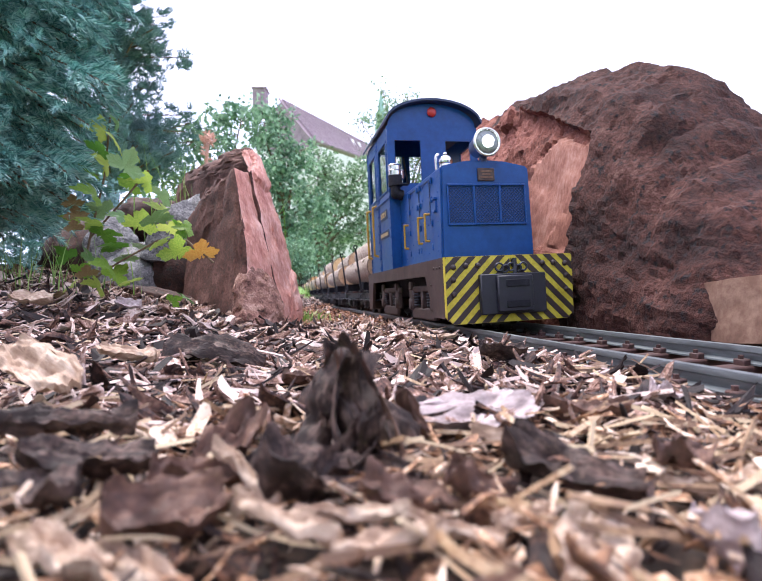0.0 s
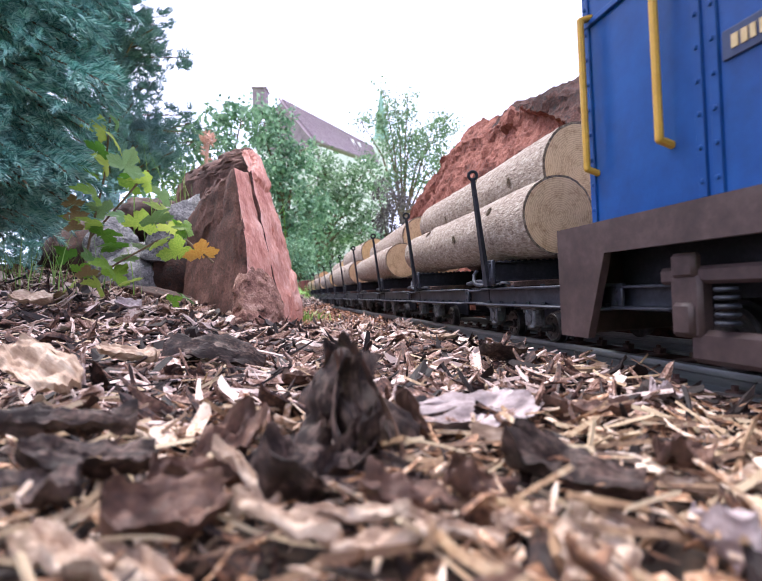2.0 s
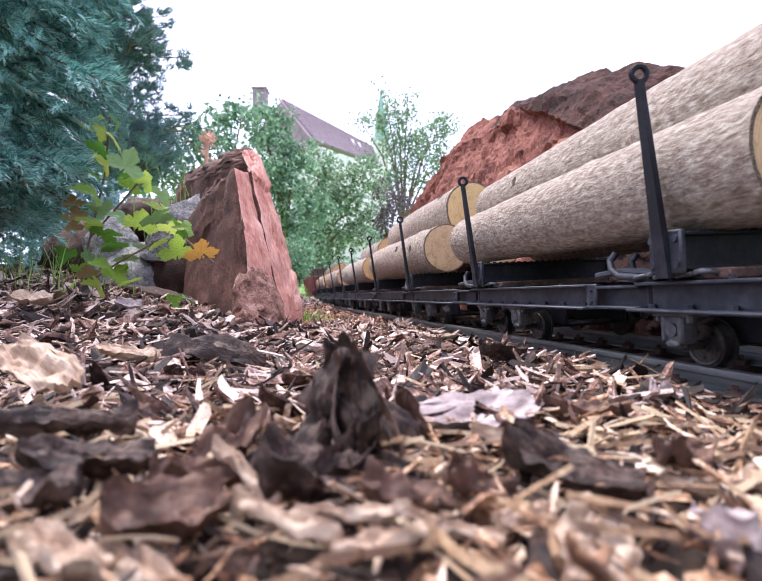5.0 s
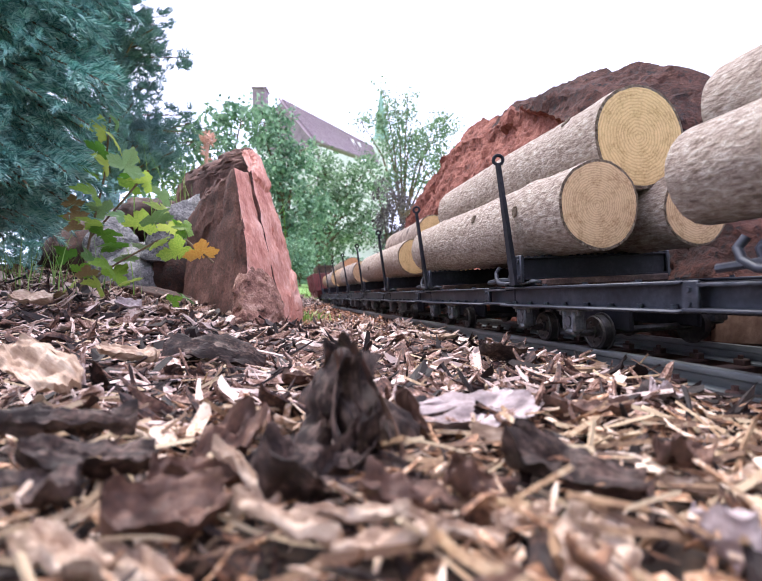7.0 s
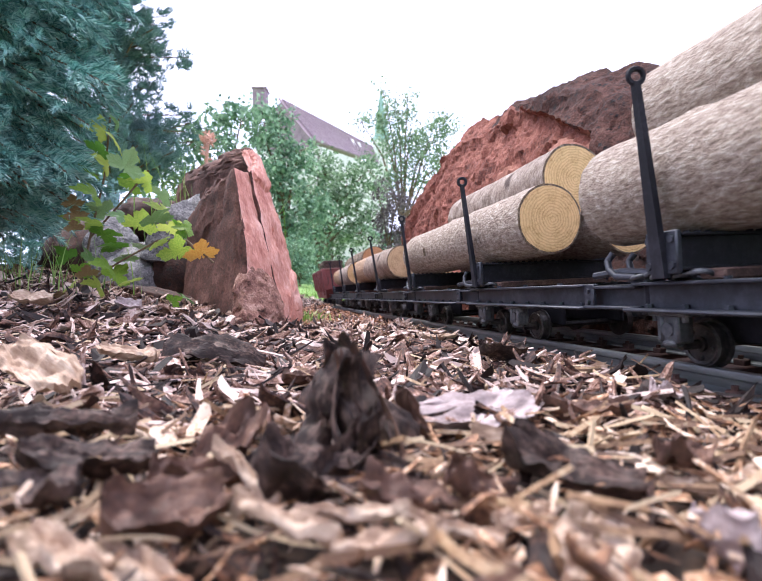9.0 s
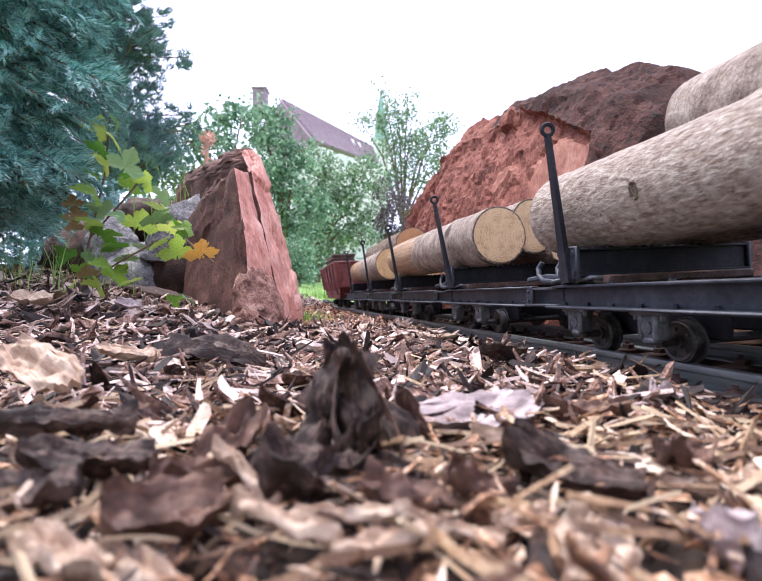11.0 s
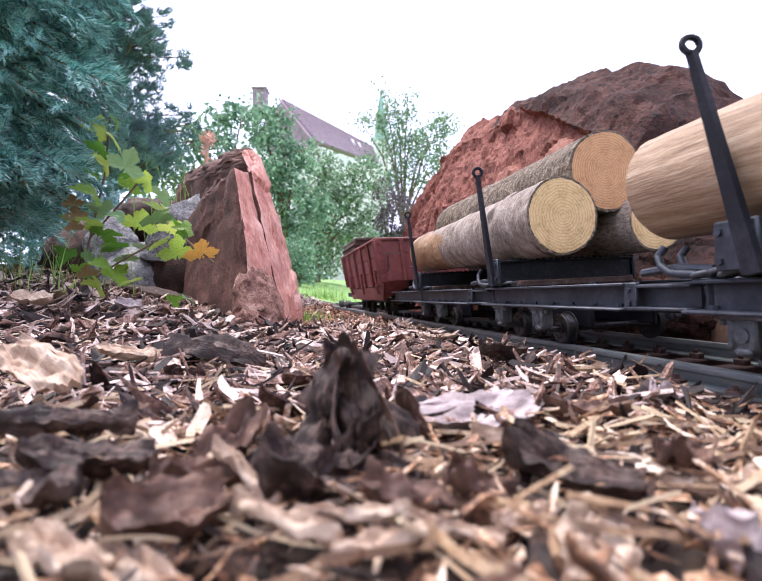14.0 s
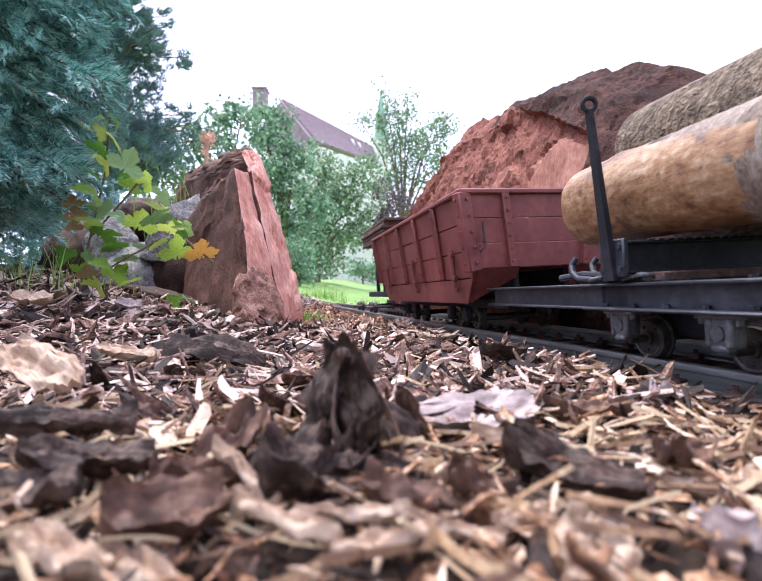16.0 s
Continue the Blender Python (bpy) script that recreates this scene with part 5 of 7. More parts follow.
# ---- red tipping wagon and a wagon of dark boards at the train's end ----
def make_red_wagon():
    wg = thing("tipper_wagon", None, None, "oxide-red wooden tipping wagon with flared sides", "rail wagon")
    TW, BW, Z0, ZM, Z1 = 0.142, 0.118, 0.050, 0.106, 0.222
    END, SKIRT = 0.330, 0.278
    for side in (-1, 1):
        bm = bmesh.new()
        block(bm, side * 0.098, -0.475, 0.0735, 0.020, 0.29, 0.003, 0.0008)
        block(bm, side * 0.093, -0.475, 0.062, 0.003, 0.29, 0.022)
        block(bm, side * 0.098, -0.475, 0.0500, 0.020, 0.29, 0.003, 0.0008)
        part("platform_beam", bm, M_STEEL, wg, "dark grey steel channel beam")
    part("platform", block(bmesh.new(), 0, -0.475, 0.066, 0.176, 0.28, 0.006), M_BLACK, wg)

    def at(u, v, z):
        """A point on the flared body, u across and v along from -1 to 1; its skirt draws in towards the ends."""
        half = END if z >= ZM else lerp(SKIRT, END, (z - Z0) / (ZM - Z0))
        return Vector((u * lerp(BW, TW, (z - Z0) / (Z1 - Z0)), v * half, z))

    def plank(bm, a, b, c, d, nrm, t):
        n = Vector(nrm) * t
        vs = [bm.verts.new(p) for p in (a, b, c, d)] + [bm.verts.new(p + n) for p in (a, b, c, d)]
        for f in ((0, 1, 2, 3), (7, 6, 5, 4), (0, 4, 5, 1), (1, 5, 6, 2), (2, 6, 7, 3), (3, 7, 4, 0)):
            bm.faces.new([vs[i] for i in f])

    def batten(bm, a, b, w, t):
        m = Matrix.Translation((a + b) / 2) @ (b - a).to_track_quat("Z", "X").to_matrix().to_4x4()
        return block(bm, 0, 0, 0, w, t, (b - a).length, 0.0015, m)

    gap = 0.0011
    levels = [Z0, 0.092, 0.135, 0.178, Z1]
    for side in (-1, 1):
        for za, zb in zip(levels, levels[1:]):
            bm = bmesh.new()
            cuts = [za + gap] + ([ZM] if za < ZM < zb else []) + [zb - gap]
            for lo, hi in zip(cuts, cuts[1:]):
                plank(bm, at(side, -1, lo), at(side, 1, lo), at(side, 1, hi), at(side, -1, hi), (-side, 0, 0), 0.009)
            part("side_plank", fixed(bm), M_REDPAINT, wg)
        for za, zb in zip([ZM, 0.145, 0.184], [0.145, 0.184, Z1]):
            bm = bmesh.new()
            plank(bm, at(-1, side, za + gap), at(1, side, za + gap), at(1, side, zb - gap), at(-1, side, zb - gap), (0, -side, 0), 0.009)
            part("end_plank", fixed(bm), M_REDPAINT, wg)
        for u0, u1 in ((-1, -0.40), (0.40, 1)):
            bm = bmesh.new()
            inner = u0 if abs(u0) < 1 else u1
            outer = u1 if abs(u0) < 1 else u0
            a, b = at(outer, side, Z0), at(outer, side, ZM)
            c, d = at(inner, side, ZM), at(inner, side, Z0 + 0.040)
            plank(bm, a, b, c, d, (0, -side, 0), 0.008)
            part("skirt_end", fixed(bm), M_REDPAINT, wg, "red slanting end of the lower skirt")
        for v in (-0.60, -0.22, 0.18, 0.58):
            bm = bmesh.new()
            batten(bm, at(side, v, 0.094), at(side, v, Z1), 0.016, 0.012)
            for k in range(4):
                q = at(side, v, 0.094).lerp(at(side, v, Z1), 0.12 + 0.25 * k)
                ball(bm, q + Vector((side * 0.008, 0, 0)), 0.0030, 6, 4)
            part("side_rib", bm, M_REDPAINT, wg, "red wooden rib with bolts")
        for v in (-1, 1):
            bm = bmesh.new()
            a, b = at(side, v * 0.992, ZM - 0.004), at(side, v * 0.992, Z1 + 0.002)
            batten(bm, a, b, 0.022, 0.020)
            for k in range(5):
                q = a.lerp(b, 0.1 + 0.2 * k)
                ball(bm, q + Vector((side * 0.011, 0, 0)), 0.0030, 6, 4)
                ball(bm, q + Vector((-side * 0.004, v * 0.011, 0)), 0.0030, 6, 4)
            part("corner_post", bm, M_REDPAINT, wg, "dark red corner iron with bolts")
        for u in (-0.50, 0.50):
            bm = bmesh.new()
            a, b = at(u, side, ZM), at(u, side, Z1 + 0.004)
            batten(bm, a, b, 0.012, 0.014)
            for k in range(6):
                ball(bm, a.lerp(b, 0.08 + 0.165 * k) + Vector((0, side * 0.007, 0)), 0.0028, 6, 4)
            part("end_rib", bm, M_REDPAINT, wg, "red end rib with bolts")
        bm = bmesh.new()
        block(bm, side * TW, 0, Z1 + 0.003, 0.015, 2 * END + 0.012, 0.008, 0.002)
        part("top_rail", bm, M_REDPAINT, wg)
        bm = bmesh.new()
        block(bm, 0, side * END, Z1 + 0.003, 2 * TW, 0.013, 0.008, 0.002)
        part("top_rail", bm, M_REDPAINT, wg)
        for v in (-0.80, -0.05, 0.70):
            bm = bmesh.new()
            p = at(side, v, 0.094)
            rod(bm, p + Vector((side * 0.004, 0, -0.024)), p + Vector((side * 0.011, 0, 0.046)), 0.0036, 8)
            for dz in (-0.020, 0.0, 0.040):
                block(bm, p.x + side * (0.006 + 0.12 * dz), p.y, p.z + dz, 0.007, 0.013, 0.008, 0.001)
            part("hinge", bm, M_REDPAINT, wg, "red strap hinge")
        bm = bmesh.new()
        q = at(-0.86, side, 0.150) + Vector((0, side * 0.010, 0))
        bent(bm, [q + Vector((0, 0, 0.028)), q + Vector((0.002, 0, -0.010)), q + Vector((-0.006, 0, -0.018))], 0.0022, 6)
        part("latch_hook", bm, M_RUST, wg, "worn iron latch hook")
    bm = bmesh.new()
    block(bm, 0, 0, ZM + 0.004, 2 * BW - 0.02, 2 * END - 0.03, 0.008)
    part("floor", bm, M_REDPAINT, wg)
    bm = bmesh.new()
    for side in (-1, 1):
        block(bm, side * 0.06, 0, 0.048, 0.016, 0.64, 0.018, 0.002)
        block(bm, side * 0.045, 0, 0.080, 0.010, 0.62, 0.046, 0.002)
    part("underframe", bm, M_BLACK, wg)
    for y in (-0.20, -0.12, 0.12, 0.20):
        wheelset(wg, y, 0.0195, WHEEL_SMALL)
        for side in (-1, 1):
            bm = bmesh.new()
            block(bm, side * 0.088, y, 0.030, 0.014, 0.018, 0.026, 0.003)
            part("axle_box", bm, M_BLACK, wg)
    return wg


ride(make_red_wagon(), 11 * PITCH + 0.655)




def make_board_wagon():
    wg = thing("board_wagon", None, None, "narrow wagon carrying a raised stack of dark weathered boards", "rail wagon")
    bm = bmesh.new()
    block(bm, 0.03, 0, 0.066, 0.08, 0.46, 0.022, 0.002)
    part("deck", bm, M_BLACK, wg)
    for y in (-0.17, -0.09, 0.09, 0.17):
        wheelset(wg, y, 0.0195, WHEEL_SMALL)
    for x in (0.02, 0.05):
        for y in (-0.16, 0.16):
            bm = bmesh.new()
            block(bm, x, y, 0.174, 0.014, 0.014, 0.195, 0.002)
            part("post", bm, M_BLACK, wg)
    rng = random.Random(5)
    for k in range(6):
        bm = bmesh.new()
        block(bm, 0.045 + rng.uniform(-0.006, 0.006), rng.uniform(-0.01, 0.01), 0.2715 + 0.0125 * k + 0.006, 0.155, 0.42, 0.0108, 0.0015)
        part("board", bm, M_OLDBOARD, wg)
    return wg


ride(make_board_wagon(), 11 * PITCH + 1.56)


# ---- plants, rocks and buildings round the track ----
def view(x, z, y):
    """A place at the distance y, x and z given as slopes from the eye (right and up)."""
    return Vector((x * y, y, EYE_Z + z * y))


def mesh_of(name, verts, faces, mat, parent=None, label="", kind="stuff"):
    me = bpy.data.meshes.new(name)
    me.from_pydata(verts, [], faces)
    me.materials.append(mat)
    ob = new(name, me)
    if parent:
        ob.parent = parent
    return tagged(ob, label, kind=kind)


class Cloud:
    """Collects many small needles or leaves into one mesh."""

    def __init__(self):
        self.v, self.f = [], []

    def tube(self, a, b, r0, r1, k=5):
        d = (b - a).normalized()
        u = d.orthogonal().normalized()
        w = d.cross(u)
        n = len(self.v)
        for p, r in ((a, r0), (b, r1)):
            for i in range(k):
                t = 2 * math.pi * i / k
                self.v.append(tuple(p + u * r * math.cos(t) + w * r * math.sin(t)))
        for i in range(k):
            self.f.append((n + i, n + (i + 1) % k, n + k + (i + 1) % k, n + k + i))

    def needle(self, p, d, length, w):
        d = d.normalized()
        a = d.orthogonal().normalized()
        b = d.cross(a)
        n = len(self.v)
        q = p + d * length
        self.v += [tuple(p + a * w), tuple(p - a * w * 0.5 + b * w * 0.87), tuple(p - a * w * 0.5 - b * w * 0.87), tuple(q)]
        self.f += [(n, n + 1, n + 3), (n + 1, n + 2, n + 3), (n + 2, n, n + 3)]

    def leaf(self, p, d, nrm, length, w):
        d = d.normalized()
        s = d.cross(nrm)
        s = s.normalized() if s.length > 1e-6 else d.orthogonal().normalized()
        up = s.cross(d)
        n = len(self.v)
        c = p + d * length * 0.5
        self.v += [tuple(p), tuple(c + s * w / 2 + up * w * 0.18), tuple(p + d * length), tuple(c - s * w / 2 + up * w * 0.18), tuple(c)]
        self.f += [(n, n + 1, n + 4), (n + 1, n + 2, n + 4), (n + 2, n + 3, n + 4), (n + 3, n, n + 4)]


def rnd_dir(rng):
    z = rng.uniform(-1, 1)
    a = rng.uniform(0, 2 * math.pi)
    r = math.sqrt(1 - z * z)
    return Vector((r * math.cos(a), r * math.sin(a), z))


def spruce_spray(cloud, wood, rng, a, b, droop, twigs, needle, w):
    """A branch from a to b, drooping, with side twigs, all set with needles."""
    n = 10
    pts = []
    for i in range(n + 1):
        f = i / n
        p = a.lerp(b, f)
        p = p + Vector((0, 0, -droop * f * f))
        pts.append(p)
    for p, q in zip(pts, pts[1:]):
        wood.tube(p, q, 0.0022, 0.0018)
    lines = [pts]
    side = (b - a).cross(Vector((0, 0, 1))).normalized()
    up = side.cross(b - a).normalized()
    for i in range(twigs):
        f = rng.uniform(0.15, 1.0)
        p = pts[min(n, int(f * n))]
        out = (b - a).normalized() * rng.uniform(0.6, 1.0) + side * rng.choice((-1, 1)) * rng.uniform(0.4, 0.9) + up * rng.uniform(-0.45, 0.35)
        ln = (b - a).length * rng.uniform(0.18, 0.42) * (1.15 - 0.6 * f)
        lines.append([p + out.normalized() * ln * j / 5 + Vector((0, 0, -0.12 * ln * (j / 5) ** 2)) for j in range(6)])
    for pts in lines:
        for p, q in zip(pts, pts[1:]):
            d = q - p
            k = max(3, int(d.length / needle * 22))
            for j in range(k):
                o = rnd_dir(rng)
                o = o - d.normalized() * o.dot(d.normalized())
                dirn = d.normalized() * 1.0 + o.normalized() * 0.68 + Vector((0, 0, 0.18))
                cloud.needle(p + d * rng.random(), dirn, needle * rng.uniform(0.75, 1.15), w)


def make_blue_spruce():
    rng = random.Random(21)
    sp = thing("blue_spruce", None, None, "blue-green spruce with dense needled branches reaching over the bed", "tree")
    bm = bmesh.new()
    rod(bm, (-1.25, 1.25, -0.02), (-1.2, 1.2, 1.3), 0.035, 12, 0.015)
    part("trunk", bm, M_TWIG, sp, "brown spruce trunk")
    cloud, wood = Cloud(), Cloud()
    for k in range(125):
        z = rng.uniform(0.20, 0.72)
        y = rng.uniform(0.80, 1.12)
        reach = table(z, [(0.10, -0.70), (0.2, -0.64), (0.30, -0.61), (0.40, -0.59), (0.5, -0.57), (0.7, -0.545)]) * y + rng.uniform(-0.26, 0.01)
        b = Vector((reach, y, EYE_Z + (z + 0.02) * y - 0.02))
        a = b + Vector((-rng.uniform(0.20, 0.32), rng.uniform(-0.03, 0.22), rng.uniform(0.02, 0.13)))
        spruce_spray(cloud, wood, rng, a, b, 0.06, 10, 0.021, 0.0016)
    for k in range(34):
        z = rng.uniform(0.06, 0.3)
        y = rng.uniform(0.85, 1.2)
        b = Vector((-0.75 * y + rng.uniform(-0.1, 0.04), y, EYE_Z + z * y + 0.06))
        a = b + Vector((-rng.uniform(0.15, 0.28), rng.uniform(0, 0.2), rng.uniform(0.0, 0.1)))
        spruce_spray(cloud, wood, rng, a, b, 0.03, 7, 0.019, 0.0011)
    for k in range(70):
        z = rng.uniform(0.02, 0.62)
        y = rng.uniform(1.22, 1.55)
        b = Vector((rng.uniform(-0.92, -0.66) * y, y, EYE_Z + z * y + 0.03))
        a = b + Vector((-rng.uniform(0.22, 0.36), rng.uniform(0, 0.15), rng.uniform(0.0, 0.12)))
        spruce_spray(cloud, wood, rng, a, b, 0.04, 8, 0.026, 0.0019)
    mesh_of("branch", wood.v, wood.f, M_TWIG, sp, "thin brown branches")
    mesh_of("needles", cloud.v, cloud.f, M_SPRUCE, sp, "dense blue-green needles")
    return sp


make_blue_spruce()


def make_conifer():
    rng = random.Random(5)
    tr = thing("pine_tree", None, None, "tall dark blue-green pine behind the rocks", "tree")
    base = Vector((-3.45, 6.2, 0.05))
    bm = bmesh.new()
    rod(bm, base - Vector((0, 0, 0.2)), base + Vector((0.1, 0, 7.0)), 0.09, 12, 0.03)
    part("trunk", bm, M_TWIG, tr, "brown pine trunk")
    cloud, wood = Cloud(), Cloud()
    for k in range(130):
        z = rng.uniform(1.35, 5.2)
        a = base + Vector((0.05, 0, z))
        ang = rng.uniform(0, 2 * math.pi)
        ln = rng.uniform(0.55, 1.0) * table(z, [(1.3, 0.85), (2.4, 0.92), (3.5, 0.86), (5.4, 0.55)])
        b = a + Vector((math.cos(ang) * ln, math.sin(ang) * ln, rng.uniform(0.0, 0.45)))
        wood.tube(a, b, 0.014, 0.006)
        for j in range(20):
            p = a.lerp(b, rng.uniform(0.1, 1.0)) + rnd_dir(rng) * 0.12
            d0 = (b - a).normalized() + Vector((0, 0, 0.5)) + rnd_dir(rng) * 0.7
            for q in range(24):
                cloud.needle(p + rnd_dir(rng) * 0.035, d0 + rnd_dir(rng) * 0.9, rng.uniform(0.07, 0.13), 0.006)
    mesh_of("branch", wood.v, wood.f, M_TWIG, tr, "brown pine limbs")
    mesh_of("needles", cloud.v, cloud.f, M_CONIFER, tr, "tufts of dark needles")
    return tr


make_conifer()


def broadleaf(name, label, base, height, clumps, mat, leaf, count, seed, trunk=0.05, parent_cat="tree", airy=1.0):
    """A tree or shrub: trunk, limbs to every clump, and leaves scattered in the clumps."""
    rng = random.Random(seed)
    tr = thing(name, None, None, label, parent_cat)
    wood = Cloud()
    base = Vector(base)
    fork = base + Vector((0, 0, height * 0.35))
    wood.tube(base - Vector((0, 0, 0.3)), fork, trunk, trunk * 0.7, 10)
    for c, r in clumps:
        c = Vector(c)
        mid = fork.lerp(c, 0.5) + Vector((0, 0, 0.1 * height))
        wood.tube(fork - Vector((0, 0, 0.02)), mid, trunk * 0.5, trunk * 0.33, 6)
        wood.tube(mid, c, trunk * 0.33, trunk * 0.12, 6)
        for _ in range(7):
            wood.tube(c, c + rnd_dir(rng) * r * 0.85, trunk * 0.13, trunk * 0.04, 4)
    mesh_of("trunk", wood.v, wood.f, M_TWIG, tr, "brown trunk with forking limbs", kind="")
    cloud = Cloud()
    total = sum(r ** 2 for _, r in clumps)
    for c, r in clumps:
        c = Vector(c)
        n = int(count * r * r / total)
        tips = [c + rnd_dir(rng) * r * rng.uniform(0.45, 1.12) for _ in range(max(8, n // 16))]
        for _ in range(n):
            t = tips[rng.randrange(len(tips))]
            p = t + rnd_dir(rng) * leaf * 2.2 * airy * rng.random()
            cloud.leaf(p, rnd_dir(rng) + Vector((0, 0, -0.3)), rnd_dir(rng) + Vector((0, 0, 0.8)), leaf * rng.uniform(0.7, 1.25), leaf * 0.6)
    mesh_of("foliage", cloud.v, cloud.f, mat, tr, "loose leafy crown with gaps")
    return tr


def clump(x, z, y, r):
    """A clump of leaves by its slopes from the eye, its distance and its radius as a slope."""
    return (tuple(view(x, z, y)), r * y)


broadleaf("hedge_shrub", "dense green hedge shrub behind the rocks", (-2.3, 7.0, 0.15), 2.2,
          [clump(-0.39, 0.32, 7, 0.055), clump(-0.34, 0.34, 7, 0.06), clump(-0.29, 0.36, 7.2, 0.05), clump(-0.37, 0.22, 7, 0.07), clump(-0.29, 0.25, 7, 0.07), clump(-0.45, 0.2, 7, 0.07),
           clump(-0.33, 0.12, 7, 0.08), clump(-0.43, 0.08, 7, 0.08), clump(-0.25, 0.1, 7, 0.06), clump(-0.5, 0.3, 7.4, 0.06), clump(-0.52, 0.1, 7.2, 0.08), clump(-0.35, 0.02, 7, 0.06)],
          M_HEDGE, 0.085, 7500, 31, 0.06, "shrub")
broadleaf("hedge_shrub", "taller green shrub in front of the house", (-1.5, 7.6, 0.15), 2.6,
          [clump(-0.25, 0.36, 7.8, 0.045), clump(-0.215, 0.36, 7.8, 0.04), clump(-0.22, 0.28, 7.6, 0.06), clump(-0.18, 0.22, 7.6, 0.06), clump(-0.2, 0.12, 7.6, 0.07), clump(-0.17, 0.29, 7.8, 0.04),
           clump(-0.26, 0.2, 7.6, 0.06), clump(-0.15, 0.16, 7.6, 0.05), clump(-0.19, 0.04, 7.6, 0.06)],
          M_HEDGE, 0.085, 6000, 32, 0.06, "shrub")
broadleaf("fruit_tree", "small pale-leaved fruit tree on the lawn", (-1.17, 9.0, 0.25), 1.9,
          [clump(-0.145, 0.20, 9, 0.045), clump(-0.11, 0.24, 9, 0.045), clump(-0.07, 0.23, 9, 0.045), clump(-0.05, 0.18, 9, 0.04), clump(-0.15, 0.13, 9, 0.04), clump(-0.09, 0.15, 9, 0.05),
           clump(-0.03, 0.26, 9, 0.035), clump(-0.13, 0.28, 9, 0.03), clump(-0.04, 0.13, 9, 0.035), clump(-0.16, 0.07, 9.1, 0.035), clump(-0.10, 0.08, 9.1, 0.04)],
          M_TREE, 0.075, 6500, 33, 0.06)
broadleaf("birch_tree", "airy pale green birch above the lawn", (0.5, 11.0, 0.3), 4.0,
          [clump(0.0, 0.36, 11, 0.03), clump(0.005, 0.42, 11, 0.012), clump(0.035, 0.38, 11, 0.035), clump(0.06, 0.33, 11, 0.04), clump(0.015, 0.30, 11, 0.04), clump(0.10, 0.32, 11, 0.04),
           clump(0.13, 0.36, 11, 0.03), clump(0.09, 0.26, 11, 0.045), clump(0.04, 0.24, 11, 0.04), clump(0.0, 0.22, 11, 0.03), clump(0.14, 0.28, 11, 0.03), clump(-0.04, 0.36, 11, 0.015), clump(0.055, 0.41, 11, 0.015)],
          M_TREE, 0.08, 5200, 34, 0.06, airy=1.6)
broadleaf("copper_shrub", "dark purple-leaved shrub beside the boulder", (0.15, 9.6, 0.3), 2.0,
          [clump(0.0, 0.17, 9.6, 0.035), clump(0.035, 0.19, 9.6, 0.035), clump(0.02, 0.11, 9.6, 0.04), clump(0.05, 0.13, 9.6, 0.03), clump(-0.01, 0.22, 9.6, 0.02)],
          M_PURPLE, 0.07, 2600, 35, 0.05, "shrub")
broadleaf("low_shrub", "low dark green bush at the lawn's edge", (-0.5, 13.5, 0.45), 0.6,
          [clump(-0.03, 0.055, 13.5, 0.022), clump(-0.055, 0.06, 13.5, 0.02), clump(-0.01, 0.05, 13.5, 0.02)], M_HEDGE, 0.08, 1500, 36, 0.03, "shrub")
broadleaf("low_shrub", "bright green bush beside the standing stone", (-1.0, 6.0, 0.05), 0.6,
          [clump(-0.165, 0.09, 6, 0.03), clump(-0.18, 0.06, 6, 0.03), clump(-0.155, 0.05, 6, 0.02)], M_HEDGE, 0.05, 1600, 37, 0.02, "shrub")


def make_far_hedge():
    """The wood behind the lawn."""
    rng = random.Random(9)
    cloud = Cloud()
    for k in range(9000):
        x = rng.uniform(-9, 9)
        y = 17 + rng.uniform(0, 1.5)
        top = 0.5 + 2.0 + 0.6 * noise.noise(Vector((x * 0.8, 1, 2)))
        p = Vector((x, y, rng.uniform(0.4, top)))
        cloud.leaf(p, rnd_dir(rng), rnd_dir(rng), rng.uniform(0.14, 0.3), 0.16)
    return tagged(mesh_of("far_hedge", cloud.v, cloud.f, M_HEDGE), "long clipped green hedge at the far end of the lawn", "hedge", kind="stuff")


make_far_hedge()


def blades(name, label, centre, spread, count, height, width, mat, seed, lean=0.4):
    rng = random.Random(seed)
    verts, faces = [], []
    for _ in range(count):
        p = Vector(centre) + Vector((rng.gauss(0, spread[0]), rng.gauss(0, spread[1]), 0))
        a = rng.uniform(0, 2 * math.pi)
        out = Vector((math.cos(a), math.sin(a), 0)) * rng.uniform(0.1, 1.0) * lean
        side = Vector((-math.sin(a), math.cos(a), 0)) * width / 2
        h = height * rng.uniform(0.5, 1.1)
        n = len(verts)
        for j in range(5):
            f = j / 4
            q = p + out * h * f * f + Vector((0, 0, h * f * (1 - 0.22 * f * lean)))
            s = side * (1 - f * 0.92)
            verts += [tuple(q + s), tuple(q - s)]
        for j in range(4):
            faces.append((n + 2 * j, n + 2 * j + 1, n + 2 * j + 3, n + 2 * j + 2))
    return tagged(mesh_of(name, verts, faces, mat), label, "grass", kind="stuff")


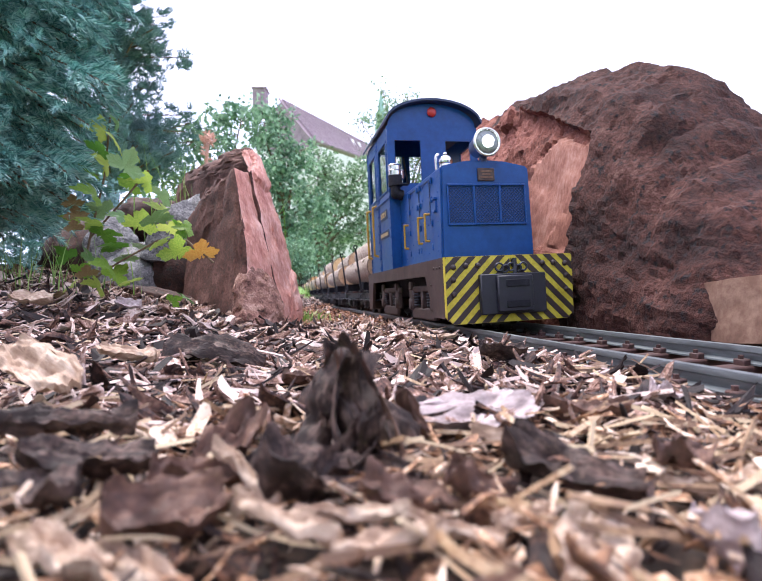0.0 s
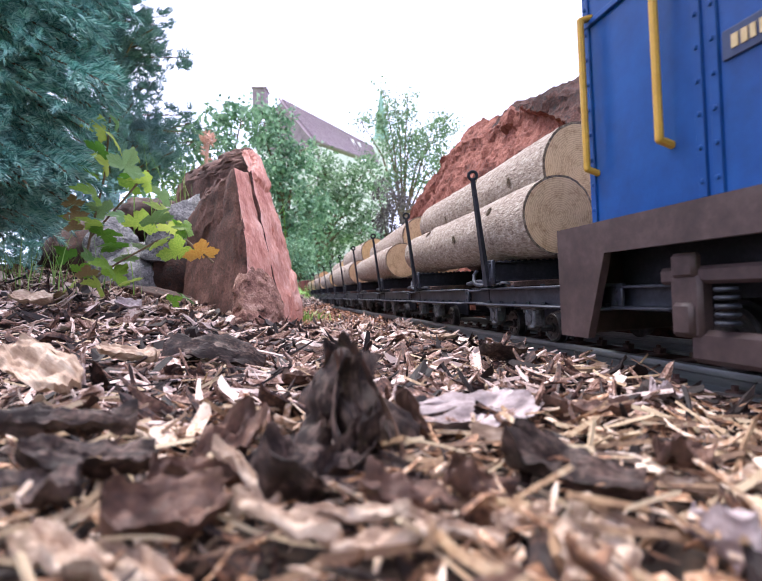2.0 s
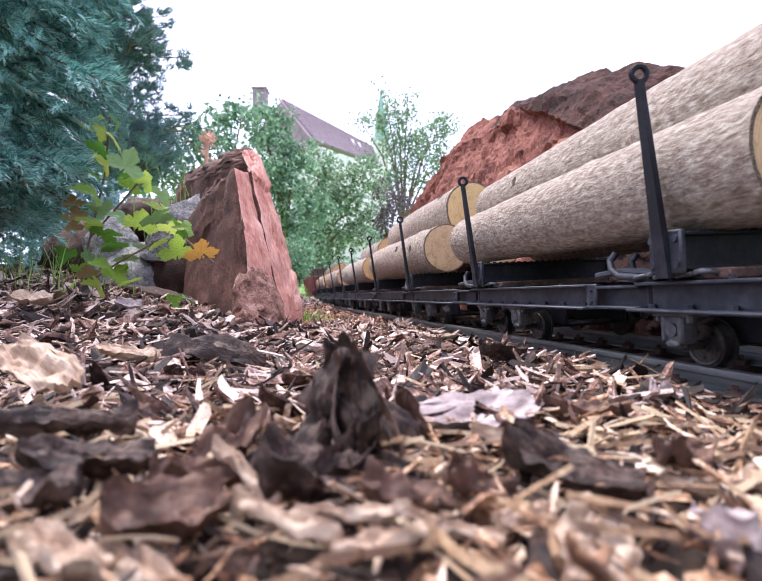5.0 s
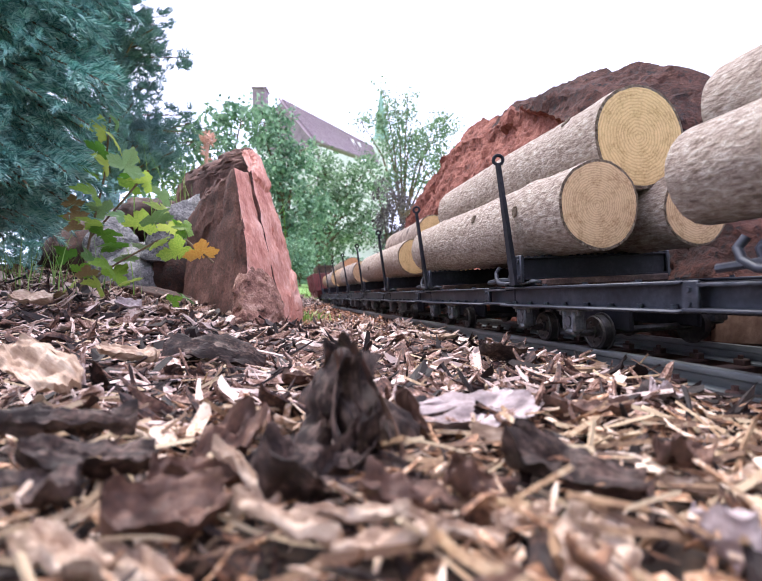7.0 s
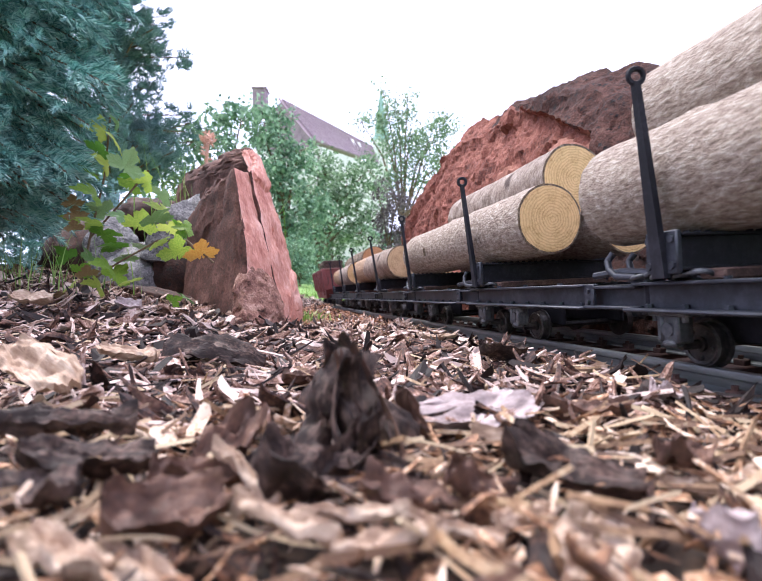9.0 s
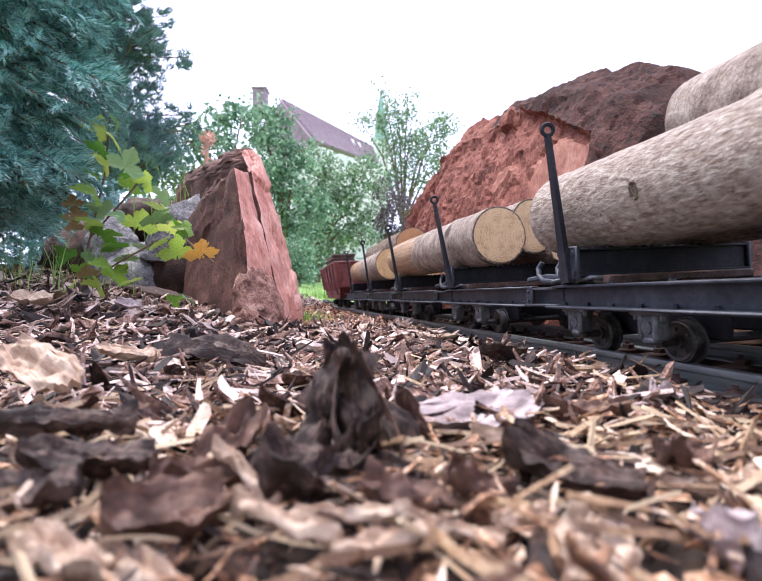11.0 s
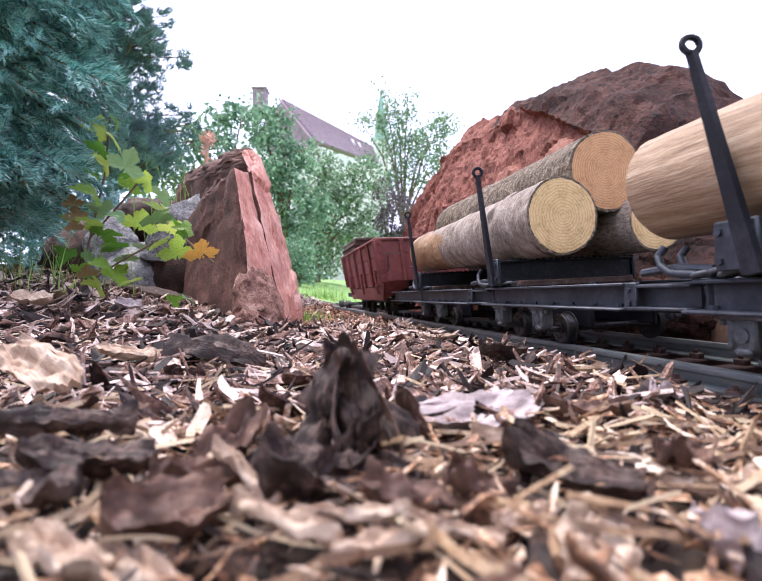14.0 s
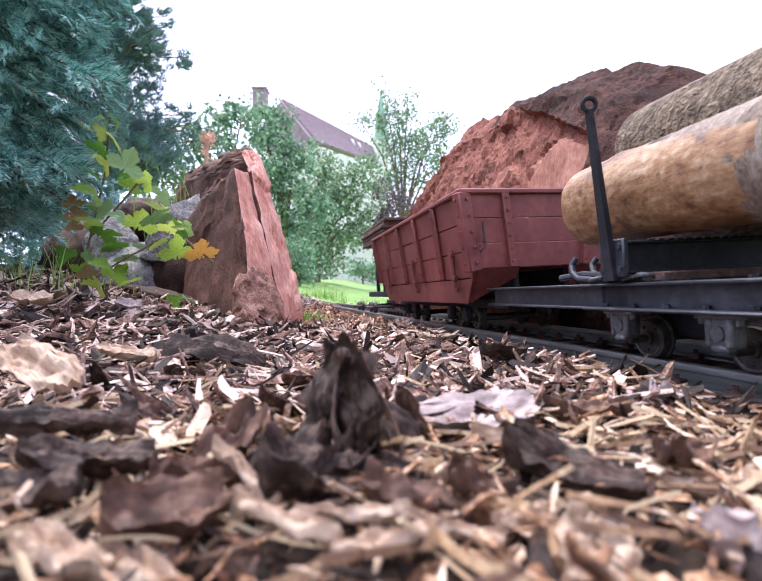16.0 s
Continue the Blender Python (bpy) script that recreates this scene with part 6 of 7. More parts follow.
blades("grass_tuft", "tall bright green grass at the lawn's edge", (-0.60, 4.5, -0.02), (0.14, 0.15), 260, 0.22, 0.010, M_BLADE, 3)
blades("grass_tuft", "rough green grass along the lawn's edge", (0.1, 5.2, 0.0), (0.6, 0.35), 700, 0.07, 0.008, M_BLADE, 4)
blades("grass_tuft", "thin pale grass among the rocks", (-0.66, 1.62, 0.16), (0.06, 0.05), 70, 0.42, 0.006, M_BLADE, 5, 0.5)
blades("grass_tuft", "thin pale grass among the rocks", (-0.50, 1.75, 0.16), (0.05, 0.05), 60, 0.34, 0.006, M_BLADE, 6, 0.6)
blades("grass_tuft", "dry thin grass under the spruce", (-0.78, 1.0, 0.08), (0.12, 0.08), 90, 0.16, 0.003, M_BLADE, 7, 0.7)
blades("grass_tuft", "small green weeds at the stone's foot", (-0.24, 1.45, 0.0), (0.05, 0.08), 90, 0.045, 0.008, M_BLADE, 8, 0.9)

broadleaf("low_shrub", "dark undergrowth behind the spruce", (-2.0, 2.9, 0.05), 0.7,
          [clump(-0.72, 0.12, 2.9, 0.07), clump(-0.64, 0.13, 2.9, 0.06), clump(-0.58, 0.10, 2.9, 0.06), clump(-0.66, 0.22, 2.9, 0.06), clump(-0.74, 0.22, 2.9, 0.06), clump(-0.60, 0.20, 3.0, 0.05), clump(-0.55, 0.16, 3.0, 0.05)],
          M_CONIFER, 0.04, 4200, 38, 0.02, "shrub")

# rocks on the bank behind the bed
def granite(label, at, size, seed):
    """A pointed angular block."""
    rng = random.Random(seed)
    pts = [((rng.uniform(0.7, 1) * x * size[0]), rng.uniform(0.7, 1) * y * size[1], -size[2]) for x in (-1, 1) for y in (-1, 1)]
    pts += [(x * size[0] * 0.85, y * size[1] * 0.8, rng.uniform(-0.1, 0.3) * size[2]) for x in (-1, 1) for y in (-1, 1)]
    pts += [(0.25 * size[0], 0, size[2]), (0.0, 0.2 * size[1], 0.9 * size[2]), (0.5 * size[0], -0.2 * size[1], 0.7 * size[2])]
    rock = hull_rock("granite_rock", pts, M_GRANITE, label, 0.010, 12, seed, cuts=10)
    rock.matrix_basis = at


granite("pointed grey speckled granite rock on the bank", pose(-0.595, 1.50, 0.29, 0, 12, 10), (0.095, 0.085, 0.12), 2)
granite("pale grey granite rock on the bank", pose(-0.83, 1.50, 0.23, 0, -8, 30), (0.085, 0.08, 0.12), 4)
granite("large grey granite rock half hidden by leaves", pose(-0.73, 1.46, 0.14, 0, 0, 60), (0.11, 0.10, 0.11), 6)
lump("red_rock", pose(-0.74, 1.66, 0.33, 0, 8, 20), (0.14, 0.10, 0.075), M_DARKROCK, "flat dark red rock on the bank", 7)
lump("red_rock", pose(-0.58, 1.50, 0.13, 10, 0, 15), (0.13, 0.10, 0.12), M_DARKROCK, "dark red rock behind the leaves", 8)
lump("red_rock", pose(-0.555, 1.28, 0.055, 0, 18, 20), (0.12, 0.06, 0.035), M_DARKROCK, "low red slab at the foot of the standing stone", 9)
lump("red_rock", pose(-0.95, 1.7, 0.18, 0, 5, 20), (0.20, 0.15, 0.16), M_DARKROCK, "dark red rock under the spruce", 12)


# ---- seedling with lobed leaves ----
def leaf_mesh(size, mat, seed):
    """A five-lobed leaf with a fold along its veins and a little thickness."""
    rng = random.Random(seed)
    bm = bmesh.new()
    lobes = [(-82, 0.86), (0, 1.0), (82, 0.86)]
    n = 60
    rim, mid = [], []
    c = bm.verts.new((0, 0, 0))
    for i in range(n + 1):
        a = lerp(-165, 165, i / n)
        r = 0.0
        for la, lr in lobes:
            r = max(r, lr * math.exp(-((a - la) / 40.0) ** 6) * (0.88 + 0.12 * math.cos(radians((a - la) * 9))))
        r = max(r, 0.42 if abs(a) < 120 else 0.22) * (1 + 0.07 * math.sin(i * 2.1)) * rng.uniform(0.96, 1.04)
        ra = radians(a)
        fold = 0.30 * abs(math.sin(radians(a * 1.1))) + 0.05 * rng.random()
        x, y = r * math.sin(ra), r * math.cos(ra)
        rim.append(bm.verts.new((x * size, y * size, (-0.45 * r * r + fold * r) * size)))
        mid.append(bm.verts.new((x * size * 0.5, y * size * 0.5, (fold * 0.55 * r - 0.11 * r * r) * size)))
    for i in range(n):
        bm.faces.new((c, mid[i], mid[i + 1]))
        bm.faces.new((mid[i], rim[i], rim[i + 1], mid[i + 1]))
    return to_mesh("leaf", bm, mat, 80)


def make_seedling():
    rng = random.Random(8)
    pl = thing("maple_seedling", None, None, "young maple seedling with green lobed leaves, one turning orange", "plant")
    root = view(-0.62, 0.01, 0.96)
    stems = [
        [root, view(-0.60, 0.12, 0.95), view(-0.57, 0.25, 0.94), view(-0.56, 0.37, 0.94)],
        [view(-0.60, 0.12, 0.95), view(-0.53, 0.20, 0.93), view(-0.48, 0.26, 0.92)],
        [view(-0.615, 0.02, 0.95), view(-0.54, 0.07, 0.90), view(-0.46, 0.115, 0.88), view(-0.40, 0.115, 0.87), view(-0.345, 0.07, 0.86)],
    ]
    for pts in stems:
        bm = bmesh.new()
        bent(bm, pts, 0.0020, 6)
        part("stem", bm, M_TWIG, pl, "thin brown stem")
    meshes = [leaf_mesh(1.0, M_LEAF, 0), leaf_mesh(1.0, M_LEAF, 1), leaf_mesh(1.0, M_LEAF_DARK, 2), leaf_mesh(1.0, M_LEAF, 3)]
    dry = leaf_mesh(1.0, M_LEAF_DRY, 5)
    gold = leaf_mesh(1.0, M_LEAF_Y, 9)
    # slopes from the eye, and size
    spots = [(-0.575, 0.345, 38), (-0.545, 0.31, 44), (-0.53, 0.265, 46), (-0.51, 0.245, 38), (-0.48, 0.235, 40), (-0.59, 0.21, 46), (-0.57, 0.175, 40), (-0.575, 0.125, 46),
             (-0.545, 0.10, 44), (-0.50, 0.145, 52), (-0.465, 0.155, 50), (-0.445, 0.17, 44), (-0.41, 0.125, 44), (-0.42, 0.085, 46), (-0.60, 0.075, 36), (-0.55, 0.04, 40), (-0.515, 0.03, 30),
             (-0.645, 0.08, 34), (-0.40, -0.005, 26), (-0.43, -0.01, 24), (-0.63, 0.15, 34), (-0.56, 0.06, 44), (-0.49, 0.10, 34), (-0.565, 0.27, 40),
             (-0.585, 0.30, 34), (-0.52, 0.225, 34), (-0.455, 0.205, 32), (-0.60, 0.255, 34), (-0.615, 0.18, 34), (-0.59, 0.145, 38), (-0.535, 0.165, 30), (-0.435, 0.135, 40), (-0.46, 0.105, 36), (-0.395, 0.14, 34), (-0.525, 0.075, 32), (-0.58, 0.02, 36), (-0.62, 0.05, 30), (-0.64, 0.02, 26), (-0.545, 0.35, 26), (-0.50, 0.28, 26)]
    for k, (x, z, mm) in enumerate(spots):
        ob = new("leaf", meshes[k % 4])
        ob.parent = pl
        p = view(x, z, 0.90 + 0.05 * math.sin(k * 2.3))
        ob.matrix_basis = Matrix.Translation(p) @ pose(0, 0, 0, rng.uniform(15, 80), rng.uniform(-50, 50), rng.uniform(100, 260)) @ Matrix.Scale(mm * 0.86 / 1000, 4)
    for x, z, mm, lab in ((-0.37, 0.085, 38, "orange autumn leaf"), (-0.605, 0.045, 24, "pale tan withered leaf"), (-0.635, 0.19, 22, "withered tan leaf"), (-0.628, 0.165, 24, "withered tan leaf"), (-0.632, 0.14, 20, "withered tan leaf"), (-0.66, -0.01, 26, "pale tan withered leaf")):
        ob = new("leaf", gold if lab.startswith("orange") else dry)
        ob.parent = pl
        ob.matrix_basis = Matrix.Translation(view(x, z, 0.86)) @ pose(0, 0, 0, 62, 12, 215) @ Matrix.Scale(mm / 1000, 4)
        tagged(ob, lab)
    return pl


make_seedling()


def make_dry_flower():
    fl = thing("dry_flower", None, None, "withered pink succulent flower stalk behind the stone", "flower")
    foot, head = view(-0.37, 0.15, 1.62), view(-0.357, 0.325, 1.62)
    bm = bmesh.new()
    bent(bm, [foot - Vector((0, 0, 0.25)), foot, head], 0.006, 6)
    part("stalk", bm, M_DRYPINK, fl, "dry pinkish stalk")
    cloud = Cloud()
    rng = random.Random(2)
    for _ in range(40):
        cloud.leaf(head + rnd_dir(rng) * 0.015, rnd_dir(rng) + Vector((0, 0, 0.5)), rnd_dir(rng), 0.020, 0.012)
    for _ in range(50):
        cloud.leaf(foot.lerp(head, rng.random()), rnd_dir(rng) + Vector((0, 0, 0.9)), rnd_dir(rng), 0.028, 0.010)
    mesh_of("petals", cloud.v, cloud.f, M_DRYPINK, fl, "dry reddish petals")


make_dry_flower()


# ---- the house and the church spire beyond the garden ----
def make_house():
    hs = thing("house", None, None, "house with a brown tiled gable roof, chimney and pale walls", "house")
    y = 26.0
    P = lambda x, z, d: view(x, z, d)
    ridge_a, ridge_b = P(-0.206, 0.405, 26), P(-0.019, 0.308, 40)
    eave_a, eave_b = P(-0.136, 0.318, 24), P(-0.005, 0.272, 38)
    far_a, far_b = P(-0.27, 0.318, 29), P(-0.05, 0.275, 44)
    def sheet(bm, a, b, c, d, t):
        n = (b - a).cross(d - a).normalized() * t
        vs = [bm.verts.new(p) for p in (a, b, c, d)] + [bm.verts.new(p - n) for p in (a, b, c, d)]
        for f in ((0, 1, 2, 3), (7, 6, 5, 4), (0, 4, 5, 1), (1, 5, 6, 2), (2, 6, 7, 3), (3, 7, 4, 0)):
            bm.faces.new([vs[i] for i in f])
    bm = bmesh.new()
    sheet(bm, ridge_a, ridge_b, far_b, far_a, 0.12)
    roof = part("roof", fixed(bm), M_ROOF, hs, "brown tiled roof")
    n = 16
    for k in range(n):
        f0, f1 = k / n, (k + 1) / n + 0.01
        up = Vector((0, -0.02, 0.05))
        bm = bmesh.new()
        sheet(bm, ridge_a.lerp(eave_a, f0), ridge_b.lerp(eave_b, f0), ridge_b.lerp(eave_b, f1) + up, ridge_a.lerp(eave_a, f1) + up, 0.12)
        part("tile_course", fixed(bm), M_ROOF, roof)
    bm = bmesh.new()
    c = P(-0.249, 0.405, 27)
    block(bm, c.x, c.y, c.z - 0.2, 0.72, 0.72, 1.5, 0.03)
    block(bm, c.x, c.y, c.z + 0.56, 0.84, 0.84, 0.10, 0.02)
    part("chimney", bm, M_ROOF, roof, "square brown chimney")
    for f in (0.62, 0.72):
        bm = bmesh.new()
        c = ridge_b.lerp(eave_b, 0.40).lerp(ridge_a.lerp(eave_a, 0.40), 1 - f)
        q = (eave_b - ridge_b).normalized()
        r = (ridge_b - ridge_a).normalized()
        nn = r.cross(q).normalized()
        m = Matrix((( *r, 0), (*q, 0), (*nn, 0), (0, 0, 0, 1))).transposed()
        m = Matrix.Translation(c + nn * -0.08) @ m
        block(bm, 0, 0, 0, 0.5, 0.9, 0.14, 0.01, m)
        part("skylight", bm, M_WALL, roof, "pale skylight in the roof")
    bm = bmesh.new()
    down = Vector((0, 0, -7.2))
    inset = Vector((0.05, 0.25, -0.15))
    a, b, g = eave_a + inset, far_a + Vector((0.4, -0.3, -0.1)), ridge_a + Vector((0.1, 0.2, -0.25))
    e = eave_b + Vector((-0.2, 0.25, -0.15))
    sheet(bm, a, e, e + down, a + down, 0.25)
    vs = [bm.verts.new(p) for p in (a, g, b, b + down, a + down)]
    ws = [bm.verts.new(p + Vector((0.15, 0.2, 0))) for p in (a, g, b, b + down, a + down)]
    bm.faces.new(vs)
    bm.faces.new(ws[::-1])
    for i in range(5):
        bm.faces.new((vs[i], ws[i], ws[(i + 1) % 5], vs[(i + 1) % 5]))
    part("wall", fixed(bm), M_WALL, hs, "pale rendered wall")
    bm = bmesh.new()
    sheet(bm, a + Vector((-0.06, -0.12, 0.1)), g + Vector((-0.06, -0.12, 0.1)), b + Vector((-0.06, -0.12, 0.1)), a.lerp(b, 0.5) + Vector((-0.06, -0.12, -0.9)), -0.06)
    part("gable_boards", fixed(bm), M_ROOF, hs, "dark brown boarded gable")
    bm = bmesh.new()
    rod(bm, ridge_a + Vector((-0.1, -0.1, 0.05)), eave_a + Vector((-0.1, -0.1, 0.05)), 0.07, 4)
    part("bargeboard", bm, M_ROOF, hs, "brown bargeboard along the gable")
    for f in (0.2, 0.45, 0.75):
        bm = bmesh.new()
        c = a.lerp(e, f) + Vector((0, 0, -1.5))
        d = (e - a).normalized()
        m = Matrix.Translation(c) @ d.to_track_quat("X", "Z").to_matrix().to_4x4()
        block(bm, 0, -0.02, 0, 1.0, 0.08, 1.3, 0.02, m)
        w = part("window", bm, M_WALL, hs, "white-framed window")
        bm = bmesh.new()
        block(bm, 0, -0.07, 0, 0.8, 0.02, 1.1, 0.0, m)
        part("pane", bm, M_GLASSY, w)
    return hs


make_house()


def make_spire():
    sp = thing("church_spire", None, None, "slender green copper church spire in the distance", "church tower")
    c = view(0.0, 0.33, 130)
    bm = bmesh.new()
    rod(bm, (c.x, c.y, c.z), (c.x, c.y, c.z + 13.5), 1.9, 8, 0.05)
    rod(bm, (c.x, c.y, c.z - 2.0), (c.x, c.y, c.z), 2.3, 8, 1.9)
    part("spire", bm, M_COPPER, sp, "green copper spire")
    bm = bmesh.new()
    block(bm, c.x, c.y, c.z / 2 - 1.2, 4.0, 4.0, c.z - 0.6)
    part("tower", bm, M_WALL, sp, "pale tower")
    bm = bmesh.new()
    block(bm, c.x, c.y, c.z + 14.2, 0.12, 0.12, 1.8)
    block(bm, c.x, c.y, c.z + 14.5, 0.8, 0.12, 0.12)
    part("cross", bm, M_COPPER, sp)


make_spire()


def make_shed():
    sd = thing("garden_shed", None, None, "pale garden shed behind the trees", "shed")
    c = view(-0.05, 0.075, 15.5)
    bm = bmesh.new()
    block(bm, c.x, c.y, c.z - 0.25, 1.5, 1.2, 1.6, 0.02)
    part("wall", bm, M_WALL, sd)
    bm = bmesh.new()
    prism(bm, [(-0.85, 0), (0.85, 0), (0.0, 0.42)], -0.7, 0.7, Matrix.Translation((c.x, c.y, c.z + 0.54)))
    part("roof", fixed(bm), M_WALL, sd)


make_shed()


# ---- single large pieces of bark in front ----
def bark_piece(name, label, at, length, width, thick, curl, mat, seed, nx=34, ny=18, crumple=0.0):
    rng = random.Random(seed)
    bm = bmesh.new()
    top, low = [], []
    for i in range(nx + 1):
        u = 2 * i / nx - 1
        rt, rl = [], []
        for j in range(ny + 1):
            v = 2 * j / ny - 1
            edge = 1 + 0.24 * noise.noise(Vector((u * 2 + seed, v * 3, 1)))
            w = width / 2 * (1 - 0.45 * abs(u) ** 3) * edge
            x = u * length / 2 * (1 + 0.06 * noise.noise(Vector((v * 1.6, seed, 5))) + 0.02 * noise.noise(Vector((v * 8, seed, 9))))
            y = v * w
            z = curl * (v * v - 0.3) * width + 0.25 * curl * u * u * length
            z += crumple * (noise.noise(Vector((u * 1.4 + seed, v * 2.6, 8))) + 0.55 * (0.5 - abs(noise.noise(Vector((u * 2.2, v * 4.5 + seed, 4)))))+ 0.25 * noise.noise(Vector((u * 5 + seed, v * 6, 6))))
            z += thick * 1.1 * noise.fractal(Vector((u * 1.7 + seed, v * 1.6, 2)), 0.9, 2.1, 3)
            ridge = thick * 0.3 * noise.noise(Vector((u * 1.6 + seed, v * 5, 7))) + thick * 0.12 * noise.noise(Vector((u * 5, v * 14 + seed, 3)))
            rt.append(bm.verts.new((x, y, z + thick / 2 * (1 - v ** 6) + ridge)))
            rl.append(bm.verts.new((x * 0.98, y * 0.97, z - thick / 2 * (1 - v ** 6))))
        top.append(rt)
        low.append(rl)
    for i in range(nx):
        for j in range(ny):
            bm.faces.new((top[i][j], top[i + 1][j], top[i + 1][j + 1], top[i][j + 1]))
            bm.faces.new((low[i][j], low[i][j + 1], low[i + 1][j + 1], low[i + 1][j]))
        bm.faces.new((top[i][0], low[i][0], low[i + 1][0], top[i + 1][0]))
        bm.faces.new((top[i][ny], top[i + 1][ny], low[i + 1][ny], low[i][ny]))
    for j in range(ny):
        bm.faces.new((top[0][j], top[0][j + 1], low[0][j + 1], low[0][j]))
        bm.faces.new((top[nx][j], low[nx][j], low[nx][j + 1], top[nx][j + 1]))
    return thing(name, fixed(bm), mat, label, "bark", at=at, angle=60)


# The lightest tone paints brownish highlights into the dark bark.
M_DARKBARK = material("wet_dark_bark", [(0.009, 0.005, 0.005), (0.036, 0.020, 0.017), (0.19, 0.118, 0.095)], scale=70, rough=0.6, bump=1.0, spec=0.35, stretch=(0.5, 2, 1), depth=0.002)
M_PALEBARK = material("pale_split_wood", [(0.20, 0.12, 0.08), (0.40, 0.275, 0.20), (0.60, 0.48, 0.385)], scale=50, rough=0.75, bump=0.8, stretch=(0.3, 2.5, 1), depth=0.0012)
M_LILAC = material("grey_lilac_bark", [(0.14, 0.10, 0.105), (0.34, 0.265, 0.265), (0.56, 0.47, 0.47)], scale=50, rough=0.7, bump=0.8, stretch=(0.5, 2, 1), depth=0.0015)
M_BROWNBARK = material("red_brown_bark", [(0.035, 0.017, 0.012), (0.095, 0.045, 0.032), (0.20, 0.105, 0.07)], scale=50, rough=0.7, bump=0.9, stretch=(0.5, 2, 1), depth=0.0015)

DARK, PALE, LILAC, BROWN = ("curled dark brown piece of bark on the mulch", M_DARKBARK), ("pale splinter of split wood on the mulch", M_PALEBARK), \
    ("flat grey-lilac flake of bark on the mulch", M_LILAC), ("red-brown strip of bark on the mulch", M_BROWNBARK)
# slopes from the eye, distance, then turn (x, y, z), length, width, thickness, curl
PIECES = [
    (DARK, -0.34, -0.10, 0.52, 5, 10, -5, 0.11, 0.03, 0.008, -0.5), (PALE, -0.70, -0.145, 0.33, 25, 20, -25, 0.07, 0.035, 0.007, 0.15), (LILAC, 0.20, -0.245, 0.285, 16, -4, 12, 0.072, 0.040, 0.004, 0.2),
    (DARK, 0.38, -0.37, 0.20, 10, 14, -30, 0.055, 0.030, 0.005, 0.4), (DARK, -0.66, -0.26, 0.24, 0, 0, 2, 0.075, 0.012, 0.007, 0.1), (PALE, -0.20, -0.46, 0.155, 0, 6, -24, 0.042, 0.007, 0.004, 0.1),
    (PALE, 0.02, -0.50, 0.145, 0, -6, 12, 0.035, 0.007, 0.003, 0.1), (BROWN, -0.44, -0.45, 0.16, 8, 5, 30, 0.038, 0.026, 0.005, 0.3), (PALE, 0.44, -0.53, 0.145, 28, -8, 62, 0.044, 0.026, 0.004, 0.15),
    (LILAC, 0.72, -0.50, 0.15, 20, 20, 78, 0.042, 0.020, 0.006, 0.2), (PALE, 0.72, -0.385, 0.205, 6, -4, 4, 0.062, 0.012, 0.005, 0.1), (PALE, -0.50, -0.56, 0.14, 14, 4, -30, 0.034, 0.010, 0.004, 0.1), (PALE, -0.66, -0.53, 0.14, 4, 5, -20, 0.035, 0.012, 0.005, 0.1), (BROWN, 0.05, -0.42, 0.175, 5, 15, -10, 0.035, 0.02, 0.004, 0.3),
    (DARK, 0.25, -0.115, 0.55, 8, 5, 20, 0.06, 0.022, 0.006, 0.4), (BROWN, 0.42, -0.235, 0.30, 5, 0, -15, 0.05, 0.016, 0.005, 0.3), (PALE, 0.12, -0.085, 0.80, 4, 0, 8, 0.06, 0.02, 0.004, 0.2),
    (PALE, -0.52, -0.12, 0.45, 8, 6, -10, 0.06, 0.02, 0.005, 0.2), (LILAC, -0.52, -0.018, 0.80, 30, 10, 10, 0.04, 0.022, 0.004, 0.3), (PALE, -0.72, -0.005, 0.75, 20, 5, 5, 0.06, 0.03, 0.006, 0.2),
    (BROWN, -0.30, -0.30, 0.23, 10, -20, 70, 0.045, 0.02, 0.005, 0.4), (DARK, -0.15, -0.38, 0.19, 0, 20, 15, 0.045, 0.028, 0.006, 0.4), (LILAC, 0.58, -0.20, 0.34, 10, 20, 40, 0.03, 0.02, 0.005, 0.3),
    (PALE, 0.30, -0.30, 0.235, 4, 3, -28, 0.055, 0.006, 0.004, 0.05), (PALE, -0.28, -0.36, 0.195, 4, 20, -38, 0.045, 0.006, 0.004, 0.05), (BROWN, 0.62, -0.33, 0.215, 6, 10, 35, 0.042, 0.016, 0.005, 0.3),
    (DARK, -0.60, -0.34, 0.20, 8, 12, 30, 0.050, 0.022, 0.005, 0.3), (DARK, -0.72, -0.41, 0.175, 10, -8, -20, 0.045, 0.022, 0.005, 0.3), (BROWN, -0.38, -0.385, 0.19, 14, 18, 60, 0.042, 0.020, 0.004, 0.4),
    (PALE, 0.30, -0.45, 0.165, 10, 4, 30, 0.030, 0.009, 0.003, 0.1), (PALE, 0.14, -0.475, 0.155, 6, 8, -14, 0.034, 0.007, 0.003, 0.1), (PALE, -0.06, -0.445, 0.165, 4, -8, -20, 0.044, 0.006, 0.003, 0.1), (BROWN, 0.20, -0.40, 0.18, 20, 24, 15, 0.030, 0.016, 0.003, 0.5),
    (PALE, 0.16, -0.36, 0.19, 20, 8, 74, 0.028, 0.006, 0.003, 0.1), (BROWN, -0.14, -0.17, 0.40, 6, 0, 24, 0.05, 0.018, 0.005, 0.3), (PALE, 0.40, -0.15, 0.46, 4, 0, 4, 0.06, 0.010, 0.004, 0.1),
]
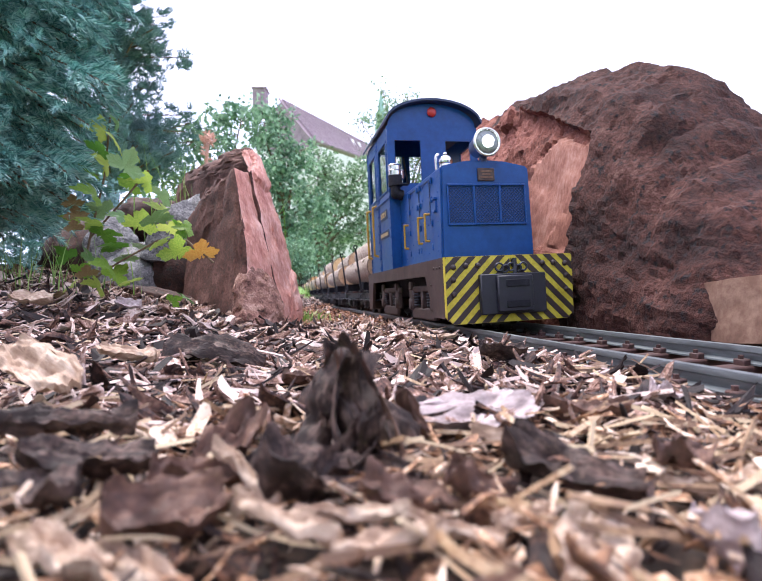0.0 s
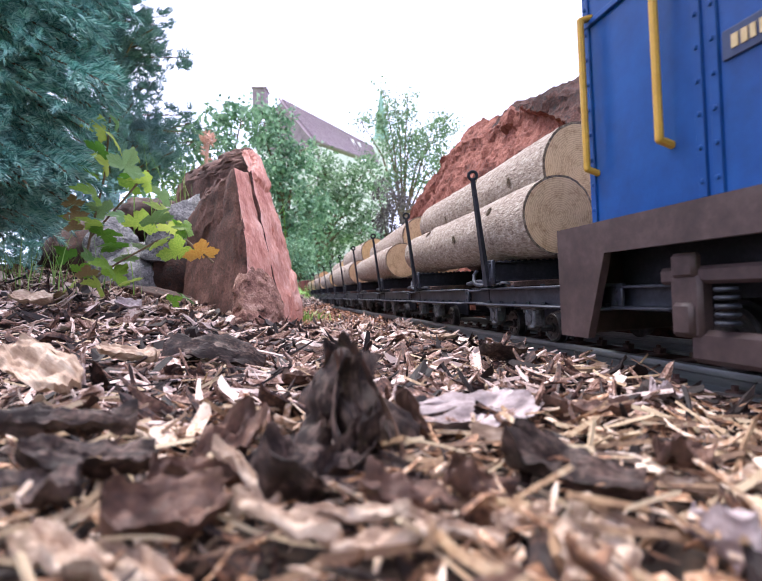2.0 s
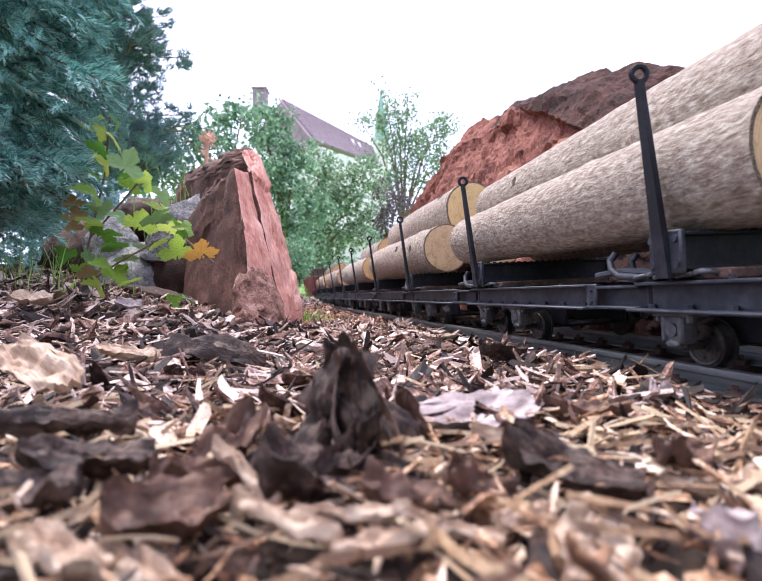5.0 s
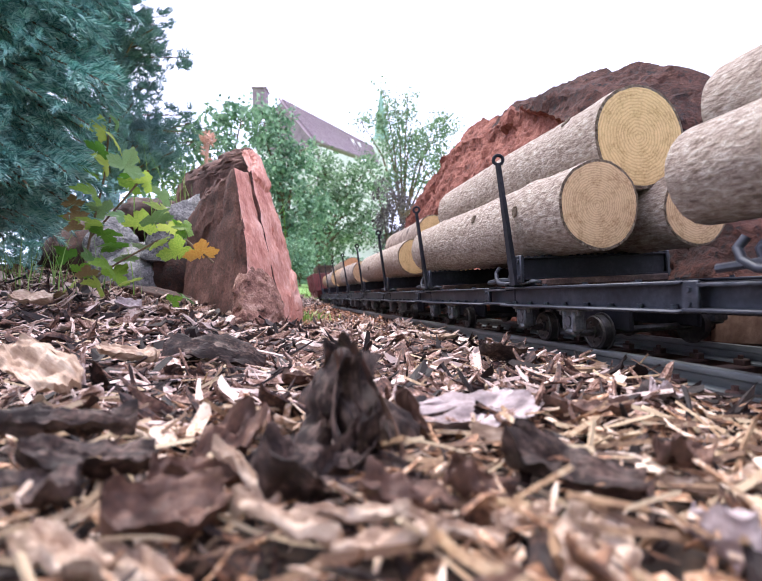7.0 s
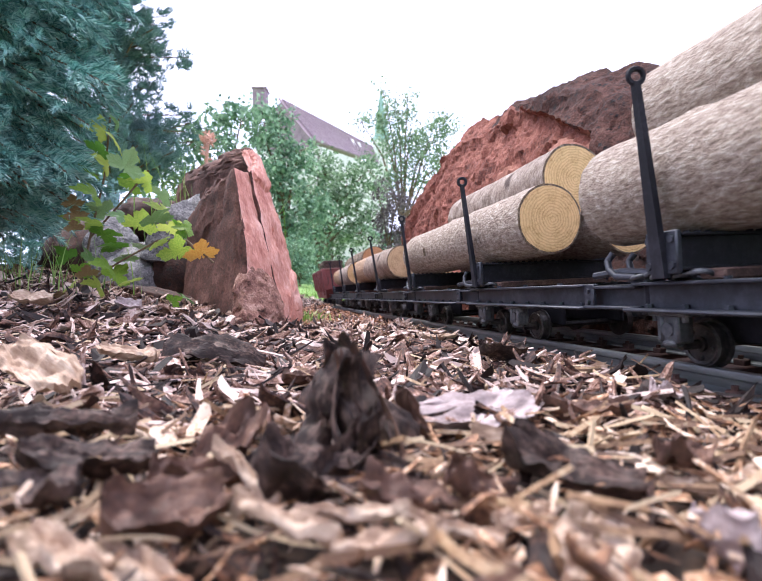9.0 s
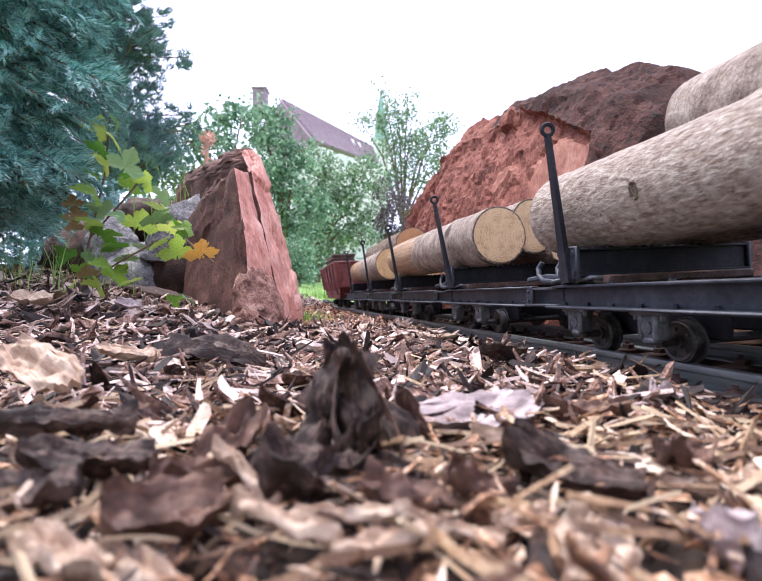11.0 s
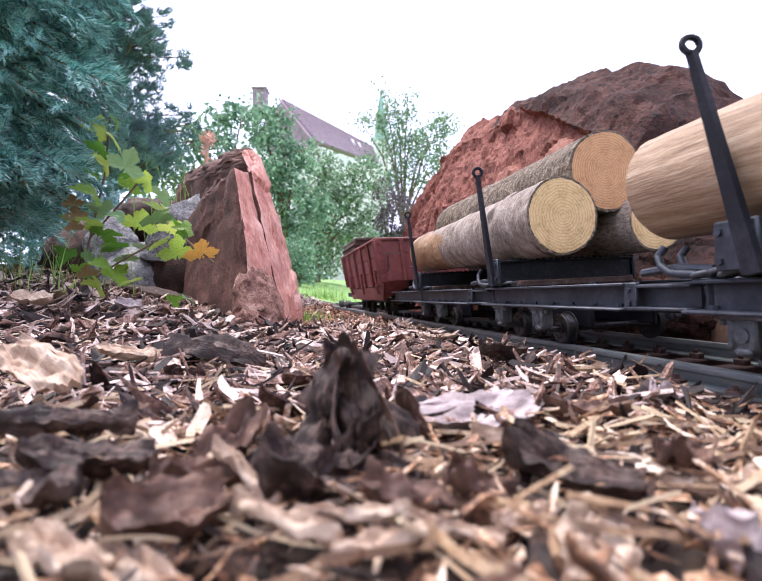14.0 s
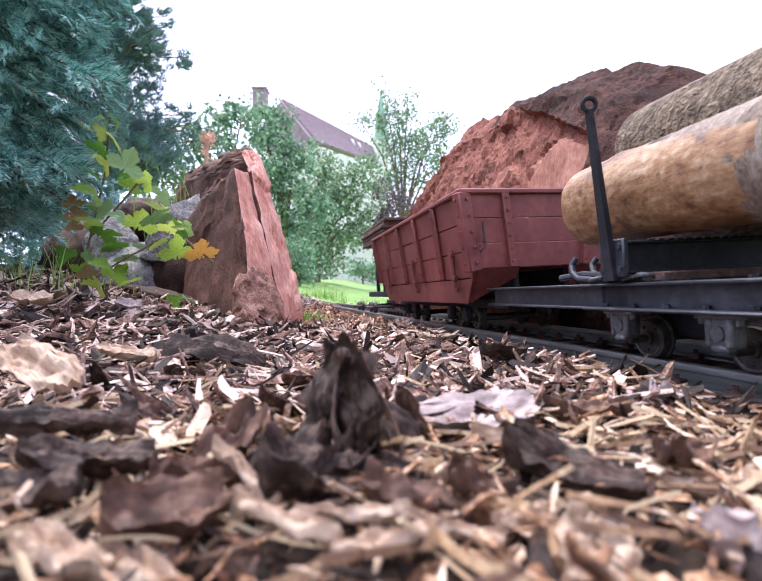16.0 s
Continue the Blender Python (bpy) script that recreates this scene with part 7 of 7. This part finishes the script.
for k, ((label, mat), x, z, y, rx, ry, rz, ln, wd, th, cu) in enumerate(PIECES):
    p = view(x, z, y)
    bark_piece("bark_piece", label, Matrix.Translation(p) @ pose(0, 0, 0, rx, ry, rz), ln, wd, th, cu, mat, k + 1)

# a torn heap of thin curled bark sheets that stands up out of the mulch
HEAP = [
    (DARK, -0.118, -0.190, 0.238, 0, -76, 40, 0.056, 0.022, 0.0022, -1.0), (DARK, -0.040, -0.200, 0.242, 0, 40, -50, 0.070, 0.026, 0.0022, -1.0), (BROWN, -0.020, -0.215, 0.236, 25, 44, -58, 0.062, 0.014, 0.0020, 0.8),
    (DARK, -0.085, -0.215, 0.228, 20, -64, 100, 0.050, 0.014, 0.0020, 0.9), (DARK, -0.050, -0.245, 0.222, -20, -50, 130, 0.044, 0.016, 0.0020, -0.9), (DARK, 0.020, -0.270, 0.224, 10, 30, -70, 0.048, 0.018, 0.0020, -0.9),
    (DARK, -0.150, -0.265, 0.228, 0, -38, 50, 0.046, 0.020, 0.0022, -0.8), (DARK, 0.055, -0.250, 0.240, 0, 62, -15, 0.040, 0.014, 0.0020, -0.8), (BROWN, 0.062, -0.225, 0.255, 30, 56, 20, 0.036, 0.012, 0.0020, 0.5),
    (DARK, -0.210, -0.290, 0.224, 14, -14, 24, 0.046, 0.020, 0.0022, -0.6), (DARK, 0.010, -0.315, 0.208, 20, 18, -30, 0.040, 0.014, 0.0024, -0.8), (DARK, -0.070, -0.310, 0.206, 25, -16, 60, 0.042, 0.014, 0.0024, 0.8),
    (BROWN, -0.105, -0.165, 0.240, 10, -70, 84, 0.036, 0.009, 0.0018, 0.7), (DARK, -0.060, -0.150, 0.250, -30, -46, 128, 0.044, 0.018, 0.0022, 0.7), (DARK, -0.030, -0.285, 0.214, 30, 50, 70, 0.034, 0.010, 0.0020, 0.7),
]
for k, ((label, mat), x, z, y, rx, ry, rz, ln, wd, th, cu) in enumerate(HEAP):
    bark_piece("bark_piece", label, Matrix.Translation(view(x, z - 0.028, y)) @ pose(0, 0, 0, rx, ry, rz), ln, wd, th, cu, mat, 60 + k, crumple=0.22 * wd)


# ---- movement ----
def way(t):
    """How far the train has come at t seconds, gliding between the entries of WAY."""
    ts = [w[0] for w in WAY]
    vs = [w[1] for w in WAY]
    n = len(ts)
    slopes = []
    for i in range(n):
        a, b = max(0, i - 1), min(n - 1, i + 1)
        slopes.append((vs[b] - vs[a]) / (ts[b] - ts[a]))
    for i in range(n - 1):
        if t <= ts[i + 1] or i == n - 2:
            h = ts[i + 1] - ts[i]
            f = min(1.0, max(0.0, (t - ts[i]) / h))
            f2, f3 = f * f, f * f * f
            return (2 * f3 - 3 * f2 + 1) * vs[i] + (f3 - 2 * f2 + f) * h * slopes[i] + (-2 * f3 + 3 * f2) * vs[i + 1] + (f3 - f2) * h * slopes[i + 1]


def motions():
    times = [0.25 * k for k in range(65)]
    for ob, s, local in TRAIN:
        walk(ob, [(t, TRACK @ Matrix.Translation((0, s + START - way(t), 0)) @ local) for t in times])
    spin_times = [k / 30 for k in range(0, 105)] + [3.5 + k / 15 for k in range(188)]
    spin_times = [t for t in spin_times if t < 15.99] + [16.0]
    for ob, y, r in WHEELSETS:
        rows = []
        for t in spin_times:
            turn = math.degrees((way(t) - way(0)) / r)
            rows.append((t, Matrix.Translation((0, y, r)) @ Matrix.Rotation(radians(turn), 4, "X")))
        walk(ob, rows)


motions()
